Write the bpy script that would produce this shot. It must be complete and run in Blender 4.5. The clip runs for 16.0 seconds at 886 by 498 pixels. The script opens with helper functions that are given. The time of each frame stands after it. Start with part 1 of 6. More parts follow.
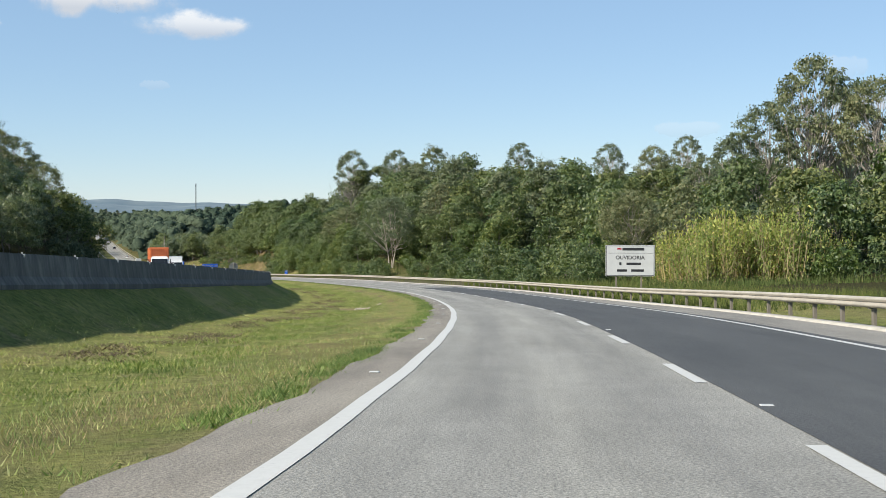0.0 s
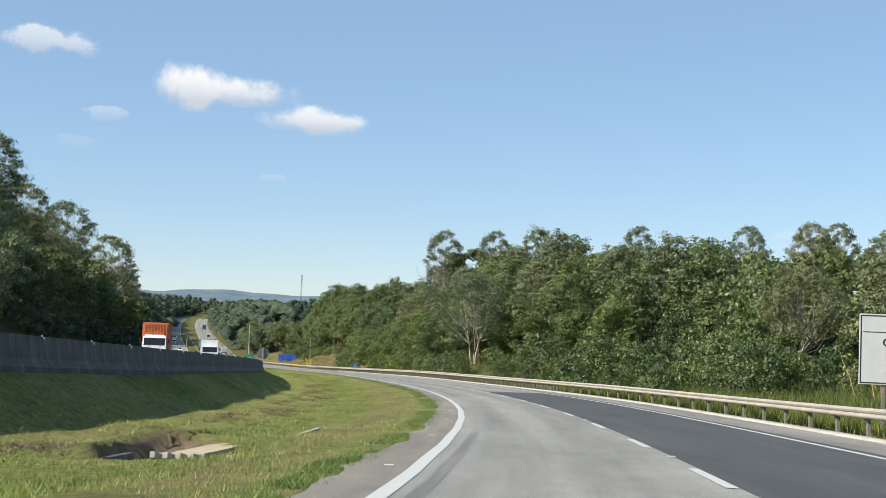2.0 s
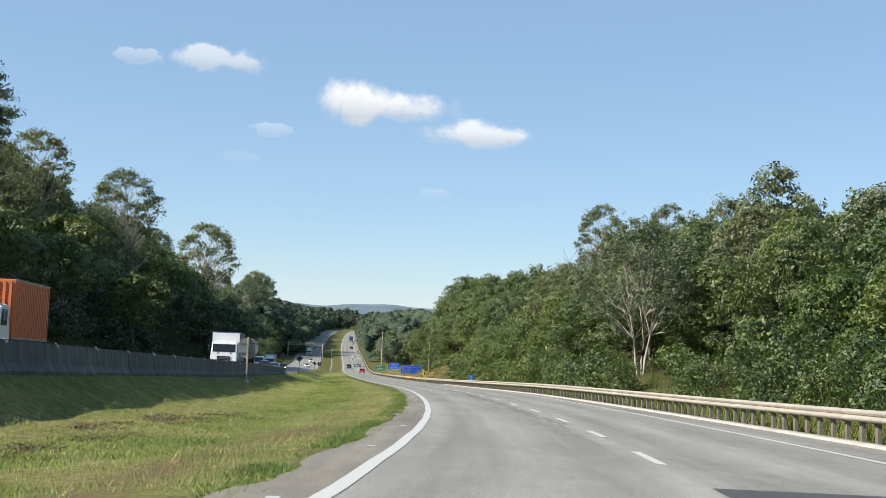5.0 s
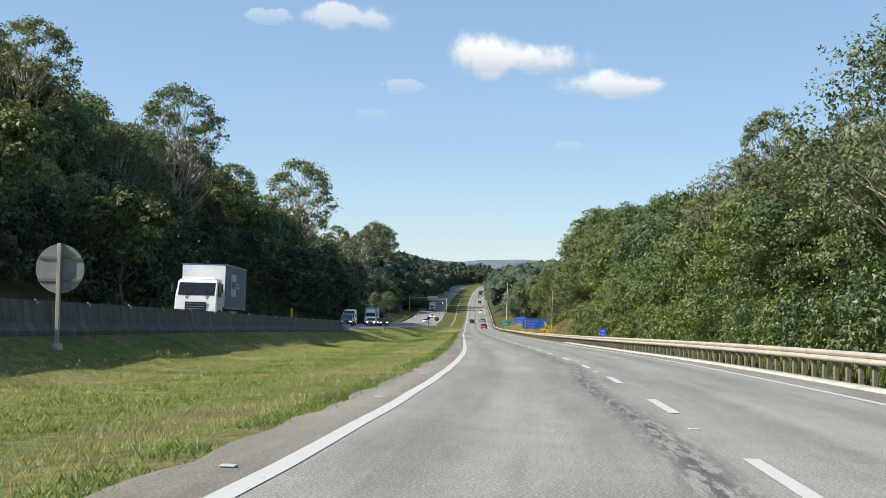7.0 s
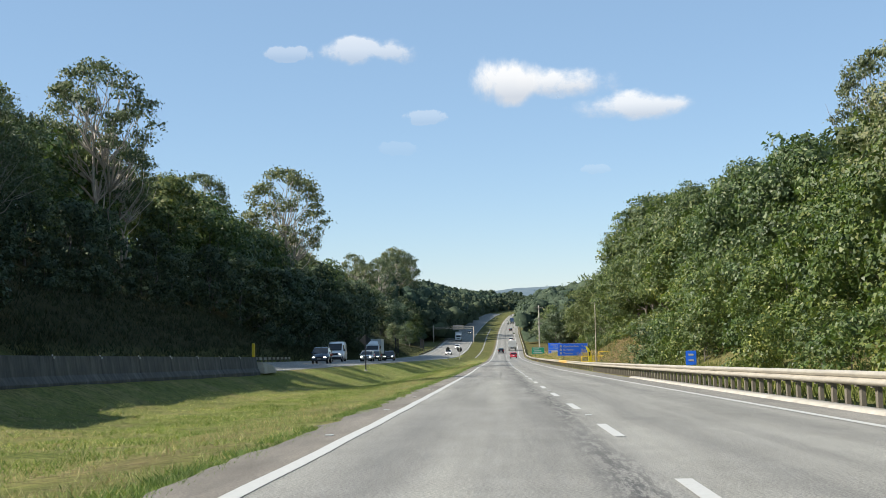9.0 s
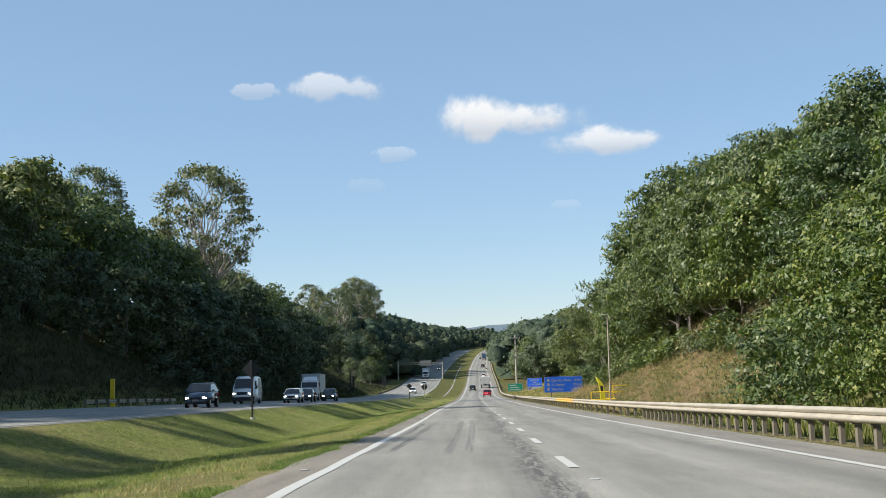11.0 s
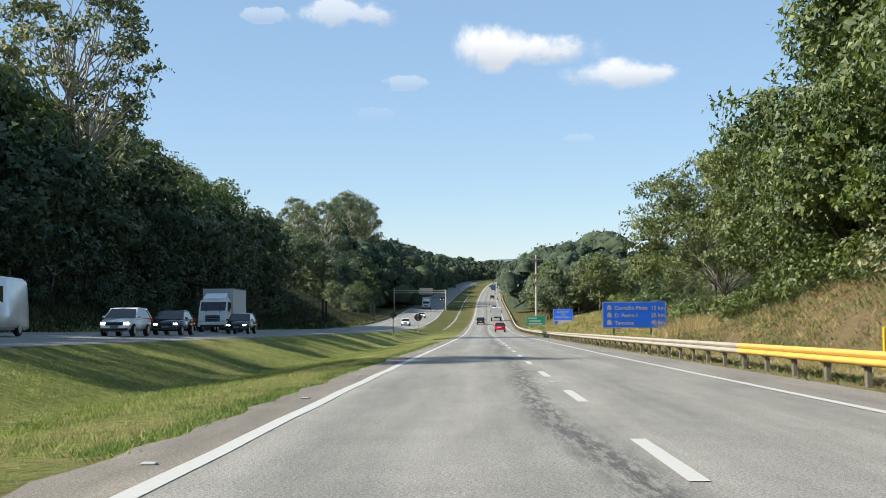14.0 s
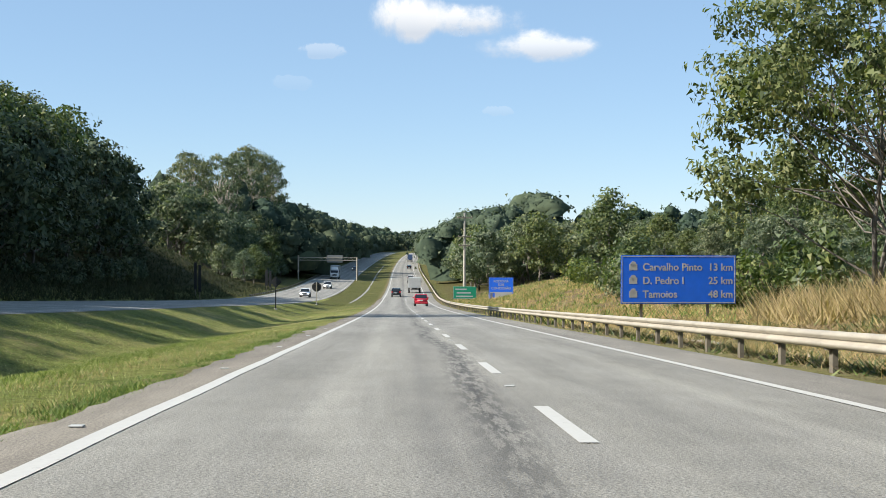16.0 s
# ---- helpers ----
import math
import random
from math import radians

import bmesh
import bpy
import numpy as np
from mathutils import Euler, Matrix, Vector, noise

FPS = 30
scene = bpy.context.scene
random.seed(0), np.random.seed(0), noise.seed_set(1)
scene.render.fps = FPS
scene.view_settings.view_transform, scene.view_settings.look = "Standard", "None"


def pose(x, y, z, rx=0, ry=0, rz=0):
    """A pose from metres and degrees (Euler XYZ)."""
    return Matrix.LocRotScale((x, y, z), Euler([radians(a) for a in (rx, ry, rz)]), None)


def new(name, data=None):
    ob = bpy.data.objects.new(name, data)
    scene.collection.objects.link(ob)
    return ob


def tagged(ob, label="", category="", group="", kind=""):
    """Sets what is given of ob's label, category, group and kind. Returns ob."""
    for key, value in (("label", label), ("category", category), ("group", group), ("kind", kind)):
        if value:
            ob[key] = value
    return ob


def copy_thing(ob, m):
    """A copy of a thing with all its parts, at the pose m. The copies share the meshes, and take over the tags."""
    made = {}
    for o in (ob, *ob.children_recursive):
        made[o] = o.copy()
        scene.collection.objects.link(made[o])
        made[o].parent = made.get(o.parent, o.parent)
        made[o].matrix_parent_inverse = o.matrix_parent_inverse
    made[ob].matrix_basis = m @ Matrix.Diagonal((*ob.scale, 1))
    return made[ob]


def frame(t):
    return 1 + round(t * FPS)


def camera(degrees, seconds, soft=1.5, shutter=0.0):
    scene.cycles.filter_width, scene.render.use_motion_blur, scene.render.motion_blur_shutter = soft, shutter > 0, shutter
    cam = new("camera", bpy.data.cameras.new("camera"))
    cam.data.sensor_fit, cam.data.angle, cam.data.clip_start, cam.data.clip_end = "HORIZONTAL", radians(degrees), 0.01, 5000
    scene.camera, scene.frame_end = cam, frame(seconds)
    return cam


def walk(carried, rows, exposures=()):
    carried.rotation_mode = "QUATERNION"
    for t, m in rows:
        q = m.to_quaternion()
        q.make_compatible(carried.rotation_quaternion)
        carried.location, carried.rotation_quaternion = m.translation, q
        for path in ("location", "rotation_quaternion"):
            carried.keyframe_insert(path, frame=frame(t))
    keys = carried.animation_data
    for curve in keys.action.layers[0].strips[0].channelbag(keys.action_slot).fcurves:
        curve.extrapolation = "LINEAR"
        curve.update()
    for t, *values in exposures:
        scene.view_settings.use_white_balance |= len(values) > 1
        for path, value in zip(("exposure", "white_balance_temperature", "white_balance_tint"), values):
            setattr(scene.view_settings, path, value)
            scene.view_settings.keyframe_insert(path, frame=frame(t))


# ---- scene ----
cam = camera(38.8, 16.0, soft=0.6)
METRES, EYE, TILT, LEAN, TURN = 350.0, 1.05, -1.6, 0.0, 0.0
ROWS = [
    (0.0, 0.0, 0.0, 0.0, -0.0, 0.0, -0.0),
    (0.5, 0.0023, 0.0309, -0.001, 1.35, 1.84, -0.37),
    (1.0, 0.0037, 0.0615, -0.0018, 2.7, 2.57, -1.09),
    (1.5, 0.0046, 0.0921, -0.0025, 4.29, 3.69, -2.16),
    (2.0, 0.0051, 0.1233, -0.0033, 5.01, 4.5, -2.21),
    (2.5, 0.0046, 0.1545, -0.0042, 6.04, 5.29, -2.01),
    (3.0, 0.0036, 0.1852, -0.0049, 7.18, 5.48, -1.98),
    (3.5, 0.0019, 0.2162, -0.0056, 8.7, 5.38, -2.2),
    (6.0, -0.0168, 0.3719, -0.0082, 16.24, 4.0, -2.21),
    (6.5, -0.023, 0.4026, -0.0087, 18.35, 2.8, -1.83),
    (7.0, -0.0299, 0.4336, -0.009, 18.68, 2.68, -2.05),
    (7.5, -0.0374, 0.4643, -0.0095, 19.13, 4.12, -1.3),
    (8.0, -0.0453, 0.4948, -0.0099, 19.51, 5.45, -0.63),
    (8.5, -0.0536, 0.5255, -0.0103, 19.78, 4.81, 0.08),
    (9.0, -0.0624, 0.5557, -0.0107, 20.25, 4.1, 0.61),
    (11.5, -0.1094, 0.7033, -0.0131, 18.8, 6.03, 1.31),
    (12.0, -0.119, 0.733, -0.0135, 19.08, 4.1, 1.28),
    (12.5, -0.1285, 0.7625, -0.0141, 19.16, 3.6, 0.81),
    (13.0, -0.1379, 0.792, -0.0146, 18.95, 3.15, 0.35),
    (13.5, -0.1475, 0.8218, -0.015, 19.04, 2.93, 0.11),
    (14.0, -0.1568, 0.8514, -0.0154, 19.3, 2.84, -0.09),
    (14.5, -0.1663, 0.8814, -0.0158, 18.58, 2.14, -0.3),
    (15.0, -0.1757, 0.9113, -0.0162, 17.71, 1.42, -0.5),
    (15.5, -0.1853, 0.9416, -0.0166, 16.5, 1.28, -0.53),
    (16.0, -0.1951, 0.9722, -0.017, 15.46, 1.63, -0.65),
]
walk(cam, [(t, pose(0, 0, EYE, TILT, LEAN, TURN) @ pose(METRES * x, METRES * y, METRES * z, 90 + pitch, roll, yaw)) for t, x, y, z, yaw, pitch, roll in ROWS],
     [(0.0, 0.74), (6.0, 0.82), (9.0, 0.82), (11.5, 0.73), (12.5, 0.71), (13.2, 0.8), (14.0, 0.88), (15.0, 0.91), (16.0, 0.92)])

# ---- light and sky ----
SUN_ELEVATION, SUN_TOWARDS = 37.3, Vector((-0.857, -0.515, 0.0))
world = bpy.data.worlds.new("sky")
scene.world = world
world.use_nodes = True
wt = world.node_tree
sky = wt.nodes.new("ShaderNodeTexSky")
sky.sky_type, sky.sun_disc = "NISHITA", False
sky.sun_elevation = radians(SUN_ELEVATION)
sky.sun_rotation = math.atan2(SUN_TOWARDS.x, SUN_TOWARDS.y)
sky.altitude, sky.air_density, sky.dust_density, sky.ozone_density = 1500.0, 1.0, 0.0, 2.2
wt.nodes["Background"].inputs["Strength"].default_value = 0.087
# a thin even haze over the clear sky
haze = wt.nodes.new("ShaderNodeMix")
haze.data_type = "RGBA"
haze.inputs[0].default_value = 0.5
haze.inputs[7].default_value = (2.3, 3.62, 5.2, 1)
wt.links.new(sky.outputs["Color"], haze.inputs[6])
wt.links.new(haze.outputs[2], wt.nodes["Background"].inputs["Color"])
sun = new("sun", bpy.data.lights.new("sun", "SUN"))
sun.data.energy, sun.data.angle, sun.data.color = 5.0, radians(0.6), (1.0, 0.94, 0.84)
toward = (SUN_TOWARDS * math.cos(radians(SUN_ELEVATION)) + Vector((0, 0, math.sin(radians(SUN_ELEVATION))))).normalized()
sun.matrix_world = toward.to_track_quat("Z", "Y").to_matrix().to_4x4()


# ---- materials ----
def nodes_of(name):
    m = bpy.data.materials.new(name)
    m.use_nodes = True
    return m, m.node_tree, m.node_tree.nodes["Principled BSDF"]


def put(tree, kind, **values):
    n = tree.nodes.new(kind)
    for k, v in values.items():
        n.inputs[k].default_value = v
    return n


def ramp(tree, source, stops):
    r = tree.nodes.new("ShaderNodeValToRGB")
    while len(r.color_ramp.elements) < len(stops):
        r.color_ramp.elements.new(0.5)
    for el, (at, col) in zip(r.color_ramp.elements, stops):
        el.position, el.color = at, (*col, 1) if len(col) == 3 else col
    tree.links.new(source, r.inputs["Fac"])
    return r.outputs["Color"]


def blend(tree, fac, a, b, mode="MIX"):
    n = tree.nodes.new("ShaderNodeMix")
    n.data_type, n.blend_type = "RGBA", mode
    for slot, v in (("Factor", fac), ("A", a), ("B", b)):
        sock = [i for i in n.inputs if i.name == slot and (slot == "Factor") == (i.type == "VALUE") and i.type in ("VALUE", "RGBA")][0]
        if isinstance(v, (int, float)):
            sock.default_value = v
        elif isinstance(v, tuple):
            sock.default_value = (*v, 1)
        else:
            tree.links.new(v, sock)
    return [o for o in n.outputs if o.type == "RGBA"][0]


def noisy(tree, scale, detail=4.0, rough=0.6, vector=None, stretch=None):
    n = put(tree, "ShaderNodeTexNoise", Scale=scale, Detail=detail, Roughness=rough)
    if vector is None:
        vector = tree.nodes.new("ShaderNodeTexCoord").outputs["Object"]
    if stretch:
        mp = tree.nodes.new("ShaderNodeMapping")
        mp.inputs["Scale"].default_value = stretch
        tree.links.new(vector, mp.inputs["Vector"])
        vector = mp.outputs["Vector"]
    tree.links.new(vector, n.inputs["Vector"])
    return n.outputs["Fac"]


def bumped(tree, bsdf, height, strength, distance):
    b = put(tree, "ShaderNodeBump", Strength=strength, Distance=distance)
    tree.links.new(height, b.inputs["Height"])
    tree.links.new(b.outputs["Normal"], bsdf.inputs["Normal"])


def plain(name, dark, light, rough=0.6, scale=3.0, metal=0.0, bump=0.15, fine=40.0):
    """A surface of one substance: large stains between two tones, fine grain and a little relief."""
    m, t, p = nodes_of(name)
    big, small = noisy(t, scale, 5), noisy(t, fine, 3)
    col = ramp(t, big, [(0.3, dark), (0.7, light)])
    col = blend(t, 0.35, col, ramp(t, small, [(0.3, (0.35, 0.35, 0.35)), (0.7, (0.65, 0.65, 0.65))]), "OVERLAY")
    t.links.new(col, p.inputs["Base Color"])
    p.inputs["Roughness"].default_value, p.inputs["Metallic"].default_value = rough, metal
    if bump:
        bumped(t, p, small, bump, 0.01)
    return m


def paint(name, colour, rough=0.3, metal=0.0, coat=0.0):
    m, t, p = nodes_of(name)
    n = noisy(t, 2.0, 4)
    dim = tuple(c * 0.9 for c in colour)
    t.links.new(ramp(t, n, [(0.35, dim), (0.65, colour)]), p.inputs["Base Color"])
    p.inputs["Roughness"].default_value, p.inputs["Metallic"].default_value = rough, metal
    p.inputs["Coat Weight"].default_value = coat
    return m


def foliage(name, dark, light, dry=None, passing=0.3, rough=0.5, gloss=0.22, drift=0.5):
    """Leaves: each takes a tone of its own, lets some light through and has a dull gloss."""
    m, t, p = nodes_of(name)
    g = t.nodes.new("ShaderNodeNewGeometry")
    info = t.nodes.new("ShaderNodeObjectInfo")
    col = ramp(t, g.outputs["Random Per Island"], [(0.0, dark), (0.75, light), (1.0, dry or light)])
    patch = noisy(t, drift, 3)
    col = blend(t, 0.6, col, ramp(t, patch, [(0.3, (0.26, 0.28, 0.28)), (0.7, (0.74, 0.71, 0.62))]), "OVERLAY")
    tone = ramp(t, info.outputs["Random"], [(0.0, (0.36, 0.42, 0.44)), (0.5, (0.5, 0.5, 0.5)), (1.0, (0.64, 0.58, 0.5))])
    col = blend(t, 0.75, col, tone, "OVERLAY")
    t.links.new(col, p.inputs["Base Color"])
    p.inputs["Roughness"].default_value = rough
    p.inputs["Specular IOR Level"].default_value = gloss
    tr = t.nodes.new("ShaderNodeBsdfTranslucent")
    t.links.new(blend(t, 1.0, col, (1.0, 1.15, 0.55), "MULTIPLY"), tr.inputs["Color"])
    mx = put(t, "ShaderNodeMixShader", Fac=passing)
    t.links.new(p.outputs["BSDF"], mx.inputs[1])
    t.links.new(tr.outputs["BSDF"], mx.inputs[2])
    t.links.new(mx.outputs["Shader"], t.nodes["Material Output"].inputs["Surface"])
    return m


def asphalt(name, dark, light, tracks=True):
    """Road surface: stone grain, stains drawn out along the lanes, wheel tracks. The UV map runs in metres along and across."""
    m, t, p = nodes_of(name)
    uv = t.nodes.new("ShaderNodeUVMap")
    uv.uv_map = "UVMap"
    v = uv.outputs["UV"]
    stone = put(t, "ShaderNodeTexVoronoi", Scale=70.0)
    t.links.new(v, stone.inputs["Vector"])
    grain, mid = noisy(t, 38.0, 4, 0.85, v), noisy(t, 1.3, 5, 0.65, v)
    streak = noisy(t, 1.0, 4, 0.6, v, (0.035, 1.6, 1.0))
    blot = noisy(t, 1.0, 4, 0.7, v, (0.12, 0.8, 1.0))
    col = ramp(t, blot, [(0.3, dark), (0.65, light)])
    col = blend(t, 0.55, col, ramp(t, streak, [(0.3, (0.36, 0.36, 0.37)), (0.62, (0.58, 0.58, 0.57))]), "OVERLAY")
    col = blend(t, 0.4, col, ramp(t, mid, [(0.3, (0.38, 0.38, 0.38)), (0.7, (0.6, 0.6, 0.59))]), "OVERLAY")
    col = blend(t, 0.85, col, ramp(t, grain, [(0.34, (0.12, 0.12, 0.12)), (0.5, (0.5, 0.5, 0.495)), (0.66, (0.88, 0.88, 0.86))]), "OVERLAY")
    if tracks:
        sep = t.nodes.new("ShaderNodeSeparateXYZ")
        t.links.new(v, sep.inputs["Vector"])
        w = t.nodes.new("ShaderNodeMath")
        w.operation = "PINGPONG"
        w.inputs[1].default_value = 0.92
        t.links.new(sep.outputs["Y"], w.inputs[0])
        band = ramp(t, w.outputs["Value"], [(0.25, (0.58, 0.58, 0.57)), (0.75, (0.39, 0.39, 0.39))])
        col = blend(t, 0.5, col, band, "OVERLAY")
        drift = noisy(t, 1.0, 2, 0.5, v, (0.06, 0.0, 1.0))
        off = t.nodes.new("ShaderNodeMath")
        off.operation = "MULTIPLY_ADD"
        off.inputs[1].default_value, off.inputs[2].default_value = -1.5, -2.45
        t.links.new(drift, off.inputs[0])
        away = t.nodes.new("ShaderNodeMath")
        t.links.new(sep.outputs["Y"], away.inputs[0])
        t.links.new(off.outputs["Value"], away.inputs[1])
        flat = t.nodes.new("ShaderNodeMath")
        flat.operation = "ABSOLUTE"
        t.links.new(away.outputs["Value"], flat.inputs[0])
        near = ramp(t, flat.outputs["Value"], [(0.0, (1, 1, 1)), (0.10, (0.8, 0.8, 0.8)), (0.36, (0, 0, 0))])
        crumbs = ramp(t, noisy(t, 1.0, 8, 0.8, v, (1.1, 8.0, 1.0)), [(0.46, (0, 0, 0)), (0.53, (1, 1, 1))])
        runs = ramp(t, noisy(t, 1.0, 2, 0.5, v, (0.03, 0.0, 1.0)), [(0.28, (0, 0, 0)), (0.42, (1, 1, 1))])
        reach = t.nodes.new("ShaderNodeMapRange")
        reach.inputs["From Min"].default_value, reach.inputs["From Max"].default_value = 128.0, 146.0
        t.links.new(sep.outputs["X"], reach.inputs["Value"])
        runs = blend(t, 1.0, runs, reach.outputs["Result"], "MULTIPLY")
        joint = blend(t, 1.0, blend(t, 1.0, near, crumbs, "MULTIPLY"), runs, "MULTIPLY")
        col = blend(t, joint, col, (0.06, 0.058, 0.054))
    t.links.new(col, p.inputs["Base Color"])
    p.inputs["Roughness"].default_value = 0.82
    bumped(t, p, stone.outputs["Distance"], 0.5, 0.006)
    return m


def worn_paint(name, colour, under):
    m, t, p = nodes_of(name)
    uv = t.nodes.new("ShaderNodeUVMap")
    uv.uv_map = "UVMap"
    wear = noisy(t, 9.0, 6, 0.75, uv.outputs["UV"])
    col = ramp(t, wear, [(0.28, under), (0.40, colour), (0.8, tuple(c * 0.85 for c in colour))])
    t.links.new(col, p.inputs["Base Color"])
    p.inputs["Roughness"].default_value = 0.6
    return m


def turf(name):
    """Ground cover: mown grass, straw, forest litter (its tone also stands in for shade on the far ground) and dry
    slope, by the sheet's own map of cover.
    """
    m, t, p = nodes_of(name)
    at = t.nodes.new("ShaderNodeAttribute")
    at.attribute_name = "cover"
    sep = t.nodes.new("ShaderNodeSeparateColor")
    t.links.new(at.outputs["Color"], sep.inputs["Color"])
    big, mid, small, tuft = noisy(t, 0.16, 4, 0.65), noisy(t, 1.3, 5, 0.7), noisy(t, 22.0, 4, 0.75), noisy(t, 5.0, 5, 0.75)
    grass = ramp(t, big, [(0.3, (0.15, 0.185, 0.052)), (0.52, (0.225, 0.235, 0.085)), (0.72, (0.34, 0.285, 0.14))])
    grass = blend(t, 0.6, grass, ramp(t, mid, [(0.3, (0.3, 0.36, 0.28)), (0.7, (0.66, 0.62, 0.56))]), "OVERLAY")
    grass = blend(t, 0.65, grass, ramp(t, tuft, [(0.36, (0.16, 0.18, 0.14)), (0.5, (0.5, 0.5, 0.48)), (0.66, (0.78, 0.74, 0.66))]), "OVERLAY")
    straw = ramp(t, noisy(t, 0.45, 6, 0.75), [(0.55, (0, 0, 0)), (0.68, (0.7, 0.7, 0.7))])
    grass = blend(t, straw, grass, ramp(t, tuft, [(0.35, (0.19, 0.15, 0.07)), (0.6, (0.42, 0.35, 0.19))]))
    dry = ramp(t, mid, [(0.3, (0.14, 0.10, 0.058)), (0.5, (0.24, 0.175, 0.10)), (0.68, (0.16, 0.155, 0.062))])
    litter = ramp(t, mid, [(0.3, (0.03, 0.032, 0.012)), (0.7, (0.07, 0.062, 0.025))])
    soil = ramp(t, mid, [(0.3, (0.16, 0.11, 0.07)), (0.7, (0.30, 0.23, 0.16))])
    col = blend(t, sep.outputs["Red"], grass, dry)
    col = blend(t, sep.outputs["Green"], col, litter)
    col = blend(t, sep.outputs["Blue"], col, soil)
    col = blend(t, 0.4, col, ramp(t, small, [(0.3, (0.22, 0.24, 0.2)), (0.7, (0.72, 0.72, 0.66))]), "OVERLAY")
    t.links.new(col, p.inputs["Base Color"])
    p.inputs["Roughness"].default_value = 0.95
    p.inputs["Specular IOR Level"].default_value = 0.1
    bumped(t, p, blend(t, 0.5, small, tuft), 1.0, 0.22)
    return m


ASPHALT = asphalt("worn_grey_asphalt", (0.168, 0.162, 0.146), (0.24, 0.233, 0.212))
DARK_ASPHALT = asphalt("new_dark_asphalt", (0.040, 0.041, 0.042), (0.06, 0.061, 0.061), False)
SHOULDER = asphalt("shoulder_asphalt", (0.145, 0.135, 0.118), (0.225, 0.21, 0.185), False)
EDGE_ASPHALT = asphalt("crumbling_brown_asphalt", (0.125, 0.108, 0.088), (0.22, 0.197, 0.163), False)
LINE = worn_paint("worn_white_road_paint", (0.47, 0.465, 0.435), (0.24, 0.235, 0.22))
CRACK = plain("crack_sealant", (0.08, 0.078, 0.073), (0.15, 0.146, 0.134), 0.8)
TURF = turf("ground_cover")
CONCRETE = plain("stained_concrete", (0.15, 0.15, 0.145), (0.30, 0.295, 0.275), 0.9, 0.8, bump=0.5, fine=18.0)
PALE_CONCRETE = plain("pale_concrete", (0.28, 0.26, 0.22), (0.43, 0.40, 0.34), 0.9, 1.5, bump=0.4)
ZINC = plain("weathered_zinc", (0.27, 0.245, 0.20), (0.45, 0.41, 0.335), 0.6, 0.7, 0.2)
POST = plain("dull_steel_post", (0.10, 0.088, 0.068), (0.175, 0.155, 0.12), 0.85, 2.0, 0.0)
SIGN_BACK = plain("grey_sign_back", (0.17, 0.18, 0.18), (0.27, 0.28, 0.27), 0.5, 2.5, 0.5)
WHITE = paint("white_sheet", (0.44, 0.45, 0.44), 0.5)
BLUE = paint("blue_sheet", (0.018, 0.16, 0.85), 0.35)
GREEN = paint("green_sheet", (0.01, 0.25, 0.14), 0.4)
BLACK = paint("black_sheet", (0.015, 0.016, 0.018), 0.5)
YELLOW = paint("yellow_paint", (0.75, 0.52, 0.02), 0.4)
ORANGE = paint("orange_paint", (0.52, 0.15, 0.05), 0.55)
RED = paint("red_car_paint", (0.42, 0.012, 0.03), 0.25, 0.0, 0.6)
CAR_WHITE = paint("white_car_paint", (0.74, 0.74, 0.73), 0.25, 0.0, 0.5)
CAR_DARK = paint("dark_car_paint", (0.02, 0.026, 0.034), 0.2, 0.2, 0.6)
CAR_BLUE = paint("blue_grey_car_paint", (0.035, 0.06, 0.10), 0.2, 0.3, 0.6)
BOX_BLUE = paint("blue_grey_tarpaulin", (0.045, 0.085, 0.18), 0.5)
GLASS = paint("tinted_window", (0.012, 0.014, 0.016), 0.06, 0.0, 0.3)
RUBBER = paint("tyre_rubber", (0.018, 0.018, 0.018), 0.85)
RIM = paint("alloy_rim", (0.35, 0.35, 0.36), 0.35, 0.8)
LAMP, _t, _p = nodes_of("lit_headlamp")
_p.inputs["Base Color"].default_value = (0.8, 0.8, 0.75, 1)
_p.inputs["Emission Color"].default_value, _p.inputs["Emission Strength"].default_value = (1.0, 0.94, 0.8, 1), 5.0
TAIL = paint("red_tail_lamp", (0.35, 0.01, 0.01), 0.2)
BARK = plain("grey_bark", (0.09, 0.08, 0.068), (0.20, 0.18, 0.155), 0.9, 2.0, bump=0.5)
PALE_BARK = plain("pale_smooth_bark", (0.27, 0.235, 0.19), (0.42, 0.37, 0.31), 0.8, 1.5, bump=0.3)
LEAF = foliage("broad_leaves", (0.034, 0.062, 0.022), (0.104, 0.145, 0.05), (0.20, 0.22, 0.085), 0.32, 0.5, 0.45)
LEAF_BRIGHT = foliage("bright_leaves", (0.045, 0.078, 0.022), (0.13, 0.175, 0.05), (0.25, 0.26, 0.085), 0.34, 0.5, 0.4)
LEAF_OLIVE = foliage("olive_leaves", (0.045, 0.07, 0.025), (0.13, 0.16, 0.06), (0.22, 0.225, 0.09), 0.32, 0.55, 0.35)
LEAF_GREY = foliage("narrow_grey_leaves", (0.065, 0.088, 0.045), (0.15, 0.172, 0.092), (0.22, 0.215, 0.125), 0.25, 0.55, 0.35)
# darker than LEAF: the shade on the woods is put into the leaf colour
LEAF_SHADE = foliage("shade_toned_leaves", (0.034, 0.054, 0.036), (0.085, 0.112, 0.066), (0.12, 0.14, 0.08), 0.14, 0.65, 0.2)
# bough cores of the far woods, with the inner shade as a darker colour
FAR_SHADE = foliage("shade_toned_boughs", (0.04, 0.06, 0.044), (0.068, 0.092, 0.064), None, 0.1, 0.9, 0.1, 0.3)
# blades on the left bank; the bank's shade is part of this dark colour
UNDERGROWTH = foliage("shade_toned_undergrowth", (0.026, 0.036, 0.022), (0.05, 0.062, 0.036), (0.08, 0.078, 0.05), 0.1, 0.9, 0.05)
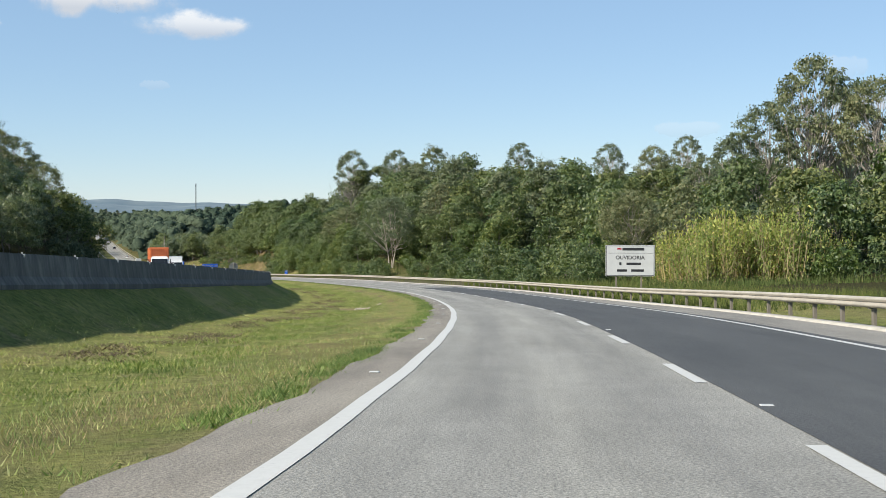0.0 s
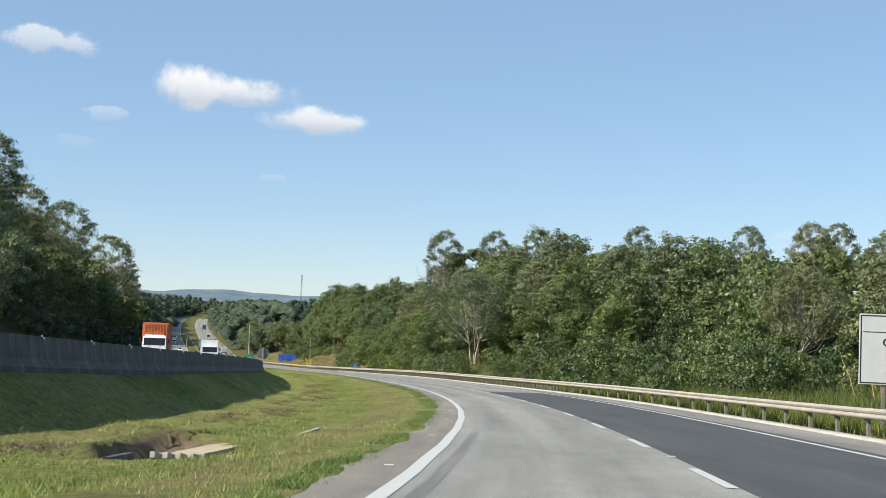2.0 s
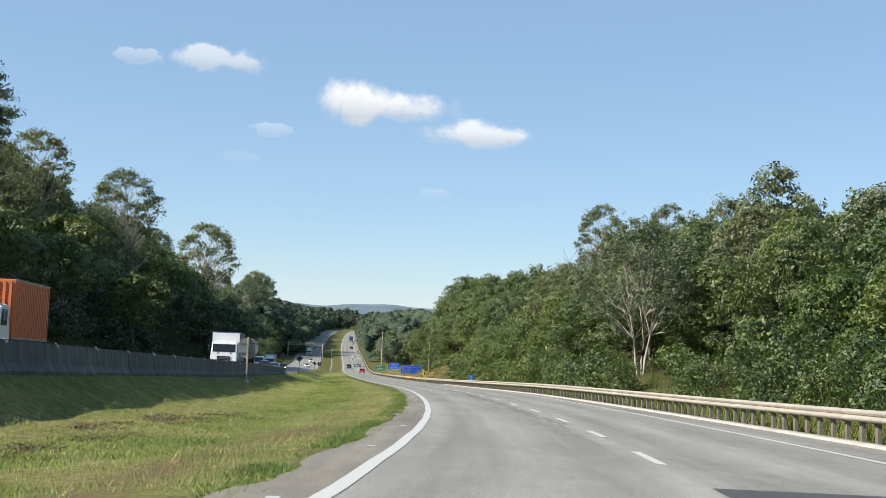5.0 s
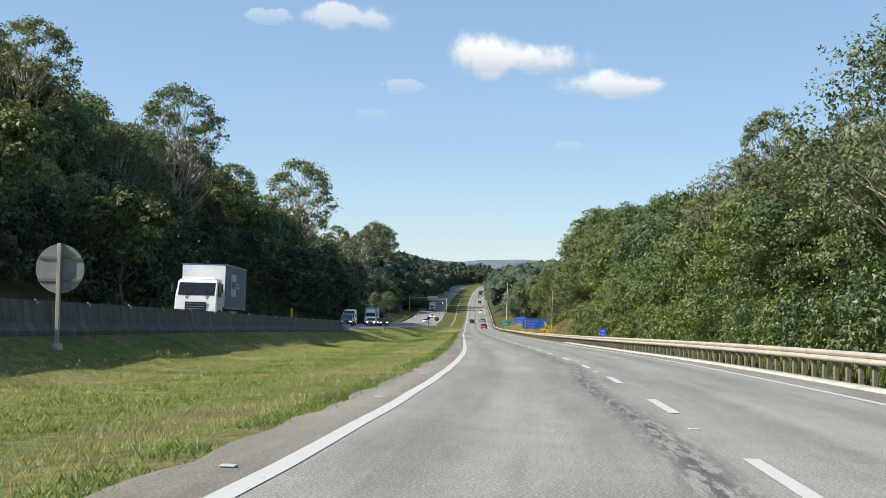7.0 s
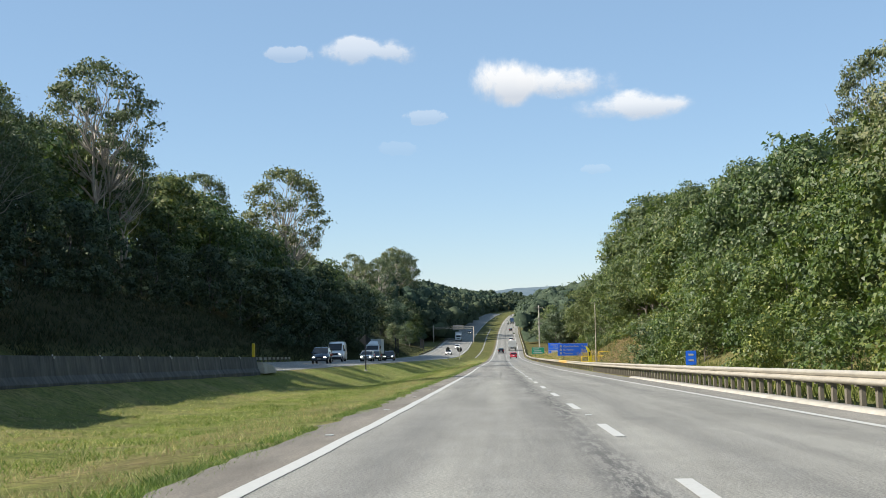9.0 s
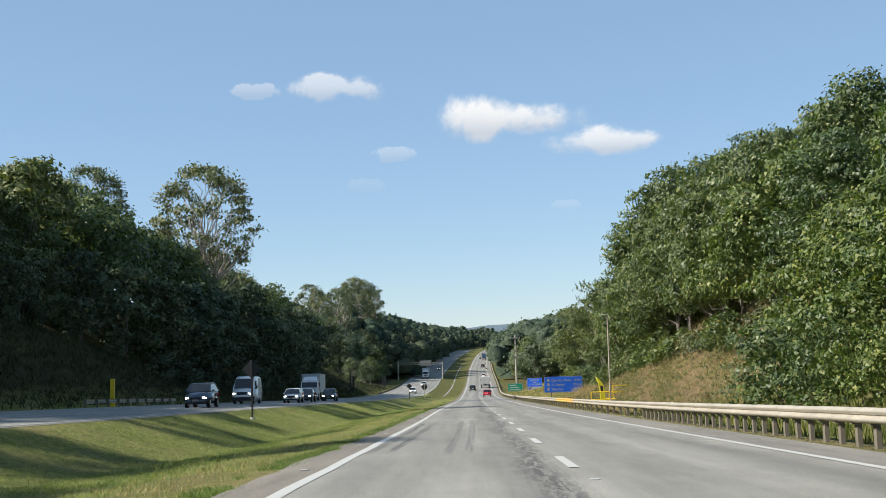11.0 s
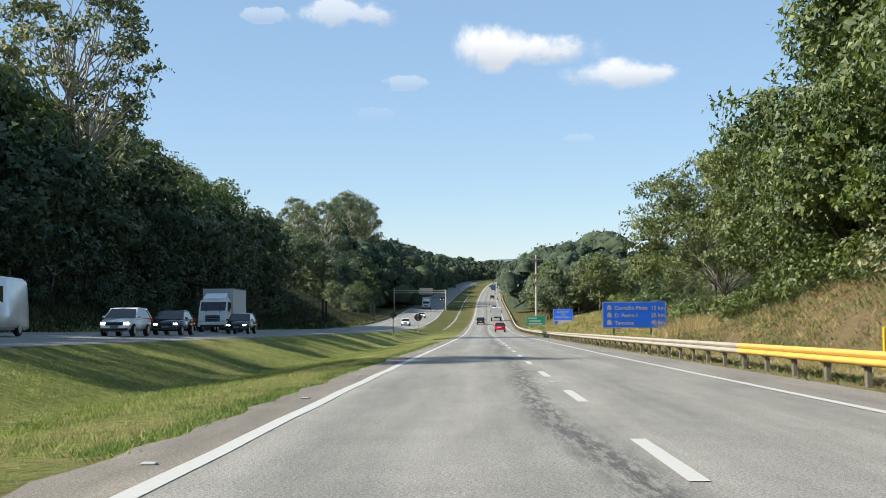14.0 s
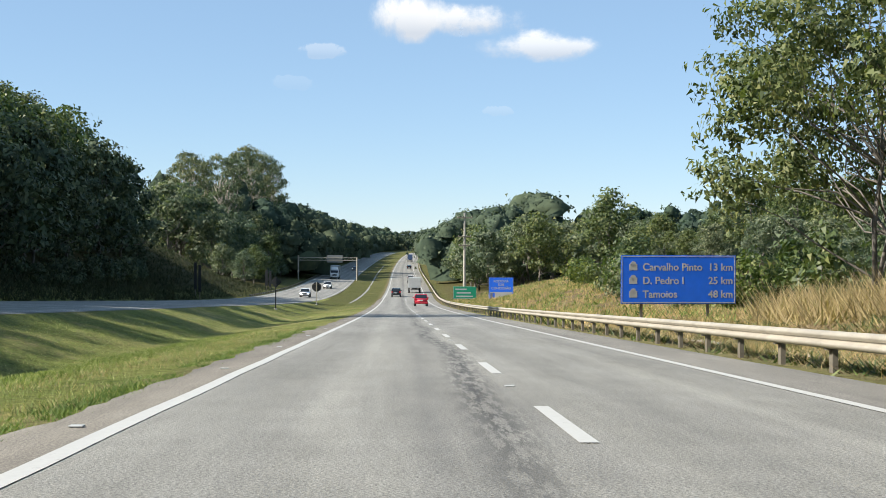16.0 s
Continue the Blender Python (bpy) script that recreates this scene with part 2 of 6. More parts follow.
# air haze mixed into the leaf colour: greyer and paler than LEAF
LEAF_FIELD = foliage("haze_greyed_leaves", (0.058, 0.084, 0.054), (0.145, 0.175, 0.108), (0.23, 0.245, 0.155), 0.35, 0.6, 0.35)
# lighter leaves: the sun on the hill crowns is put into their colour
LEAF_HILL = foliage("sun_toned_hill_leaves", (0.075, 0.105, 0.06), (0.18, 0.21, 0.115), (0.26, 0.275, 0.16), 0.4, 0.45, 0.5)
LEAF_GOLD = foliage("yellowing_bamboo_leaves", (0.16, 0.21, 0.055), (0.31, 0.35, 0.11), (0.50, 0.46, 0.15), 0.4)
# far woods: the haze of distance is painted in as a bluish tint
LEAF_FAR = foliage("haze_tinted_leaves", (0.036, 0.056, 0.042), (0.08, 0.108, 0.076), (0.125, 0.148, 0.1), 0.2, 0.8, 0.2, 0.09)
STRAW = foliage("dry_grass_blades", (0.27, 0.205, 0.115), (0.46, 0.36, 0.21), (0.58, 0.46, 0.27), 0.3, 0.9)
WEED = foliage("weed_leaves", (0.085, 0.135, 0.04), (0.18, 0.24, 0.075), (0.29, 0.315, 0.125), 0.3, 0.8)
SCRAP = foliage("rotting_cut_weeds", (0.05, 0.042, 0.03), (0.12, 0.098, 0.068), (0.20, 0.17, 0.115), 0.05, 0.9)
LITTER = foliage("leaf_litter", (0.12, 0.088, 0.05), (0.24, 0.185, 0.11), (0.34, 0.28, 0.18), 0.05, 0.9)
REED = foliage("reed_blades", (0.06, 0.085, 0.025), (0.12, 0.15, 0.045), (0.20, 0.19, 0.08), 0.3, 0.9)
BLADE = foliage("green_grass_blades", (0.17, 0.205, 0.07), (0.35, 0.37, 0.15), (0.58, 0.51, 0.28), 0.3, 0.9, 0.15, 0.5)


# ---- the lie of the land ----
def smooth(x, a, b):
    k = np.clip((np.asarray(x, float) - a) / (b - a), 0, 1)
    return k * k * (3 - 2 * k)


def cubic(xs, ys, x):
    """A natural cubic spline through the knots, straight on beyond them."""
    xs, ys, x = np.asarray(xs, float), np.asarray(ys, float), np.asarray(x, float)
    n, h = len(xs), np.diff(xs)
    a, b = np.eye(n), np.zeros(n)
    for i in range(1, n - 1):
        a[i, i - 1 : i + 2] = h[i - 1], 2 * (h[i - 1] + h[i]), h[i]
        b[i] = 6 * ((ys[i + 1] - ys[i]) / h[i] - (ys[i] - ys[i - 1]) / h[i - 1])
    m = np.linalg.solve(a, b)
    xc = np.clip(x, xs[0], xs[-1])
    i = np.clip(np.searchsorted(xs, xc) - 1, 0, n - 2)
    p, q, w = xc - xs[i], xs[i + 1] - xc, h[i]
    out = m[i] * q**3 / (6 * w) + m[i + 1] * p**3 / (6 * w) + (ys[i] / w - m[i] * w / 6) * q + (ys[i + 1] / w - m[i + 1] * w / 6) * p
    s0 = (ys[1] - ys[0]) / h[0] - h[0] * (2 * m[0] + m[1]) / 6
    s1 = (ys[-1] - ys[-2]) / h[-1] + h[-1] * (m[-2] + 2 * m[-1]) / 6
    return out + s0 * np.minimum(x - xs[0], 0) + s1 * np.maximum(x - xs[-1], 0)


# The left edge line of the carriageway, every 26 m; its far part is a straight with a slow bend to the right.
EDGE = [(-4.50, -39.78), (-2.61, -13.85), (-0.70, 11.96), (0.32, 37.66), (0.02, 63.63), (-1.68, 89.67), (-5.24, 115.73), (-9.92, 140.38),
        (-16.14, 166.11), (-23.02, 190.54), (-30.75, 215.38), (-38.67, 240.09), (-46.63, 264.97), (-54.62, 289.84), (-62.71, 314.84), (-70.47, 339.27)]
AHEAD, RIGHT = np.array([-0.3044, 0.9525]), np.array([0.9525, 0.3044])
BEND = ([350, 440, 553, 614, 674, 784, 918, 1121, 1280, 1400, 1550, 1700], [0, 0.3, 0.6, 1.2, 1.6, 2.2, 3.9, 8.3, 15.5, 26.0, 52.0, 92.0])
LEVEL = ([-40, -14, 12, 38, 64, 90, 116, 142, 168, 194, 220, 246, 272, 298, 324, 350, 420, 480, 540, 600, 660, 760, 870, 1000, 1150, 1300, 1400, 1550, 1800],
         [2.39, 0.84, -0.71, -2.06, -3.47, -4.74, -5.88, -6.97, -8.04, -9.04, -10.14, -11.24, -12.33, -13.41, -14.44, -15.45, -18.2, -20.4, -22.1, -22.75, -22.6, -22.0, -21.0, -19.6, -17.8, -15.9, -16.2, -18.5, -20.0])
_s = [-40 + 26 * i for i in range(16)]
far_s = [380, 410, 440, 480, 520, 553, 600, 650, 700, 784, 850, 918, 1020, 1121, 1220, 1330, 1500, 1700]
far_xy = [np.array(EDGE[-1]) + AHEAD * (q - 350) + RIGHT * float(cubic(*BEND, q)) for q in far_s]
KNOT_S = _s + far_s
KNOT_X = [p[0] for p in EDGE] + [p[0] for p in far_xy]
KNOT_Y = [p[1] for p in EDGE] + [p[1] for p in far_xy]
SS = np.arange(-320.0, 4600.0, 2.0)
SX, SY, SZ = cubic(KNOT_S, KNOT_X, SS), cubic(KNOT_S, KNOT_Y, SS), cubic(*LEVEL, SS)
SZ = np.where(SS > 1700, np.interp(1700, SS, SZ), SZ)
SZ = np.where(SS < -60, np.interp(-60, SS, SZ), SZ)
TX, TY = np.gradient(SX, SS), np.gradient(SY, SS)
_l = np.hypot(TX, TY)
TX, TY = TX / _l, TY / _l


def at(s, e):
    """Plan place of s metres along the edge line and e metres to its right."""
    s, e = np.broadcast_arrays(np.asarray(s, float), np.asarray(e, float))
    near = np.clip(e, -180, 180)
    nx, ny = np.interp(s, SS, TY), -np.interp(s, SS, TX)
    return np.interp(s, SS, SX) + nx * near + RIGHT[0] * (e - near), np.interp(s, SS, SY) + ny * near + RIGHT[1] * (e - near)


def road_z(s):
    return np.interp(s, SS, SZ)


def rail_e(s):
    return np.interp(s, [-40, 0, 110, 180, 215, 300, 400, 520, 600, 760, 920], [10.4, 10.3, 10.0, 9.1, 8.8, 9.0, 8.8, 8.8, 9.2, 9.6, 9.8])


def right_line_e(s):
    return np.interp(s, [0, 100, 175, 290, 360, 600], [7.5, 7.65, 7.55, 7.2, 6.95, 7.2])


def other_e(s):
    """Near edge of the other carriageway."""
    return np.interp(s, [-300, 440, 540, 620, 760, 1000, 1300], [-11.3, -11.3, -9.4, -9.2, -10.4, -11.0, -11.0])


def other_z(s):
    return np.interp(s, [-300, 70, 130, 180, 264, 300, 450, 560, 700], [0.95, 0.93, 0.75, 0.56, 0.5, 0.55, 0.5, 0.1, 0.0])


def land(s, e, rough=True):
    """Height of the ground, under the roads too."""
    s, e = (v.copy() for v in np.broadcast_arrays(np.asarray(s, float), np.asarray(e, float)))
    base, oe = other_z(s), other_e(s)
    a, b = smooth(s, 250, 290), smooth(s, 450, 560)
    k = np.clip((-0.75 - e) / (-0.75 - oe), 0, 1)
    early = np.interp(k, [0, 0.12, 0.36, 0.56, 0.70, 0.745, 0.93, 1], [-0.03, -0.13, -0.33, -0.36, -0.31, -0.26, 1, 1])
    early = np.where(k > 0.745, -0.26 + (base + 0.26) * np.clip((k - 0.745) / 0.185, 0, 1), early)
    mid = np.interp(k, [0, 0.16, 0.54, 0.62], [-0.03, -0.15, -0.72, -0.66])
    mid = np.where(k > 0.62, -0.66 + (base + 0.62) * np.clip((k - 0.62) / 0.38, 0, 1) ** 0.9, mid)
    late = np.interp(k, [0, 0.3, 0.5, 0.7, 1], [-0.03, -0.2, -0.32, -0.2, -0.03]) + base * k
    z = early * (1 - a) + mid * a * (1 - b) + late * b
    d = np.maximum(oe - e, 0)
    opp = base + 0.035 * np.minimum(d, 11.2)
    hill = 0.22 + 0.36 * smooth(s, 150, 230) - 0.46 * smooth(s, 555, 630)
    q = np.maximum(d - 14.0, 0)
    opp = opp - 0.25 * smooth(d, 11.2, 12.2) + hill * np.minimum(q, 26) + 0.10 * np.clip(q - 26, 0, 120)
    z = np.where(e < oe, opp, z)
    r = rail_e(s)
    q = np.maximum(e - r - 1.2, 0)
    low = 0.04 * np.minimum(q, 40) + 0.10 * np.clip(q - 36, 0, 70)
    high = 0.42 * np.minimum(np.maximum(q - 1.5, 0), 14) + 0.10 * np.clip(q - 15, 0, 110)
    steep = 0.80 * np.minimum(np.maximum(q - 2.8, 0), 9) + 0.2 * np.clip(q - 11, 0, 50)
    mound = smooth(s, 430, 470) * (1 - smooth(s, 550, 610))
    open_ = (0.06 + 0.15 * mound) * np.minimum(q, 18) + 0.10 * np.clip(q - 18, 0, 200)
    w1, w2, w3 = smooth(s, 165, 225), smooth(s, 280, 312), smooth(s, 338, 402)
    side = low * (1 - w1) + high * w1 * (1 - w2) + steep * w2 * (1 - w3) + open_ * w3
    z = np.where(e > r + 1.2, -0.06 + side, np.where(e > -0.75, -0.05, z))
    if rough:
        x, y = at(s, e)
        wave = np.sin(x * 0.9 + 1.3 * np.sin(y * 0.31)) * np.sin(y * 0.74 + 1.1 * np.sin(x * 0.4))
        off = np.minimum(np.clip((-1.0 - e) / 1.5, 0, 1), np.clip(np.abs(e - oe) - 0.4, 0, 1)) * (e > oe) + np.clip((e - r - 1) / 3, 0, 1) + np.clip((oe - 12.5 - e) / 3, 0, 1)
        z = z + 0.05 * wave * off + 0.10 * np.sin(x * 0.23 + y * 0.17) * np.clip(np.abs(e) / 30, 0, 1) * (off > 0)
    half = 0.80 * np.sqrt(np.clip(1 - ((s - 66.4) / 4.2) ** 2, 0.02, 1))
    away = np.abs(e + 5.02 + 0.13 * (s - 64.0)) / half
    z = z + np.where(np.abs(s - 66.4) < 4.2, 0.12 * (e < -5.02 - 0.13 * (s - 64.0)) * (1 - smooth(np.abs(away - 1.25), 0.1, 0.5)) - (0.62 - 0.05 * (s - 62.2)) * (1 - smooth(away, 0.55, 1.05)), 0)
    rise = smooth(s, 1290, 1700) * 7 + smooth(np.abs(e), 700, 1800) * 10
    return road_z(s) + z + rise


def place(s, e, lift=0.0, turn=0.0, size=1.0, tall=None):
    """A pose that stands on the ground; turn: degrees from the road's own direction (0 looks along it)."""
    x, y = at(s, e)
    rz = math.degrees(math.atan2(-float(np.interp(s, SS, TX)), float(np.interp(s, SS, TY))))
    m = pose(float(x), float(y), float(land(s, e)) + lift, 0, 0, rz + turn)
    return m @ Matrix.Diagonal((size, size, tall or size, 1))


def on_road(s, e, lift=0.0, turn=0.0, level=None):
    x, y = at(s, e)
    rz = math.degrees(math.atan2(-float(np.interp(s, SS, TX)), float(np.interp(s, SS, TY))))
    z = float(road_z(s)) if level is None else level
    grade = math.degrees(math.atan((float(road_z(s + 2)) - float(road_z(s - 2))) / 4))
    return pose(float(x), float(y), z + lift, 0, 0, rz) @ pose(0, 0, 0, grade, 0, 0) @ pose(0, 0, 0, 0, 0, turn)


# ---- mesh helpers ----
def mesh_of(name, verts, faces, mats, uv=None, which=None, soft=False):
    """A mesh from arrays of places and of quads or triangles."""
    me = bpy.data.meshes.new(name)
    verts, faces = np.asarray(verts, np.float32), np.asarray(faces, np.int32)
    n, k = faces.shape
    me.vertices.add(len(verts))
    me.vertices.foreach_set("co", verts.ravel())
    me.loops.add(n * k)
    me.loops.foreach_set("vertex_index", faces.ravel())
    me.polygons.add(n)
    me.polygons.foreach_set("loop_start", np.arange(0, n * k, k, dtype=np.int32))
    for m in mats if isinstance(mats, (list, tuple)) else [mats]:
        me.materials.append(m)
    if which is not None:
        me.polygons.foreach_set("material_index", np.asarray(which, np.int32))
    if soft:
        me.polygons.foreach_set("use_smooth", np.ones(n, bool))
    if uv is not None:
        layer = me.uv_layers.new(name="UVMap")
        layer.data.foreach_set("uv", np.asarray(uv, np.float32)[faces.ravel()].ravel())
    me.update(calc_edges=True)
    me.validate()
    return me


def thing(name, label, category, group="", kind=""):
    ob = new(name)
    ob.empty_display_size = 0.3
    return tagged(ob, label, category, group, kind)


def part(name, bm, material, parent, label=""):
    """Links a bmesh as one mesh object under a thing or a part."""
    me = bpy.data.meshes.new(name)
    bm.to_mesh(me)
    bm.free()
    me.materials.append(material)
    ob = new(name, me)
    ob.parent = parent
    return tagged(ob, label) if label else ob


def part_of(name, me, parent, label=""):
    ob = new(name, me)
    ob.parent = parent
    return tagged(ob, label) if label else ob


def box(bm, size, centre, m=None, bevel=0.0):
    r = bmesh.ops.create_cube(bm, size=1.0, matrix=(m or Matrix()) @ Matrix.Translation(centre) @ Matrix.Diagonal((*size, 1)))
    if bevel:
        edges = list({e for v in r["verts"] for e in v.link_edges})
        bmesh.ops.bevel(bm, geom=edges, offset=bevel, segments=2, affect="EDGES", profile=0.5)
    return bm


def cyl(bm, radius, length, m, sides=16, top=None):
    bmesh.ops.create_cone(bm, cap_ends=True, segments=sides, radius1=radius, radius2=radius if top is None else top, depth=length, matrix=m)
    return bm


def profile(bm, outline, half, taper=None):
    """A side outline of (y, z) drawn out across x to half widths; taper(y, z) gives the share of the width there."""
    rows = []
    for sx in (-1, 1):
        rows.append([bm.verts.new((sx * half * (taper(y, z) if taper else 1), y, z)) for y, z in outline])
    n = len(outline)
    for i in range(n):
        j = (i + 1) % n
        bm.faces.new((rows[0][i], rows[0][j], rows[1][j], rows[1][i]))
    bm.faces.new(rows[0][::-1])
    bm.faces.new(rows[1])
    bmesh.ops.recalc_face_normals(bm, faces=bm.faces)
    return bm


def strip(name, ss, e0, e1, lift, material, level=road_z, thick=0.0, mean=0):
    """A band that follows the road from e0 to e1 (numbers or arrays along ss)."""
    ss = np.asarray(ss, float)
    e0, e1 = np.broadcast_to(e0, ss.shape), np.broadcast_to(e1, ss.shape)
    cols = max(2, mean)
    v, uv = [], []
    for k in range(cols):
        e = e0 + (e1 - e0) * k / (cols - 1)
        x, y = at(ss, e)
        v.append(np.stack([x, y, level(ss) + lift], 1))
        uv.append(np.stack([ss, e], 1))
    n = len(ss)
    v, uv = np.concatenate(v), np.concatenate(uv)
    f = []
    for k in range(cols - 1):
        i = np.arange(n - 1) + k * n
        f.append(np.stack([i, i + n, i + n + 1, i + 1], 1))
    return mesh_of(name, v, np.concatenate(f), material, uv)


def lettering(body, size, material, name, parent, x, z, y, align="LEFT", label=""):
    """Raised letters facing -y, as a mesh."""
    cu = bpy.data.curves.new(name, "FONT")
    cu.body, cu.size, cu.align_x, cu.extrude, cu.offset = body, size, align, 0.004, 0.006 * size / 0.36
    tmp = bpy.data.objects.new(name, cu)
    scene.collection.objects.link(tmp)
    bpy.context.view_layer.update()
    me = bpy.data.meshes.new_from_object(tmp.evaluated_get(bpy.context.evaluated_depsgraph_get()))
    bpy.data.objects.remove(tmp)
    bpy.data.curves.remove(cu)
    me.materials.clear()
    me.materials.append(material)
    me.transform(Matrix.Translation((x, y, z)) @ pose(0, 0, 0, 90, 0, 0))
    return part_of(name, me, parent, label)


# ---- ground and roads ----
E_LINES = [-3000, -1500, -800, -400, -250, -160, -110, -80, -62, -52, -46, -41, -37, -34, -31, -29, -27.5, -26, -25, -24, -23.2, -22.6, -22, -17, -12, -11.6, -11.2, -10.8, -10.4,
           -9.9, -9.4, -8.9, -8.4, -7.8, -7.2, -6.5, -6.2, -6.0, -5.8, -5.6, -5.4, -5.2, -5, -4.8, -4.6, -4.4, -4.2, -4.0, -3.8, -3.4, -3.0, -2.7, -2.5, -2.3, -1.9, -1.4, -1.0, -0.75, -0.4, 4, 8, 9.2, 10, 10.6, 11.2, 11.9, 12.6, 13.4, 14.4, 15.6, 17, 18.5, 20.5,
           23, 26, 30, 36, 44, 54, 70, 90, 120, 160, 250, 400, 800, 1500, 3000]
S_LINES = np.concatenate([[-300, -200, -120, -80], np.arange(-50, 60, 3.0), np.arange(61, 72, 0.4), np.arange(73, 560, 3.0), np.arange(560, 800, 8.0), np.arange(800, 1500, 25.0), [1550, 1650, 1800, 2000, 2400, 3000, 3800, 4500]])
gs, ge = np.meshgrid(S_LINES, np.array(E_LINES, float), indexing="ij")
gx, gy = at(gs, ge)
gz = land(gs, ge)
rows_n, cols_n = gs.shape
idx = np.arange(rows_n * cols_n).reshape(rows_n, cols_n)
quads = np.stack([idx[:-1, :-1], idx[:-1, 1:], idx[1:, 1:], idx[1:, :-1]], -1).reshape(-1, 4)
me = mesh_of("ground", np.stack([gx, gy, gz], -1).reshape(-1, 3), quads, TURF, soft=True)
cover = me.color_attributes.new("cover", "FLOAT_COLOR", "POINT")
r_e, o_e = rail_e(gs), other_e(gs)
dry = np.clip((ge - r_e - 1.5) / 1.5, 0, 1) * smooth(gs, 285, 305) * (1 - 0.8 * smooth(gs, 520, 600)) + 0.35 * np.clip((ge - r_e - 1) / 2, 0, 1)
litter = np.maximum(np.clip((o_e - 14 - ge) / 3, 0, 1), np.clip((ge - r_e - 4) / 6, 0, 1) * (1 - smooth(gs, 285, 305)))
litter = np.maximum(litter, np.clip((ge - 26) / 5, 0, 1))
# far ground and median darkened too, in place of tree and grass shade
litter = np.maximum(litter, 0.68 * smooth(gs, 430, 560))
med = (1 - smooth(gs, 262, 300)) * (np.clip(1 - np.abs(ge + 7.6) / 1.6, 0, 1) * 0.3 + np.clip(1 - np.abs(ge + 2.3) / 1.3, 0, 1) * 0.6) * (0.6 + 0.4 * np.sin(gs * 0.4 + ge))
dry = dry + np.clip(med, 0, 1) + 0.8 * np.clip(1 - np.abs(ge + 2.5) / 0.5, 0, 1) * smooth(gs, 55, 75) * (1 - smooth(gs, 130, 150))
soil = np.clip(1 - np.abs(ge + 0.75) / 0.5, 0, 1) * 0.5 + np.clip(1 - np.abs(ge - r_e - 0.3) / 0.6, 0, 1) * 0.6
_away = np.abs(ge + 5.02 + 0.13 * (gs - 64.0)) / (0.80 * np.sqrt(np.clip(1 - ((gs - 66.4) / 4.2) ** 2, 0.02, 1)))
soil = np.maximum(soil, (1 - smooth(_away, 0.9, 1.35)) * (np.abs(gs - 66.4) < 4.2))
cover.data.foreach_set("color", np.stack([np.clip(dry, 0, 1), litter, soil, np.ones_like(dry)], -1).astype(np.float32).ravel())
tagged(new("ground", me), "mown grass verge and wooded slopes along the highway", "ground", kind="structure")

ROAD_S = np.concatenate([np.arange(-60, 560, 1.0), np.arange(560, 1500, 10.0)])
road = tagged(new("road", strip("road", ROAD_S, -0.5, rail_e(ROAD_S) - 0.45, 0.0, ASPHALT, mean=6)),
              "worn grey asphalt carriageway with two lanes and shoulders", "road", kind="structure")
sh = np.arange(-40, 700, 4.0)
part_of("shoulder", strip("shoulder", sh, right_line_e(sh) + 0.05, rail_e(sh) - 0.5, 0.003, SHOULDER), road, "brownish paved shoulder")
sh = np.arange(-40, 560, 0.5)
_w = np.random.default_rng(5).normal(0, 1, len(sh))
_w = np.convolve(_w, np.ones(3) / 3, "same") * 0.10 + 0.025 * np.sin(sh * 0.9) * np.sin(sh * 0.31)
part_of("edge_strip", strip("edge_strip", sh, -0.78 + _w, -0.08, 0.003, EDGE_ASPHALT), road, "rough stained strip beside the grass")
pt = np.arange(-40, 122.5, 1.5)
part_of("patch", strip("patch", pt, np.interp(pt, [14, 29, 50, 95, 122], [3.55, 3.52, 3.68, 3.7, 3.74]), right_line_e(pt) + 0.35, 0.005, DARK_ASPHALT, mean=3), road, "newly laid dark asphalt lane")
other_road = tagged(new("other_road", strip("other_road", ROAD_S, other_e(ROAD_S) + 0.05, other_e(ROAD_S) - 11.2, 0.0, ASPHALT,
                                            level=lambda s: road_z(s) + other_z(s), mean=5)), "grey asphalt carriageway for oncoming traffic", "road", kind="structure")
# the crossfall of the other carriageway
_v = other_road.data.vertices
_n = len(ROAD_S)
for _k in range(5):
    for _i in range(_n):
        _v[_k * _n + _i].co.z += 0.035 * 11.2 * _k / 4 + 0.02

# grassed lip along the near edge of the other carriageway
lip_s = np.arange(262, 560, 2.0)
_rows = []
for de, fall in ((0.04, None), (0.30, 0.06), (0.75, 0.0)):
    _x, _y = at(lip_s, other_e(lip_s) + de)
    _z = road_z(lip_s) + other_z(lip_s) + 0.012 if fall is None else land(lip_s, other_e(lip_s) + de) + fall
    _rows.append(np.stack([_x, _y, _z], 1))
_n = len(lip_s)
_f = [np.stack([np.arange(_n - 1) + j * _n, np.arange(_n - 1) + (j + 1) * _n, np.arange(_n - 1) + (j + 1) * _n + 1, np.arange(_n - 1) + j * _n + 1], 1) for j in range(2)]
tagged(new("verge", mesh_of("verge", np.concatenate(_rows), np.concatenate(_f), TURF, soft=True)), "narrow grass lip beside the oncoming carriageway", "verge", kind="structure")

MARK_S = np.concatenate([np.arange(-30, 560, 2.0), np.arange(560, 1450, 10.0)])
wob = 0.012 * np.sin(MARK_S * 0.9)
part_of("edge_line", strip("edge_line", MARK_S, -0.09 + wob, 0.09 + wob, 0.006, LINE), road, "worn white edge line")
part_of("edge_line", strip("edge_line", MARK_S, right_line_e(MARK_S) - 0.08, right_line_e(MARK_S) + 0.08, 0.008, LINE), road, "white shoulder line")
DASH_AT = ([-3, 0, 4, 8, 15, 18, 22, 29, 31, 33, 34, 37, 39, 41, 110], [-11.8, 14.2, 48.9, 83.5, 142.8, 169.4, 204.9, 267.4, 286.2, 304.8, 313.9, 340.9, 359.3, 376.8, 990])
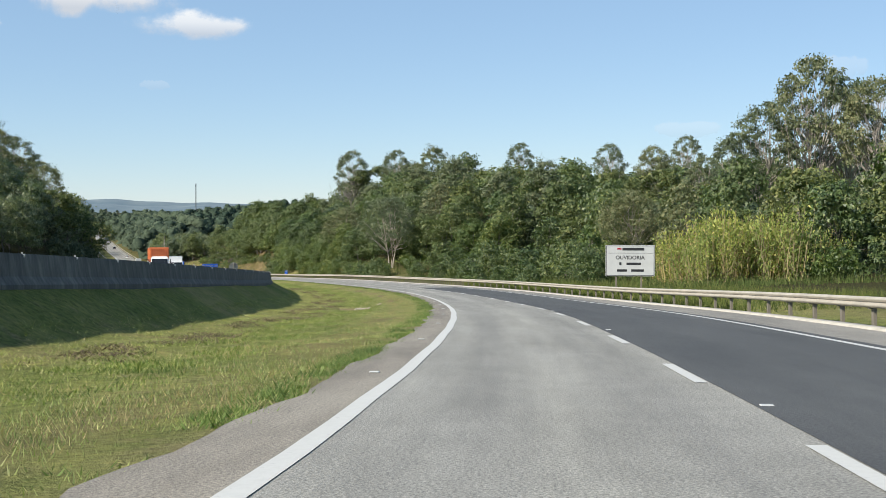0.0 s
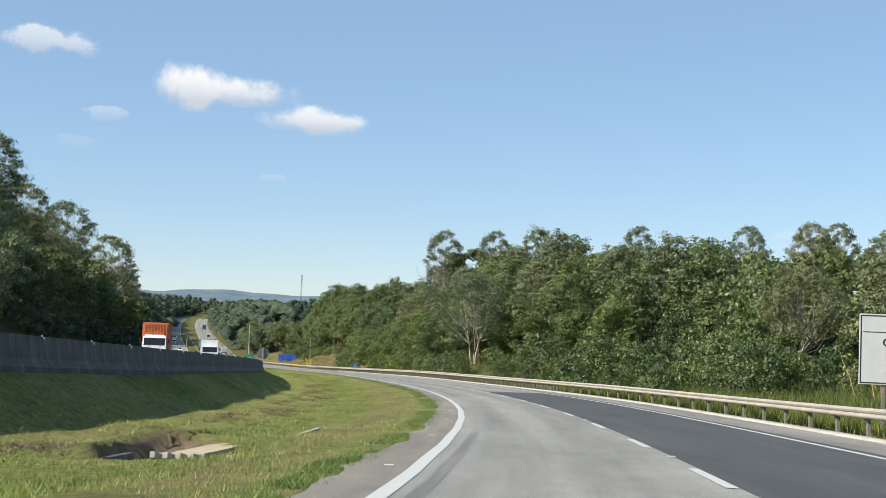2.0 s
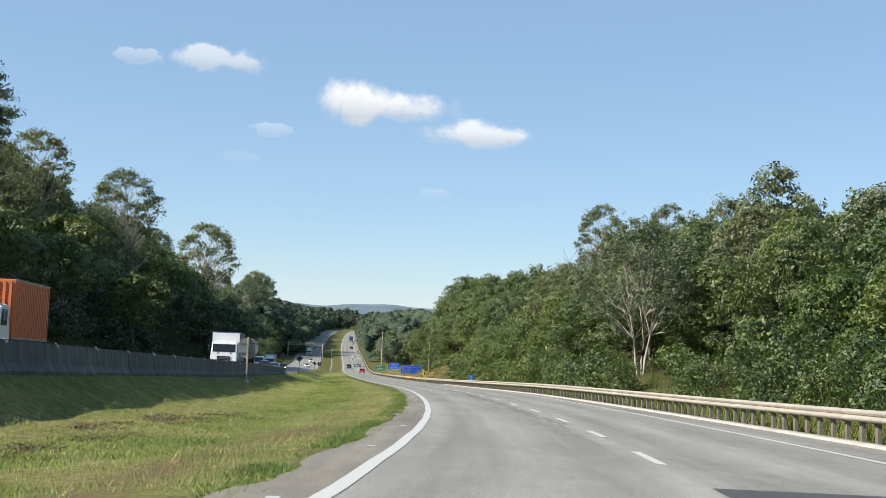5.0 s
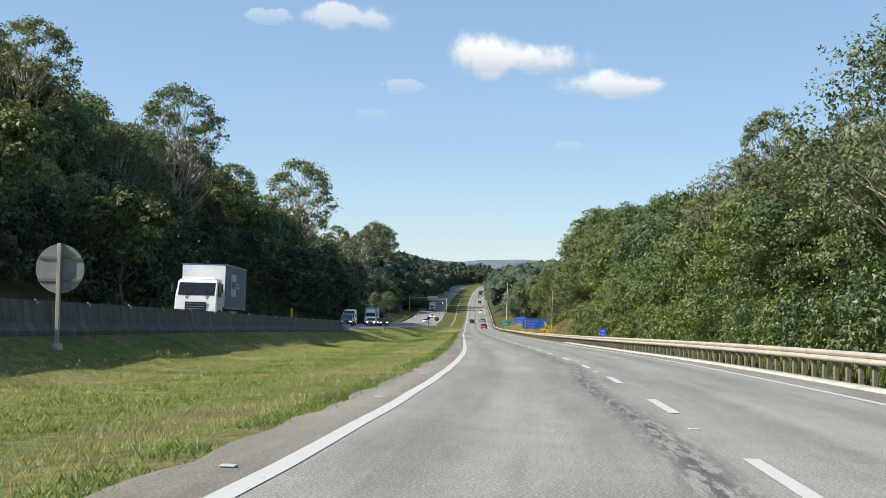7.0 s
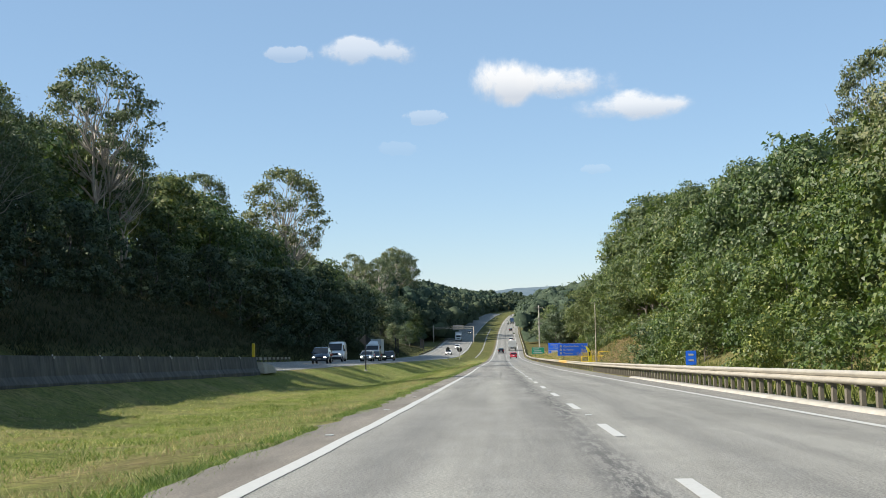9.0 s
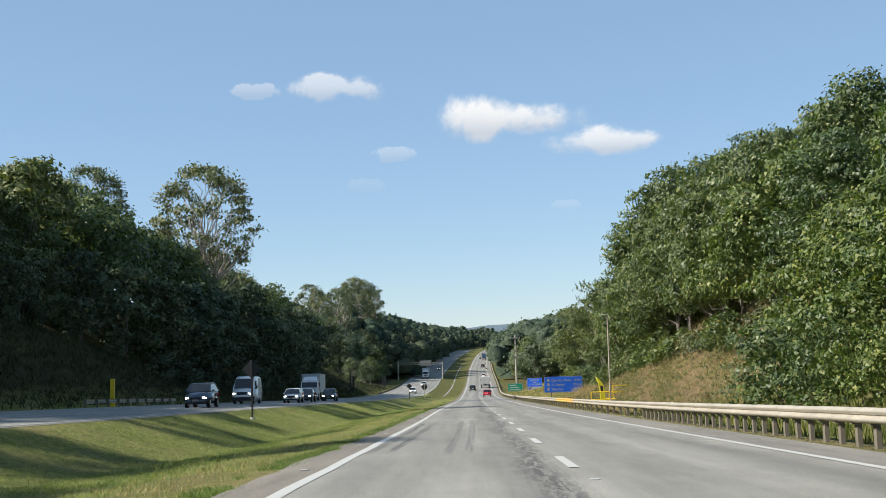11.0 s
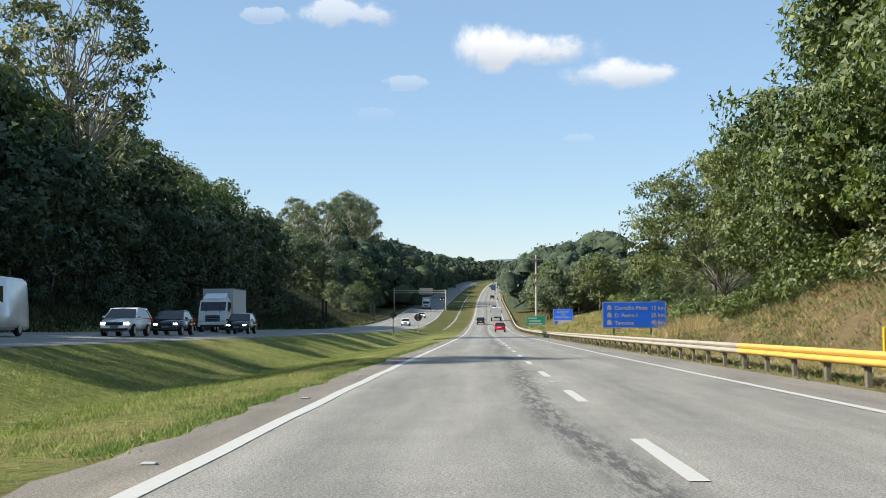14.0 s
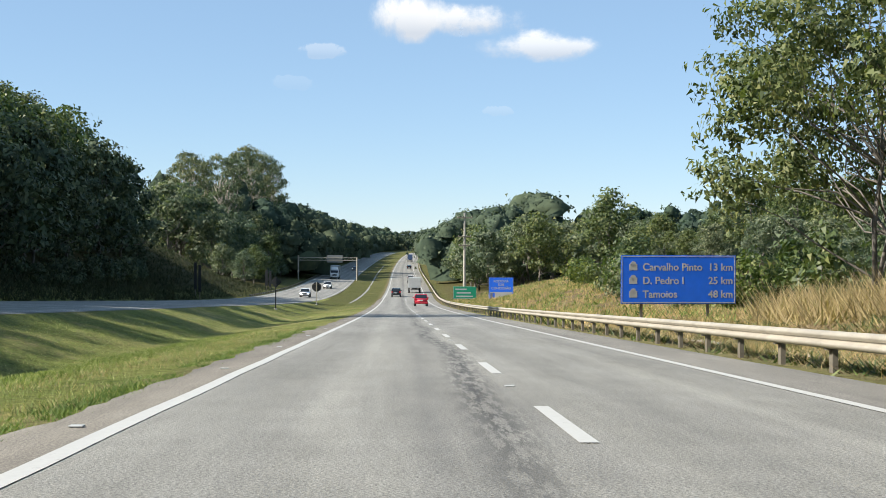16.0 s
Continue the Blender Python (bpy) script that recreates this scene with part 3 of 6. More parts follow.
for k in range(-3, 62):
    s0 = float(np.interp(k, *DASH_AT))
    dd = np.linspace(s0, s0 + 3.2, 4)
    de = float(np.interp(s0, [14, 29, 50, 95, 145, 172, 205, 268, 290, 340], [3.45, 3.42, 3.58, 3.6, 3.78, 3.75, 3.64, 3.62, 3.7, 3.71]))
    part_of("lane_dash", strip("lane_dash", dd, de - 0.075, de + 0.075, 0.008, LINE), road)
for side in (-0.35, -10.3):
    part_of("edge_line", strip("edge_line", MARK_S, other_e(MARK_S) + side - 0.08, other_e(MARK_S) + side + 0.08, 0.055 + 0.035 * -side, LINE, level=lambda s: road_z(s) + other_z(s)), other_road)
for k in range(0, 46):
    dd = np.linspace(250 + 8.9 * k, 253.2 + 8.9 * k, 4)
    part_of("lane_dash", strip("lane_dash", dd, other_e(dd) - 4.2, other_e(dd) - 4.05, 0.055 + 0.035 * 4.1, LINE, level=lambda s: road_z(s) + other_z(s)), other_road)

# hairline cracks that wander along the lane joint and break off, and rubber marks
def wander(s0, s1, e, seed):
    r = np.random.default_rng(seed)
    ss = np.arange(s0, s1, 0.3)
    drift = np.convolve(np.cumsum(r.normal(0, 0.02, len(ss))), np.ones(5) / 5, "same")
    mid = e + 0.5 * (drift - np.linspace(0, drift[-1], len(ss))) + 0.008 * r.normal(0, 1, len(ss))
    gap = np.convolve(r.normal(0, 1, len(ss)), np.ones(9) / 3, "same")
    half = 0.007 * np.clip(0.55 + gap, 0, 1) * (0.5 + r.random(len(ss)))
    part_of("crack", strip("crack", ss, mid - half, mid + half, 0.006, CRACK), road, "dark hairline crack")


for i, (a, b, e) in enumerate([(60, 92, 3.35), (88, 120, 3.3)]):
    wander(a, b, e, 20 + i)
RUBBER_MARK = plain("rubber_mark", (0.13, 0.126, 0.117), (0.21, 0.205, 0.19), 0.85, 9.0)
_q = np.random.default_rng(12)
for a, b, e in [(264, 291, 0.20), (264, 289, 0.58), (263, 294, 1.72), (264, 296, 2.12), (58, 70, 0.35), (50, 60, 0.28), (146, 152, 0.9), (147, 153, 1.3), (146, 152, 2.3)]:
    runs = []
    for off in (-0.08, -0.045, -0.01, 0.03, 0.07):
        s0 = a + _q.uniform(0, 3)
        while s0 < b:
            s1 = min(b, s0 + _q.uniform(3.0, 11.0))
            ss = np.linspace(s0, s1, 5)
            mid = e + off + 0.10 * np.sin((ss - a) * 0.07)
            half = 0.0085 * np.sin(np.pi * np.linspace(0.06, 0.94, 5)) ** 0.5 * _q.uniform(0.6, 1.2)
            for side in (-1, 1):
                x, y = at(ss, mid + side * half)
                runs.append(np.stack([x, y, road_z(ss) + 0.0045], 1))
            s0 = s1 + _q.uniform(0.1, 1.6)
    V = np.concatenate(runs)
    F = np.concatenate([np.stack([np.arange(4), np.arange(4) + 5, np.arange(4) + 6, np.arange(4) + 1], 1) + 10 * k for k in range(len(runs) // 2)])
    part_of("tyre_mark", mesh_of("tyre_mark", V, F, RUBBER_MARK), road, "streaky dark rubber mark")

# raised road studs
bm = bmesh.new()
box(bm, (0.12, 0.10, 0.016), (0, 0, 0.008), bevel=0.006)
stud_me = bpy.data.meshes.new("road_stud")
bm.to_mesh(stud_me)
bm.free()
stud_me.materials.append(WHITE)
for k in range(0, 46):
    s0 = float(np.interp(k, *DASH_AT))
    ob = tagged(new("road_stud", stud_me), "small white reflective stud glued to the asphalt", "road stud", "studs along the edge line")
    ob.matrix_world = on_road(s0 + 1.2, -0.34, 0.006)
    if k % 2 == 0:
        ob = tagged(new("road_stud", stud_me), "small white reflective stud glued to the asphalt", "road stud", "studs between the lanes")
        ob.matrix_world = on_road(s0 - 2.6, 3.66, 0.0)

# concrete kerb under the rail
kb = np.arange(-20, 262, 3.0)
v, f = [], []
for de, h in ((-0.50, 0.0), (-0.48, 0.05), (-0.15, 0.07), (-0.05, -0.1)):
    x, y = at(kb, rail_e(kb) + de)
    v.append(np.stack([x, y, road_z(kb) + h], 1))
n = len(kb)
for j in range(3):
    i = np.arange(n - 1) + j * n
    f.append(np.stack([i, i + n, i + n + 1, i + 1], 1))
tagged(new("kerb", mesh_of("kerb", np.concatenate(v), np.concatenate(f), PALE_CONCRETE)), "low pale concrete kerb beneath the guardrail", "kerb", kind="structure")

dc = np.arange(296, 410, 3.0)
tagged(new("drain_channel", strip("drain_channel", dc, rail_e(dc) + 1.25, rail_e(dc) + 1.75, 0.05, PALE_CONCRETE, level=lambda q: land(q, rail_e(q) + 1.4, False))),
       "narrow pale concrete drain channel behind the guardrail", "drain", kind="structure")

# ---- guardrail ----
def beam_mesh(length, material):
    """One panel of W-shaped beam, along +y, its face towards -x."""
    sec = [(0.0, -0.155), (-0.02, -0.145), (-0.075, -0.10), (-0.075, -0.06), (-0.005, -0.02), (-0.005, 0.02), (-0.075, 0.06), (-0.075, 0.10), (-0.02, 0.145), (0.0, 0.155)]
    sec = [(x, 0.88 * z) for x, z in sec]
    sec = sec + [(x + 0.012, z) for x, z in sec[::-1]]
    n = len(sec)
    v = np.array([(x, y, z) for y in (-0.02, length + 0.02) for x, z in sec])
    i = np.arange(n)
    f = np.stack([i, (i + 1) % n, (i + 1) % n + n, i + n], 1)
    return mesh_of("rail_panel", v, f, material)


def post_mesh():
    bm = bmesh.new()
    box(bm, (0.012, 0.16, 1.05), (0.10, 0, 0.18))
    box(bm, (0.08, 0.012, 1.05), (0.14, 0.075, 0.18))
    box(bm, (0.08, 0.012, 1.05), (0.14, -0.075, 0.18))
    box(bm, (0.09, 0.12, 0.30), (0.05, 0, 0.56))
    me = bpy.data.meshes.new("post")
    bm.to_mesh(me)
    bm.free()
    me.materials.append(POST)
    return me


PANEL = 5.2
posts_mesh, panel_grey, panel_yellow = post_mesh(), beam_mesh(PANEL, ZINC), beam_mesh(PANEL, plain("faded_orange_yellow_paint", (0.50, 0.28, 0.05), (0.66, 0.40, 0.08), 0.5, 1.5))
guardrail = thing("guardrail", "weathered cream steel guardrail on dull posts beside the shoulder", "guardrail")


def along(s, e, lift):
    x, y = at(s, e)
    return Vector((float(x), float(y), float(road_z(s)) + lift))


def rail_run(parent, s0, s1, edge, lift=0.0, level=None):
    s = s0
    while s < s1:
        a, b = along(s, edge(s), lift), along(s + PANEL, edge(s + PANEL), lift)
        d = (b - a).normalized()
        side = Vector((d.y, -d.x, 0)).normalized()
        rot = Matrix((side, d, side.cross(d))).transposed().to_4x4()
        centre = float(np.interp(s, [180, 300], [0.61, 0.47]))
        ob = part_of("rail_panel", panel_yellow if parent is guardrail and 319 < s < 333 else panel_grey, parent)
        ob.matrix_world = Matrix.Translation(a + Vector((0, 0, centre))) @ rot @ Matrix.Diagonal((1, (b - a).length / PANEL, 1, 1))
        for k in (0, 0.2, 0.4, 0.6, 0.8) if parent is guardrail and 128 < s < 290 else (0, 0.5):
            p = along(s + PANEL * k, edge(s + PANEL * k), lift)
            ob = part_of("post", posts_mesh, parent)
            ob.matrix_world = Matrix.Translation(p + Vector((0, 0, centre - 0.58))) @ rot
        s += PANEL


rail_run(guardrail, -15.6, 640, lambda s: float(rail_e(s)))
far_rail = thing("guardrail", "steel guardrail along the rising far road", "guardrail")
rail_run(far_rail, 645, 900, lambda s: float(rail_e(s)))
opp_rail = thing("guardrail", "low steel guardrail on the outer side of the oncoming road", "guardrail")
rail_run(opp_rail, 548, 760, lambda s: float(other_e(s)) - 11.4, 0.3)
opp_rail2 = thing("guardrail", "short guardrail ending beside the dark wooded bank", "guardrail")
rail_run(opp_rail2, 322, 345, lambda s: float(other_e(s)) - 11.6, 0.9)

# ---- concrete median barrier ----
MODULE = 4.38
sec = [(-0.30, 0.0), (-0.30, 0.09), (-0.17, 0.30), (-0.09, 0.88), (0.09, 0.88), (0.17, 0.30), (0.30, 0.09), (0.30, 0.0)]
_n = len(sec)
bar_v = [(x, y, z - 0.10 * (z < 0.05)) for y in (0.012, MODULE - 0.012) for x, z in sec]
bm = bmesh.new()
vs = [bm.verts.new(p) for p in bar_v]
for i in range(_n):
    bm.faces.new((vs[i], vs[(i + 1) % _n], vs[(i + 1) % _n + _n], vs[i + _n]))
bm.faces.new(vs[:_n][::-1]), bm.faces.new(vs[_n:])
bmesh.ops.recalc_face_normals(bm, faces=bm.faces)
bmesh.ops.bevel(bm, geom=[e for e in bm.edges if abs(e.verts[0].co.y - e.verts[1].co.y) > 1 and e.verts[0].co.z > 0.8], offset=0.02, segments=2, affect="EDGES")
BARRIER_MIX, _t, _p = nodes_of("streaked_barrier_concrete")
_a, _b = noisy(_t, 0.7, 5, 0.7), noisy(_t, 1.0, 5, 0.7, None, (2.2, 2.2, 0.25))
_c = ramp(_t, _b, [(0.3, (0.03, 0.031, 0.032)), (0.5, (0.075, 0.076, 0.075)), (0.74, (0.17, 0.17, 0.162))])
_c = blend(_t, 0.6, _c, ramp(_t, _a, [(0.3, (0.33, 0.33, 0.34)), (0.7, (0.62, 0.62, 0.6))]), "OVERLAY")
_i = _t.nodes.new("ShaderNodeObjectInfo")
_c = blend(_t, 0.6, _c, ramp(_t, _i.outputs["Random"], [(0.0, (0.40, 0.40, 0.40)), (0.8, (0.52, 0.52, 0.52)), (1.0, (0.68, 0.68, 0.66))]), "OVERLAY")
_t.links.new(_c, _p.inputs["Base Color"])
_p.inputs["Roughness"].default_value = 0.9
bumped(_t, _p, noisy(_t, 30.0, 4), 0.4, 0.01)
bar_me = bpy.data.meshes.new("barrier_body")
bm.to_mesh(bar_me)
bm.free()
bar_me.materials.append(BARRIER_MIX)
bm = bmesh.new()
box(bm, (0.05, 0.03, 0.07), (0.12, 0.12, 0.82), bevel=0.008)
box(bm, (0.04, 0.04, 0.08), (0.06, 0.12, 0.875), bevel=0.008)
clip_me = bpy.data.meshes.new("reflector")
bm.to_mesh(clip_me)
bm.free()
clip_me.materials.append(WHITE)


def barrier(s):
    ob = tagged(new("concrete_barrier", bar_me), "grey streaked concrete median barrier section on the grass bank", "barrier", "sections of the median barrier")
    a, b = along(s, -10.85, float(other_z(s)) - 0.03), along(s + MODULE, -10.85, float(other_z(s + MODULE)) - 0.03)
    d = (b - a).normalized()
    side = Vector((d.y, -d.x, 0)).normalized()
    rot = Matrix((side, d, side.cross(d))).transposed().to_4x4()
    ob.matrix_world = Matrix.Translation(a) @ rot
    c = part_of("reflector", clip_me, ob, "small white reflector clipped to the top")
    return ob


s = 263.6 - MODULE * 68
while s < 262:
    barrier(s)
    s += MODULE
bm = bmesh.new()
profile(bm, [(0, 0), (0, 0.62), (2.6, 0.5), (3.6, 0.42), (3.7, 0)], 0.42, lambda y, z: 1.0 - 0.35 * (z > 0.3))
bmesh.ops.bevel(bm, geom=list(bm.edges), offset=0.04, segments=2, affect="EDGES")
end_me = bpy.data.meshes.new("barrier_end")
bm.to_mesh(end_me)
bm.free()
end_me.materials.append(PALE_CONCRETE)
end_block = tagged(new("barrier_end", end_me), "pale sloped concrete end block of the median barrier", "barrier")
end_block.matrix_world = on_road(264.2, -10.85, float(other_z(264.2)) - 0.04)

# concrete drain inlet sunk in the grass: walls round a pit, a sloping apron and a slotted grate
inlet = thing("drain_inlet", "sunken concrete drain inlet with a sandy apron and slotted grate", "drain")
SAND = plain("sandy_concrete", (0.29, 0.225, 0.15), (0.43, 0.355, 0.25), 0.95, 2.0, bump=0.5)
bm = bmesh.new()
box(bm, (0.14, 2.0, 0.42), (-1.62, -0.2, -0.34), bevel=0.03)
# dark barrier mix: the shade on this inner face is put into its colour
part("pit_wall", bm, BARRIER_MIX, inlet)
bm = bmesh.new()
rim = [bm.verts.new(p) for p in ((0.14, -1.5, 0.03), (0.20, 0.5, 0.03), (0.10, 2.0, 0.02), (-0.12, 3.1, -0.01), (-0.5, 2.3, -0.01), (-0.64, 0.2, -0.04), (-0.52, -1.4, -0.03))]
foot = [bm.verts.new((v.co.x, v.co.y, v.co.z - 0.4)) for v in rim]
bm.faces.new(rim)
for i in range(7):
    bm.faces.new((rim[i], foot[i], foot[(i + 1) % 7], rim[(i + 1) % 7]))
bmesh.ops.recalc_face_normals(bm, faces=bm.faces)
part("apron", bm, SAND, inlet, "sandy sloping concrete apron")
grate = bmesh.new()
box(grate, (0.74, 0.10, 0.09), (-0.16, -1.30, -0.02), bevel=0.015)
frame_part = part("grate", grate, PALE_CONCRETE, inlet, "pale slotted grate")
for k in range(4):
    bm = bmesh.new()
    box(bm, (0.085, 0.62, 0.10), (0, 0, 0), pose(-0.46 + 0.20 * k, -1.62, -0.01, -8), bevel=0.012)
    part("grate_bar", bm, PALE_CONCRETE, frame_part)
inlet.matrix_world = on_road(64.5, -3.9, float(land(64.5, -3.3, False) - road_z(64.5)) - 0.045)
bm = bmesh.new()
box(bm, (0.10, 1.6, 0.05), (0, 0, 0.015), bevel=0.012)
slab_me = bpy.data.meshes.new("concrete_slab")
bm.to_mesh(slab_me)
bm.free()
slab_me.materials.append(SAND)
slab = tagged(new("concrete_slab", slab_me), "pale broken strip of concrete lying in the mown grass", "slab")
slab.matrix_world = place(71.9, -3.35, -0.01, -8)
gut = np.arange(540, 900, 10.0)
tagged(new("median_gutter", strip("median_gutter", gut, other_e(gut) * 0.5 - 0.22, other_e(gut) * 0.5 + 0.22, 0.03, CONCRETE, level=lambda q: land(q, other_e(q) * 0.5, False))),
       "shallow pale concrete gutter along the far median", "gutter", kind="structure")


# ---- vehicles ----
def wheel(parent, x, y, r, width):
    bm = bmesh.new()
    m = Matrix.Translation((x, y, r)) @ Matrix.Rotation(math.pi / 2, 4, "Y")
    cyl(bm, r, width, m, 20)
    bmesh.ops.bevel(bm, geom=[e for e in bm.edges if len(e.link_faces) == 2 and e.calc_face_angle(0) > 1.0], offset=0.03, segments=2, affect="EDGES")
    ty = part("tyre", bm, RUBBER, parent)
    bm = bmesh.new()
    cyl(bm, r * 0.62, width + 0.02, m, 14)
    part("rim", bm, RIM, ty)


def car(kind, paintwork, label, pose_m, lit=True, tall=1.0, length=4.2):
    """A car whose nose points along +y."""
    root = thing("car" if kind != "van" else "van", label, "car" if kind != "van" else "van", "vehicles on the highway")
    k, hw = length / 4.2, 0.86
    h = tall
    bm = bmesh.new()
    if kind == "van":
        low = [(-2.7, 0.32), (-2.72, 1.1), (-2.68, 2.35), (-2.5, 2.5), (0.55, 2.54), (0.95, 2.44), (1.25, 2.2), (1.95, 1.36), (2.45, 1.2), (2.68, 1.02), (2.78, 0.75), (2.78, 0.36), (2.6, 0.26), (-2.5, 0.26)]
        hw = 0.98
        profile(bm, low, hw, lambda y, z: (1.0 if z < 1.2 else 1.0 - 0.12 * (z - 1.2) / 1.3) * (1.0 if y < 2.0 else 0.93 if y < 2.6 else 0.84))
    else:
        rear = -2.05 if kind == "hatch" else -2.15
        low = [(rear, 0.28), (rear - 0.05, 0.62), (rear, 0.92 * h), (-1.2, 0.98 * h), (0.75, 0.95 * h), (1.7, 0.82 * h), (2.02, 0.70), (2.08, 0.42), (2.02, 0.26)]
        low = [(y * k, z) for y, z in low]
        profile(bm, low, hw, lambda y, z: (0.84 if y > 1.95 * k else 0.90 if y < -1.9 * k else 0.97 if y > 1.6 * k else 1.0) * (0.96 if z < 0.4 else 1.0))
    bmesh.ops.bevel(bm, geom=[e for e in bm.edges if e.is_manifold and e.calc_face_angle(0) > 0.6], offset=0.10, segments=3, affect="EDGES")
    for f in bm.faces:
        f.smooth = True
    part("body", bm, paintwork, root)
    if kind == "van":
        bm = bmesh.new()
        profile(bm, [(1.19, 2.30), (1.25, 2.30), (1.93, 1.42), (1.86, 1.40)], 0.84)
        part("windscreen", bm, GLASS, root)
        for sx in (-1, 1):
            bm = bmesh.new()
            profile(bm, [(0.35, 1.42), (0.35, 2.1), (1.0, 2.1), (1.55, 1.42)], 0.02)
            bm.transform(Matrix.Translation((sx * 0.935, 0, 0)))
            part("side_window", bm, GLASS, root)
            bm = bmesh.new()
            box(bm, (0.2, 0.1, 0.3), (sx * 1.12, 1.45, 1.5), bevel=0.03)
            part("mirror", bm, BLACK, root)
        bm = bmesh.new()
        box(bm, (1.84, 0.16, 0.34), (0, 2.72, 0.46), bevel=0.05)
        part("bumper", bm, BLACK, root)
        bm = bmesh.new()
        box(bm, (0.95, 0.08, 0.2), (0, 2.68, 0.98), bevel=0.03)
        part("grille", bm, BLACK, root)
    else:
        top = 1.46 * h
        back = -1.75 if kind == "hatch" else -1.45
        cab = [(back - 0.22, 0.95 * h), (back, 1.18 * h), (back + 0.35, top - 0.03), (-0.2, top), (0.28, top - 0.05), (1.0, 0.94 * h)]
        cab = [(y * k, z) for y, z in cab]
        shrink = lambda y, z: 0.93 if z < 1.05 * h else 0.93 - 0.22 * (z - 1.05 * h) / (0.45 * h)
        bm = bmesh.new()
        profile(bm, cab, hw, shrink)
        part("glasshouse", bm, GLASS, root)
        bm = bmesh.new()
        profile(bm, [((back + 0.25) * k, top - 0.06), ((back + 0.4) * k, top + 0.0), (-0.2 * k, top + 0.025), (0.22 * k, top - 0.02), (0.28 * k, top - 0.08)], hw, lambda y, z: 0.76)
        bmesh.ops.bevel(bm, geom=list(bm.edges), offset=0.015, segments=1, affect="EDGES")
        part("roof", bm, paintwork, root)
        for sx in (-1, 1):
            for y0, y1 in ((0.28, 1.0), (back + 0.3, back - 0.2)):
                bm = bmesh.new()
                a, b = Vector((sx * hw * 0.77, y0 * k, top - 0.05)), Vector((sx * hw * 0.935, y1 * k, 0.95 * h))
                mid, d = (a + b) / 2, b - a
                box(bm, (0.05, 0.08, d.length), (0, 0, 0), Matrix.Translation(mid) @ d.to_track_quat("Z", "Y").to_matrix().to_4x4())
                part("pillar", bm, paintwork, root)
            bm = bmesh.new()
            box(bm, (0.16, 0.10, 0.12), (sx * (hw + 0.07), 0.72 * k, 1.0 * h), bevel=0.03)
            part("mirror", bm, paintwork, root)
    nose, tail = (2.74, -2.72) if kind == "van" else (2.06 * k, (-2.08 if kind == "hatch" else -2.18) * k)
    lamp_z = 0.92 if kind == "van" else 0.66
    for sx in (-1, 1):
        bm = bmesh.new()
        box(bm, (0.24, 0.14, 0.11), (sx * (hw - 0.27), nose - 0.09, lamp_z), Matrix.Identity(4), bevel=0.035)
        part("headlight", bm, LAMP if lit else WHITE, root, "lit headlamp" if lit else "")
        bm = bmesh.new()
        box(bm, (0.26, 0.10, 0.22), (sx * (hw - 0.16), tail + 0.02, 0.86), bevel=0.03)
        part("tail_light", bm, TAIL, root)
    bm = bmesh.new()
    box(bm, (0.9, 0.06, 0.16), (0, nose - 0.01, lamp_z - 0.02), bevel=0.02)
    part("grille", bm, BLACK, root)
    bm = bmesh.new()
    box(bm, (1.35, 0.10, 0.13), (0, nose - 0.02, 0.36), bevel=0.03)
    part("air_intake", bm, BLACK, root)
    bm = bmesh.new()
    box(bm, (0.42, 0.02, 0.13), (0, nose + 0.03, 0.50), bevel=0.004)
    part("number_plate", bm, SIGN_BACK, root, "plain grey plate")
    bm = bmesh.new()
    box(bm, (0.42, 0.03, 0.13), (0, tail - 0.05, 0.72), bevel=0.005)
    part("number_plate", bm, WHITE, root, "plain pale plate")
    bm = bmesh.new()
    box(bm, (2 * hw - 0.1, 0.12, 0.2), (0, tail + 0.0, 0.42), bevel=0.03)
    part("bumper", bm, BLACK if kind == "hatch" else paintwork, root)
    wb = 1.65 if kind == "van" else 1.28 * k
    for sx in (-1, 1):
        for y in (-wb, wb):
            wheel(root, sx * (hw - 0.135), y, 0.34 if kind == "van" else 0.32, 0.22)
    root.matrix_world = pose_m
    return root


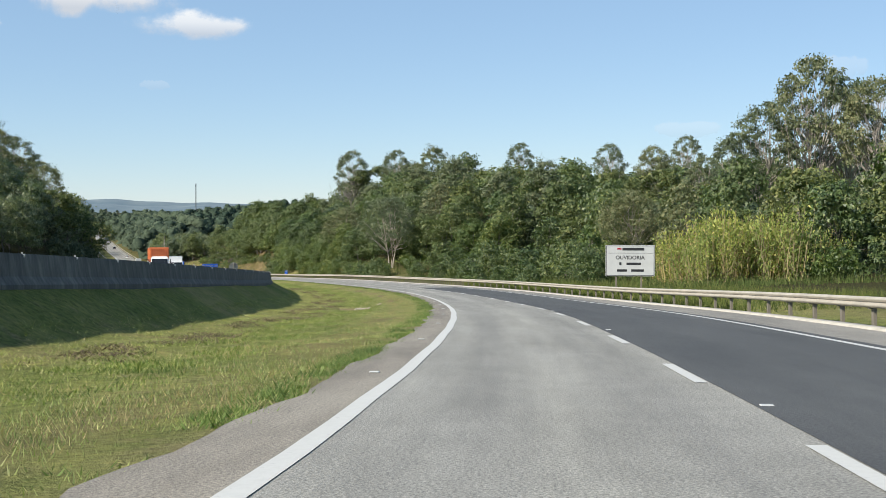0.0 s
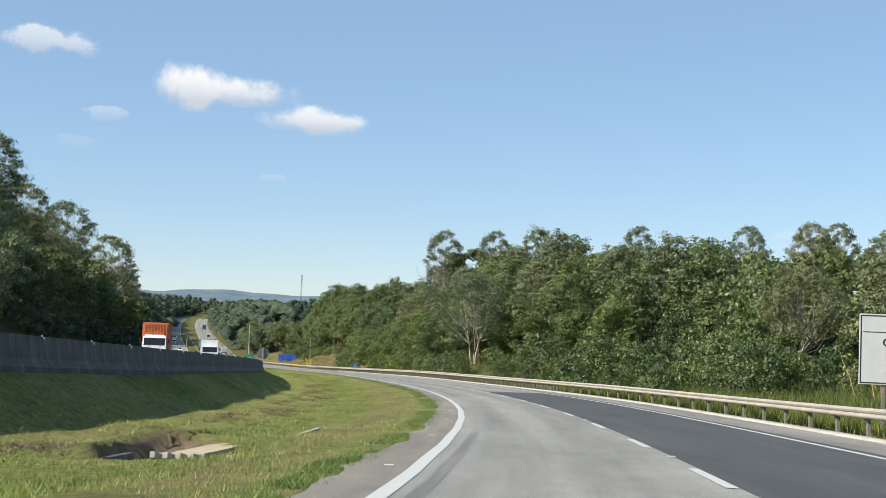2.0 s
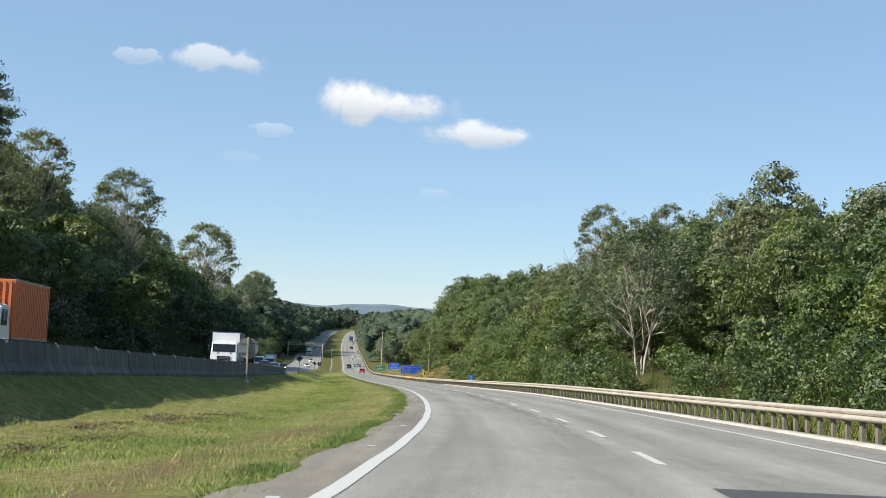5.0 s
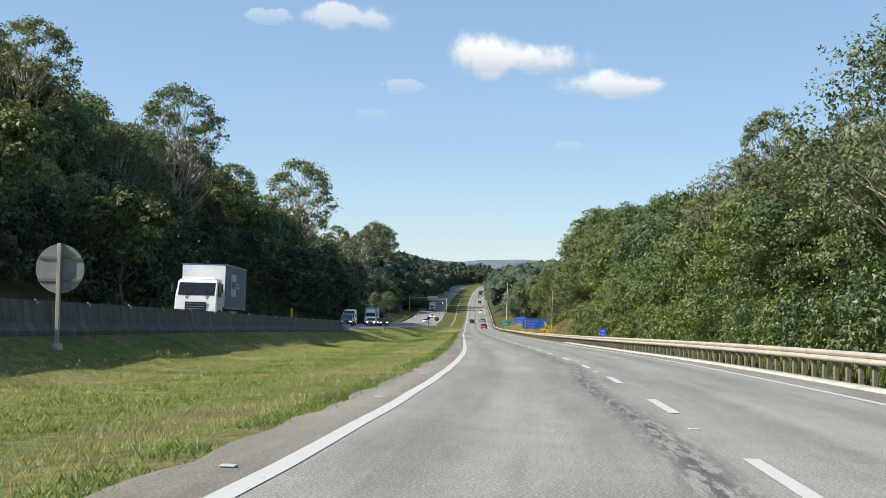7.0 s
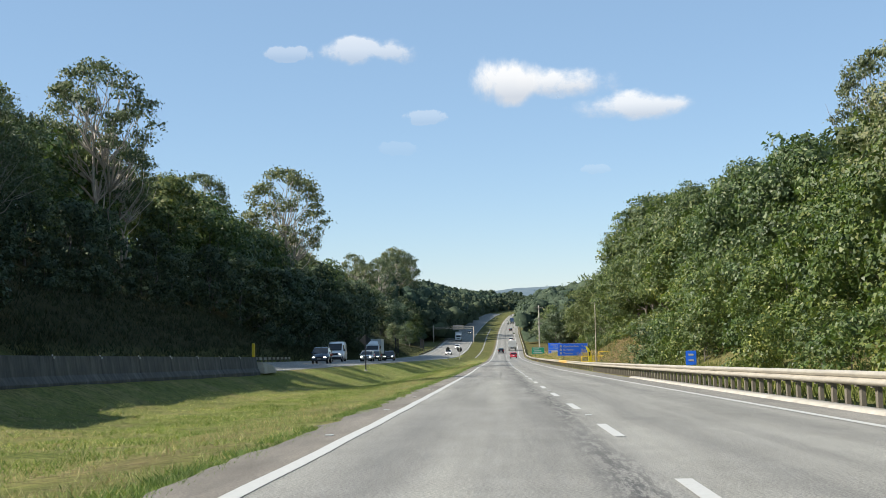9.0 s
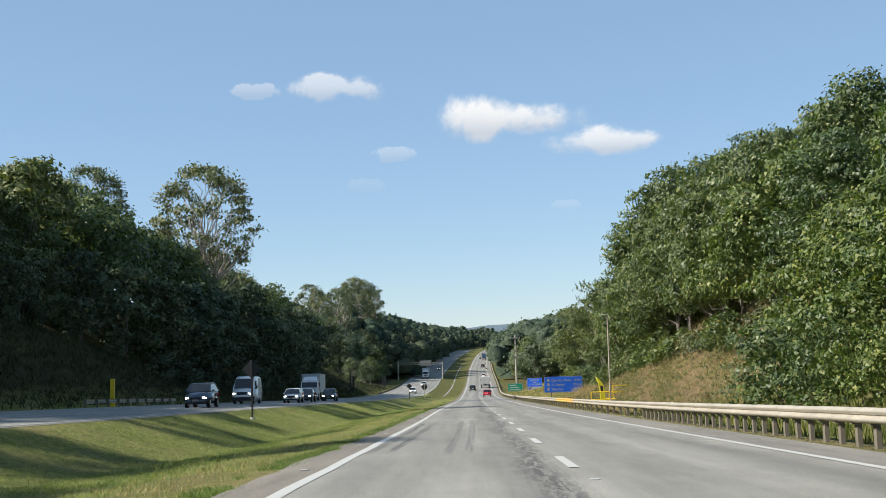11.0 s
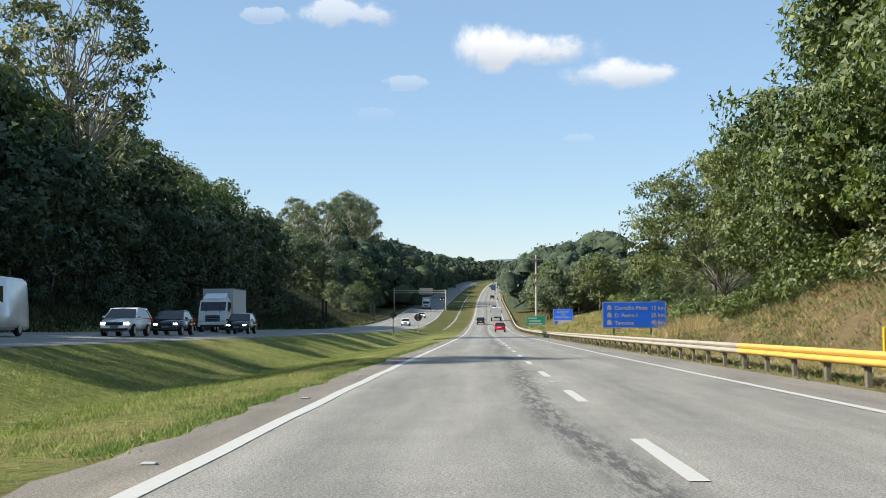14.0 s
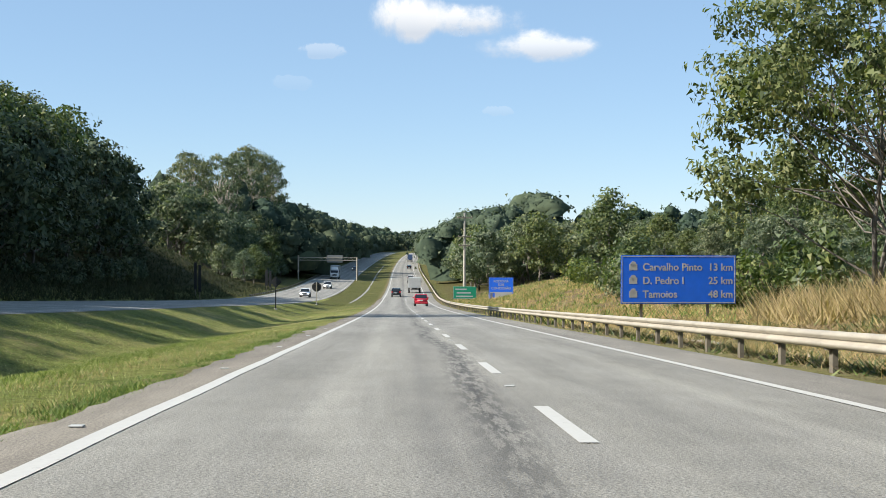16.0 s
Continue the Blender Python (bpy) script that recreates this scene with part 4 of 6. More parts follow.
def truck(label, pose_m, cargo, cab_paint, box_len=6.2, box_top=3.55, ribs=False, lit=False, wide=2.45, stripe=None):
    """A rigid lorry whose nose points along +y; the cargo box stands behind the cab."""
    root = thing("truck", label, "truck", "vehicles on the highway")
    hw = wide / 2
    y_cab = box_len / 2 + 0.15
    bm = bmesh.new()
    out = [(0, 0.55), (0, 2.55), (0.25, 2.66), (1.3, 2.58), (1.72, 1.72), (1.82, 1.0), (1.82, 0.45), (1.3, 0.42)]
    profile(bm, [(y + y_cab, z) for y, z in out], hw - 0.08, lambda y, z: 0.94 if z > 2.0 else 1.0)
    bmesh.ops.bevel(bm, geom=[e for e in bm.edges if e.calc_face_angle(0) > 0.5], offset=0.06, segments=2, affect="EDGES")
    cab = part("cab", bm, cab_paint, root)
    bm = bmesh.new()
    profile(bm, [(y_cab + 1.36, 2.40), (y_cab + 1.40, 2.40), (y_cab + 1.74, 1.72), (y_cab + 1.69, 1.70)], hw - 0.24)
    part("windscreen", bm, GLASS, cab)
    for sx in (-1, 1):
        bm = bmesh.new()
        profile(bm, [(y_cab + 0.55, 1.65), (y_cab + 0.55, 2.4), (y_cab + 1.2, 2.4), (y_cab + 1.5, 1.65)], 0.02)
        bm.transform(Matrix.Translation((sx * (hw - 0.10), 0, 0)))
        part("side_window", bm, GLASS, cab)
        bm = bmesh.new()
        box(bm, (0.14, 0.12, 0.5), (sx * (hw + 0.12), y_cab + 1.5, 2.1), bevel=0.03)
        part("mirror", bm, BLACK, cab)
        bm = bmesh.new()
        box(bm, (0.34, 0.08, 0.2), (sx * (hw - 0.36), y_cab + 1.82, 0.78), bevel=0.03)
        part("headlight", bm, LAMP if lit else WHITE, cab)
    bm = bmesh.new()
    box(bm, (1.15, 0.06, 0.50), (0, y_cab + 1.82, 1.10), bevel=0.02)
    grille = part("grille", bm, BLACK, cab)
    for z in (0.97, 1.1, 1.23):
        bm = bmesh.new()
        box(bm, (1.0, 0.02, 0.03), (0, y_cab + 1.86, z))
        part("grille_bar", bm, RIM, grille)
    for x in (-0.55, 0.55):
        bm = bmesh.new()
        box(bm, (0.03, 0.03, 0.62), (x, y_cab + 1.76, 1.86), Matrix.Translation((0, 0, 0)))
        part("wiper", bm, BLACK, cab)
    bm = bmesh.new()
    box(bm, (wide - 0.12, 0.18, 0.34), (0, y_cab + 1.84, 0.62), bevel=0.05)
    bumper = part("bumper", bm, cab_paint, cab)
    bm = bmesh.new()
    box(bm, (wide - 0.5, 0.05, 0.16), (0, y_cab + 1.92, 0.52), bevel=0.01)
    part("air_intake", bm, BLACK, bumper)
    bm = bmesh.new()
    low = 0.6 if stripe else 0.85 if ribs else 0.0
    profile(bm, [(y_cab + 0.1, 2.6), (y_cab + 0.1, box_top - 0.35 - low), (y_cab + 0.35, box_top - 0.4 - low), (y_cab + 1.15, 2.72), (y_cab + 1.2, 2.58)], hw - 0.3, lambda y, z: 0.92 if z > 2.9 else 1.0)
    bmesh.ops.bevel(bm, geom=list(bm.edges), offset=0.03, segments=1, affect="EDGES")
    fairing = part("roof_fairing", bm, cab_paint, cab)
    if ribs:
        for z, d in ((2.76, 1.09), (2.90, 0.73)):
            bm = bmesh.new()
            box(bm, (wide - 0.8, 0.05, 0.07), (0, y_cab + d, z), bevel=0.01)
            part("stripe", bm, cargo, fairing, "orange stripe")
    for sx in (-1, 1):
        bm = bmesh.new()
        box(bm, (0.05, box_len * 0.45, 0.42), (sx * (hw - 0.06), 0.3, 0.72), bevel=0.01)
        part("side_guard", bm, SIGN_BACK, root)
    bm = bmesh.new()
    box(bm, (wide, box_len, box_top - 1.05), (0, 0, (box_top + 1.05) / 2), bevel=0.03)
    body = part("cargo_box", bm, cargo, root)
    if stripe:
        bm = bmesh.new()
        box(bm, (wide - 0.06, 0.02, box_top - 1.2), (0, box_len / 2 + 0.012, (box_top + 1.05) / 2))
        part("front_board", bm, CAR_WHITE, body, "white front wall")
    if ribs:
        for k in range(int(box_len / 0.3)):
            for sx in (-1, 1):
                bm = bmesh.new()
                box(bm, (0.05, 0.14, box_top - 1.3), (sx * (hw + 0.01), -box_len / 2 + 0.2 + 0.3 * k, (box_top + 1.05) / 2))
                part("rib", bm, cargo, body)
        for k in range(8):
            bm = bmesh.new()
            box(bm, (0.13, 0.20, box_top - 1.3), (-hw + 0.2 + 0.29 * k, box_len / 2 + 0.05, (box_top + 1.05) / 2))
            part("rib", bm, cargo, body)
    for sx in (-1, 1):
        for z in (1.08, box_top - 0.02):
            bm = bmesh.new()
            box(bm, (0.05, box_len + 0.04, 0.08), (sx * hw, 0, z))
            part("box_rail", bm, SIGN_BACK, body)
    if stripe:
        for sx in (-1, 1):
            bm = bmesh.new()
            box(bm, (0.012, 1.5, 1.25), (sx * (hw + 0.008), 0.9, 2.4))
            part("side_panel", bm, stripe, body, "pale rectangular panel")
            for y, z, w in ((0.9, 2.42, 1.2), (-0.4, 2.5, 0.8), (-0.4, 2.3, 0.9)):
                bm = bmesh.new()
                box(bm, (0.008, w, 0.42 if y > 0 else 0.08), (sx * (hw + 0.016), y, z))
                part("marking", bm, BOX_BLUE if y > 0 else stripe, body)
        for k in range(14):
            bm = bmesh.new()
            box(bm, (0.02, 0.1, 0.16), (hw + 0.01, -box_len / 2 + 0.3 + 0.45 * k, 1.12))
            part("strap", bm, BLACK, body)
    bm = bmesh.new()
    box(bm, (0.9, box_len + 1.8, 0.22), (0, 0.6, 0.88))
    part("chassis", bm, BLACK, root)
    for sx in (-1, 1):
        for y in (y_cab + 1.0, -box_len / 2 + 1.2, -box_len / 2 + 2.3):
            wheel(root, sx * (hw - 0.16), y, 0.48, 0.28)
    root.matrix_world = pose_m
    return root


def opposite(s, e):
    d = float(other_e(s)) - e
    return on_road(s, e, 0.02 + 0.035 * max(0.0, d), 180, float(road_z(s) + other_z(s)))


car("sedan", RED, "red car driving away in the outer lane", on_road(505, 5.3, 0.01), False, length=4.2)
truck("small white box truck driving away ahead", on_road(600, 5.4, 0.01), WHITE, CAR_WHITE, 4.6, 3.1)
car("hatch", CAR_DARK, "dark car driving away in the inner lane", on_road(575, 2.0, 0.01), False, 1.05)
car("sedan", CAR_WHITE, "white car far ahead on the rising road", on_road(690, 5.3, 0.01), False)
car("hatch", CAR_DARK, "dark car far ahead on the rising road", on_road(830, 5.6, 0.01), False)
truck("truck far ahead near the top of the rise", on_road(980, 5.6, 0.01), BOX_BLUE, CAR_WHITE, 6.0)
car("hatch", CAR_BLUE, "dark blue sport utility car with lit headlamps", opposite(326, -16.0), True, 1.15)
car("van", CAR_WHITE, "white high-roofed van with lit headlamps", opposite(358, -18.6), True)
car("hatch", CAR_WHITE, "white hatchback with lit headlamps", opposite(370, -16.0), True)
car("sedan", CAR_DARK, "dark sedan following the white hatchback", opposite(380, -16.0), True)
car("sedan", CAR_DARK, "black car with lit headlamps", opposite(399, -15.6), True, 1.05)
truck("white box truck with a plain white cargo box", opposite(409, -18.9), WHITE, CAR_WHITE, 5.6, 3.5)
truck("truck with a blue-grey cargo box and white cab", opposite(226, -14.6), BOX_BLUE, CAR_WHITE, 6.6, 3.5, stripe=WHITE)
truck("truck carrying a corrugated orange container", opposite(172.5, -20.8), ORANGE, CAR_WHITE, 6.1, 3.9, ribs=True)
car("sedan", CAR_WHITE, "white car on the far oncoming road", opposite(560, -13.0), True)
car("sedan", CAR_WHITE, "pale car farther along the oncoming road", opposite(620, -13.0), True)
truck("white bus-like truck coming down the far road", opposite(700, -15.5), WHITE, CAR_WHITE, 7.0, 3.6)
car("hatch", CAR_BLUE, "dark car on the far oncoming road", opposite(800, -14.0), True)


# ---- signs and poles ----
def board(name, label, width, height, bottom, face, m, posts=(0.2, 0.8), back=SIGN_BACK, border=None):
    """A sheet on two posts; its face looks along -y, its base is at z = 0 below the left corner."""
    root = thing(name, label, "road sign")
    bm = bmesh.new()
    box(bm, (width, 0.03, height), (width / 2, 0, bottom + height / 2), bevel=0.008)
    part("panel", bm, face, root)
    if border:
        for cx, cz, w, h in ((width / 2, bottom + 0.05, width - 0.06, 0.03), (width / 2, bottom + height - 0.05, width - 0.06, 0.03),
                             (0.045, bottom + height / 2, 0.03, height - 0.07), (width - 0.045, bottom + height / 2, 0.03, height - 0.07)):
            bm = bmesh.new()
            box(bm, (w, 0.006, h), (cx, -0.019, cz))
            part("border", bm, border, root)
    for k in posts:
        bm = bmesh.new()
        box(bm, (0.11, 0.09, bottom + height + 0.5), (width * k, 0.075, (bottom + height - 0.5) / 2 - 0.02), bevel=0.01)
        part("post", bm, POST, root)
    for z in (bottom + 0.25 * height, bottom + 0.75 * height):
        bm = bmesh.new()
        box(bm, (width * 0.94, 0.03, 0.06), (width / 2, 0.026, z))
        part("cross_bar", bm, back, root)
    root.matrix_world = m
    return root


def bars(parent, rows, material, name="marking"):
    for x, z, w, h in rows:
        bm = bmesh.new()
        box(bm, (w, 0.006, h), (x + w / 2, -0.019, z))
        part(name, bm, material, parent)


def upright(s, e, turn=0.0):
    x, y = at(s, e)
    rz = math.degrees(math.atan2(-float(np.interp(s, SS, TX)), float(np.interp(s, SS, TY))))
    return pose(float(x), float(y), float(land(s, e)), 0, 0, rz + turn)


def rise(s, e):
    return float(road_z(s)) - float(land(s, e))


b0 = rise(78.6, 12.4) + 1.36
sg = board("information_sign", "white information sign on two posts behind the guardrail", 3.05, 1.95, b0, WHITE, upright(78.6, 10.95, -10), (0.22, 0.73), border=BLACK)
bars(sg, [(0.10, b0 + 1.45, 2.85, 0.02)], BLACK, "rule")
bars(sg, [(1.05, b0 + 1.70, 1.35, 0.17)], BLACK, "name_bar")
bars(sg, [(0.72, b0 + 1.72, 0.26, 0.10)], paint("dark_red_mark", (0.3, 0.01, 0.02)), "emblem")
lettering("OUVIDORIA", 0.33, BLACK, "wording", sg, 1.52, b0 + 1.06, -0.018, "CENTER")
bars(sg, [(0.85, b0 + 0.78, 0.14, 0.18), (1.3, b0 + 0.78, 0.9, 0.15), (0.72, b0 + 0.36, 0.62, 0.15), (1.6, b0 + 0.36, 0.78, 0.15)], BLACK, "number_bar")

b1 = rise(401.5, 11.45) + 0.93
sb = board("distance_sign", "blue distance sign with white lettering on two posts", 4.9, 2.0, b1, BLUE, upright(401.5, 11.45, 5), (0.18, 0.76), border=WHITE)
for i, (what, km) in enumerate((("Carvalho Pinto", "13 km"), ("D. Pedro I", "25 km"), ("Tamoios", "48 km"))):
    z = b1 + 1.38 - 0.56 * i
    lettering(what, 0.42, WHITE, "wording", sb, 0.92, z, -0.018)
    lettering(km, 0.42, WHITE, "distance", sb, 3.72, z, -0.018)
    bm = bmesh.new()
    box(bm, (0.34, 0.006, 0.26), (0.52, -0.019, z + 0.13), bevel=0.002)
    cyl(bm, 0.13, 0.006, Matrix.Translation((0.52, -0.019, z + 0.25)) @ Matrix.Rotation(math.pi / 2, 4, "X"), 12)
    part("route_shield", bm, WHITE, sb)

b2 = rise(508, 15) + 0.9
sc = board("service_sign", "blue sign with a white lower panel far ahead", 3.1, 2.9, b2, BLUE, upright(508, 13.9), (0.25, 0.75), border=WHITE)
for what, up in (("RODOVIA", 2.3), ("SOB", 1.86), ("CONCESSÃO", 1.42)):
    lettering(what, 0.42, WHITE, "wording", sc, 1.55, b2 + up, -0.018, "CENTER")
bars(sc, [(0.12, b2 + 0.62, 2.86, 0.95)], WHITE, "lower_panel")
bars(sc, [(0.2, b2 + 0.62, 0.55, 0.7)], BLUE, "emblem")
gn = board("direction_sign", "green direction sign with three white lines", 3.3, 1.75, rise(528, 11) + 0.8, GREEN, upright(528, 10.3), (0.25, 0.75), border=WHITE)
z0 = rise(528, 11) + 0.8
bars(gn, [(0.3, z0 + 1.35, 1.6, 0.2), (0.5, z0 + 0.85, 2.0, 0.2), (0.4, z0 + 0.35, 2.4, 0.2)], WHITE)
tg = board("marker_sign", "small blue marker sign on a single post", 0.55, 0.75, rise(264, 12) + 0.55, BLUE, upright(264, 11.9), (0.5,))
bars(tg, [(0.14, rise(264, 12) + 1.1, 0.27, 0.1), (0.14, rise(264, 12) + 0.8, 0.27, 0.1)], WHITE)
board("marker_sign", "small blue marker sign beside the far rail", 0.8, 1.3, 0.9, BLUE, upright(672, 11.6), (0.5,))


def round_back(label, s, e, radius, centre, face, diamond=False):
    """A sign seen from behind: sheet, stiffening bars, post and footing."""
    root = thing("round_sign" if not diamond else "warning_sign", label, "road sign")
    bm = bmesh.new()
    if diamond:
        box(bm, (radius * 1.5, 0.03, radius * 1.5), (0, 0, 0), Matrix.Translation((0, 0, centre)) @ Matrix.Rotation(math.pi / 4, 4, "Y"), bevel=0.01)
    else:
        cyl(bm, radius, 0.03, Matrix.Translation((0, 0, centre)) @ Matrix.Rotation(math.pi / 2, 4, "X"), 40)
    part("panel", bm, face, root)
    bm = bmesh.new()
    box(bm, (0.10, 0.10, centre + radius + 0.4), (0, -0.07, (centre + radius - 0.36) / 2), bevel=0.012)
    part("post", bm, BLACK if diamond else ZINC, root)
    if not diamond:
        for z in (centre - 0.28, centre + 0.28):
            bm = bmesh.new()
            box(bm, (radius * 1.75, 0.03, 0.06), (0, -0.03, z))
            part("cross_bar", bm, POST, root)
    bm = bmesh.new()
    cyl(bm, 0.17, 0.16, Matrix.Translation((0, -0.07, 0.04)), 12, 0.13)
    part("footing", bm, PALE_CONCRETE, root)
    root.matrix_world = upright(s, e)


round_back("grey back of a round sign on a post before the barrier", 184, -9.85, 0.62, 2.2 - float(land(184, -9.85) - road_z(184)), SIGN_BACK)
round_back("dark diamond sign back on a post in the grass", 310, -9.8, 0.5, 2.75, BLACK, True)
round_back("dark back of a round sign on a post in the median", 516, -8.2, 0.62, 2.4, BLACK)
round_back("dark back of a diamond sign near the median", 470, -9.2, 0.5, 2.6, BLACK, True)
for s, e, w, h in ((520, -24.9, 0.38, 3.6), (520, -24.3, 0.38, 3.6), (598, -23.9, 0.5, 3.0), (598, -23.2, 0.5, 3.0)):
    board("sign_board", "slim dark marker board seen from behind on a steel post", w, h, 0.9, BLACK, upright(s, e), (0.5,), ZINC)

# gantry over the oncoming road
gan = thing("sign_gantry", "grey steel gantry with a sign over the oncoming road", "gantry")
bm = bmesh.new()
cyl(bm, 0.22, 7.4, Matrix.Translation((-25, 0, 3.2)), 12)
part("column", bm, ZINC, gan)
bm = bmesh.new()
cyl(bm, 0.2, 6.6, Matrix.Translation((-9.2, 0, 3.0)), 12)
part("column", bm, ZINC, gan)
for z in (5.5, 6.2):
    bm = bmesh.new()
    box(bm, (16.4, 0.14, 0.14), (-17.1, 0, z))
    part("chord", bm, ZINC, gan)
for k in range(16):
    bm = bmesh.new()
    box(bm, (0.07, 0.07, 1.15), (0, 0, 0), Matrix.Translation((-24.6 + k, 0, 5.85)) @ Matrix.Rotation(0.9 if k % 2 else -0.9, 4, "Y"))
    part("brace", bm, ZINC, gan)
bm = bmesh.new()
box(bm, (4.2, 0.12, 2.0), (-15.2, 0.15, 5.9), bevel=0.02)
part("sign_panel", bm, SIGN_BACK, gan)
gan.matrix_world = on_road(690, 0, -0.1)


def pole(label, s, e, height, r, material, arms=()):
    root = thing("utility_pole" if arms else "lamp_pole", label, "pole")
    bm = bmesh.new()
    cyl(bm, r, height + 0.6, Matrix.Translation((0, 0, height / 2 - 0.3)), 12, r * 0.6)
    part("shaft", bm, material, root)
    for z, w in arms:
        bm = bmesh.new()
        box(bm, (w, 0.14, 0.18), (0, -0.22, z))
        part("cross_arm", bm, POST, root)
        for x in (-0.45, -0.15, 0.15, 0.45):
            bm = bmesh.new()
            cyl(bm, 0.045, 0.2, Matrix.Translation((x * w, -0.12, z + 0.15)), 8)
            part("insulator", bm, PALE_CONCRETE, root)
    root.matrix_world = upright(s, e)
    return root


pole("tall pale concrete utility pole with cross arms", 548, 12.9, 13.4, 0.24, PALE_CONCRETE, ((12.6, 2.4), (9.6, 2.0), (8.2, 1.8)))
lp = pole("slim grey steel pole beside the emergency bay", 336.5, 12.9, 6.9, 0.065, ZINC)
bm = bmesh.new()
box(bm, (0.5, 0.16, 0.06), (-0.2, 0, 6.9), bevel=0.02)
part("bracket", bm, ZINC, lp)

# emergency call point with yellow hoops
call = thing("call_point", "curved yellow emergency call point behind the guardrail", "call point")
bm = bmesh.new()
profile(bm, [(-0.28, 0), (-0.36, 0.6), (-0.34, 1.1), (-0.22, 1.55), (0.0, 1.95), (0.22, 2.15), (0.27, 2.08), (0.14, 1.72), (0.05, 1.35), (0.01, 0.95), (0.02, 0.5), (0.1, 0)], 0.17)
bm.transform(Matrix.Rotation(math.pi / 2, 4, "Z"))
bmesh.ops.bevel(bm, geom=list(bm.edges), offset=0.02, segments=1, affect="EDGES")
part("casing", bm, paint("bright_yellow_shell", (0.66, 0.58, 0.03), 0.4), call)
bm = bmesh.new()
box(bm, (0.2, 0.02, 0.45), (0.1, -0.17, 1.3), bevel=0.006)
part("panel", bm, BLACK, call)
call.matrix_world = upright(334.0, 11.9)


def hoop(s, e, w):
    root = thing("safety_hoop", "yellow tubular steel hoop around the call point", "railing", "hoops at the call point")
    for x in (0, w):
        bm = bmesh.new()
        cyl(bm, 0.035, 1.15, Matrix.Translation((x, 0, 0.5)), 8)
        part("upright", bm, YELLOW, root)
    for z in (0.5, 1.05):
        bm = bmesh.new()
        cyl(bm, 0.035, w, Matrix.Translation((w / 2, 0, z)) @ Matrix.Rotation(math.pi / 2, 4, "Y"), 8)
        part("rail", bm, YELLOW, root)
    root.matrix_world = upright(s, e)


hoop(331.5, 11.0, 1.3), hoop(337, 12.3, 1.6), hoop(339, 13.4, 1.2)
yp = thing("marker_post", "leaning yellow post at the far side of the oncoming road", "post")
bm = bmesh.new()
profile(bm, [(-0.2, 0), (-0.3, 1.1), (-0.2, 2.3), (0.1, 2.3), (0.05, 1.1), (0.15, 0)], 0.15)
bmesh.ops.bevel(bm, geom=list(bm.edges), offset=0.02, segments=1, affect="EDGES")
part("casing", bm, YELLOW, yp)
yp.matrix_world = upright(337, -25.2)
# slim mast on the skyline
mast = thing("radio_mast", "slim lattice radio mast on the wooded skyline", "mast")
for k in range(3):
    a = 2.094 * k
    bm = bmesh.new()
    cyl(bm, 0.16, 46, Matrix.Translation((0.7 * math.cos(a), 0.7 * math.sin(a), 23)), 6)
    part("leg", bm, SIGN_BACK, mast)
for k in range(22):
    bm = bmesh.new()
    box(bm, (1.5, 0.1, 0.1), (0, 0, 0), Matrix.Translation((0, 0, 1 + 2 * k)) @ Matrix.Rotation(0.6 if k % 2 else -0.6, 4, "Y"))
    part("brace", bm, SIGN_BACK, mast)
mast.matrix_world = pose(-277, 1410, -11)


# ---- trees ----
def unit(r, n):
    v = r.normal(size=(n, 3))
    return v / np.linalg.norm(v, axis=1)[:, None]


def leaf_quads(c, nrm, length, width, r, droop=0.0, quick=False, toss=0.8):
    """Pointed leaves at c that face roughly along nrm."""
    n = len(c)
    nrm = nrm + toss * unit(r, n)
    nrm /= np.linalg.norm(nrm, axis=1)[:, None]
    t = np.cross(nrm, unit(r, n))
    t[:, 2] -= droop
    t /= np.linalg.norm(t, axis=1)[:, None]
    b = np.cross(nrm, t)
    b /= np.linalg.norm(b, axis=1)[:, None]
    k = (0.6 + 0.8 * r.random(n))[:, None]
    le, wi = length * k, width * k
    if quick:
        wi = wi * 1.35
        v = np.stack([c - t * le * 0.4 + b * wi / 2, c - t * le * 0.4 - b * wi / 2, c + t * le * 0.6], 1).reshape(-1, 3)
        return v, np.arange(3 * n).reshape(n, 3)
    fold = nrm * (0.18 * wi)
    v = np.stack([c - t * le / 2, c + b * wi / 2 + t * le * 0.08 + fold, c + t * le / 2, c - b * wi / 2 + t * le * 0.08 + fold], 1).reshape(-1, 3)
    return v, np.arange(4 * n).reshape(n, 4)


def tube(points, radii, sides=7):
    pts = [Vector(p) for p in points]
    v, f = [], []
    for i, p in enumerate(pts):
        d = (pts[min(i + 1, len(pts) - 1)] - pts[max(i - 1, 0)]).normalized()
        q = d.to_track_quat("Z", "Y")
        for k in range(sides):
            a = 2 * math.pi * k / sides
            v.append(p + q @ Vector((math.cos(a) * radii[i], math.sin(a) * radii[i], 0)))
    for i in range(len(pts) - 1):
        for k in range(sides):
            f.append((i * sides + k, i * sides + (k + 1) % sides, (i + 1) * sides + (k + 1) % sides, (i + 1) * sides + k))
    return [tuple(p) for p in v], f


def wood(name, runs, material, sides=7):
    V, F = [], []
    for pts, rad in runs:
        v, f = tube(pts, rad, sides)
        F += [tuple(i + len(V) for i in q) for q in f]
        V += v
    return mesh_of(name, V, F, material, soft=True)


def bent(a, b, r, n=4, sway=0.12):
    a, b = np.array(a, float), np.array(b, float)
    d = np.linalg.norm(b - a)
    out = []
    for k in range(n + 1):
        p = a + (b - a) * k / n
        if 0 < k < n:
            p = p + r.normal(0, sway * d / n, 3)
        out.append(p)
    return out


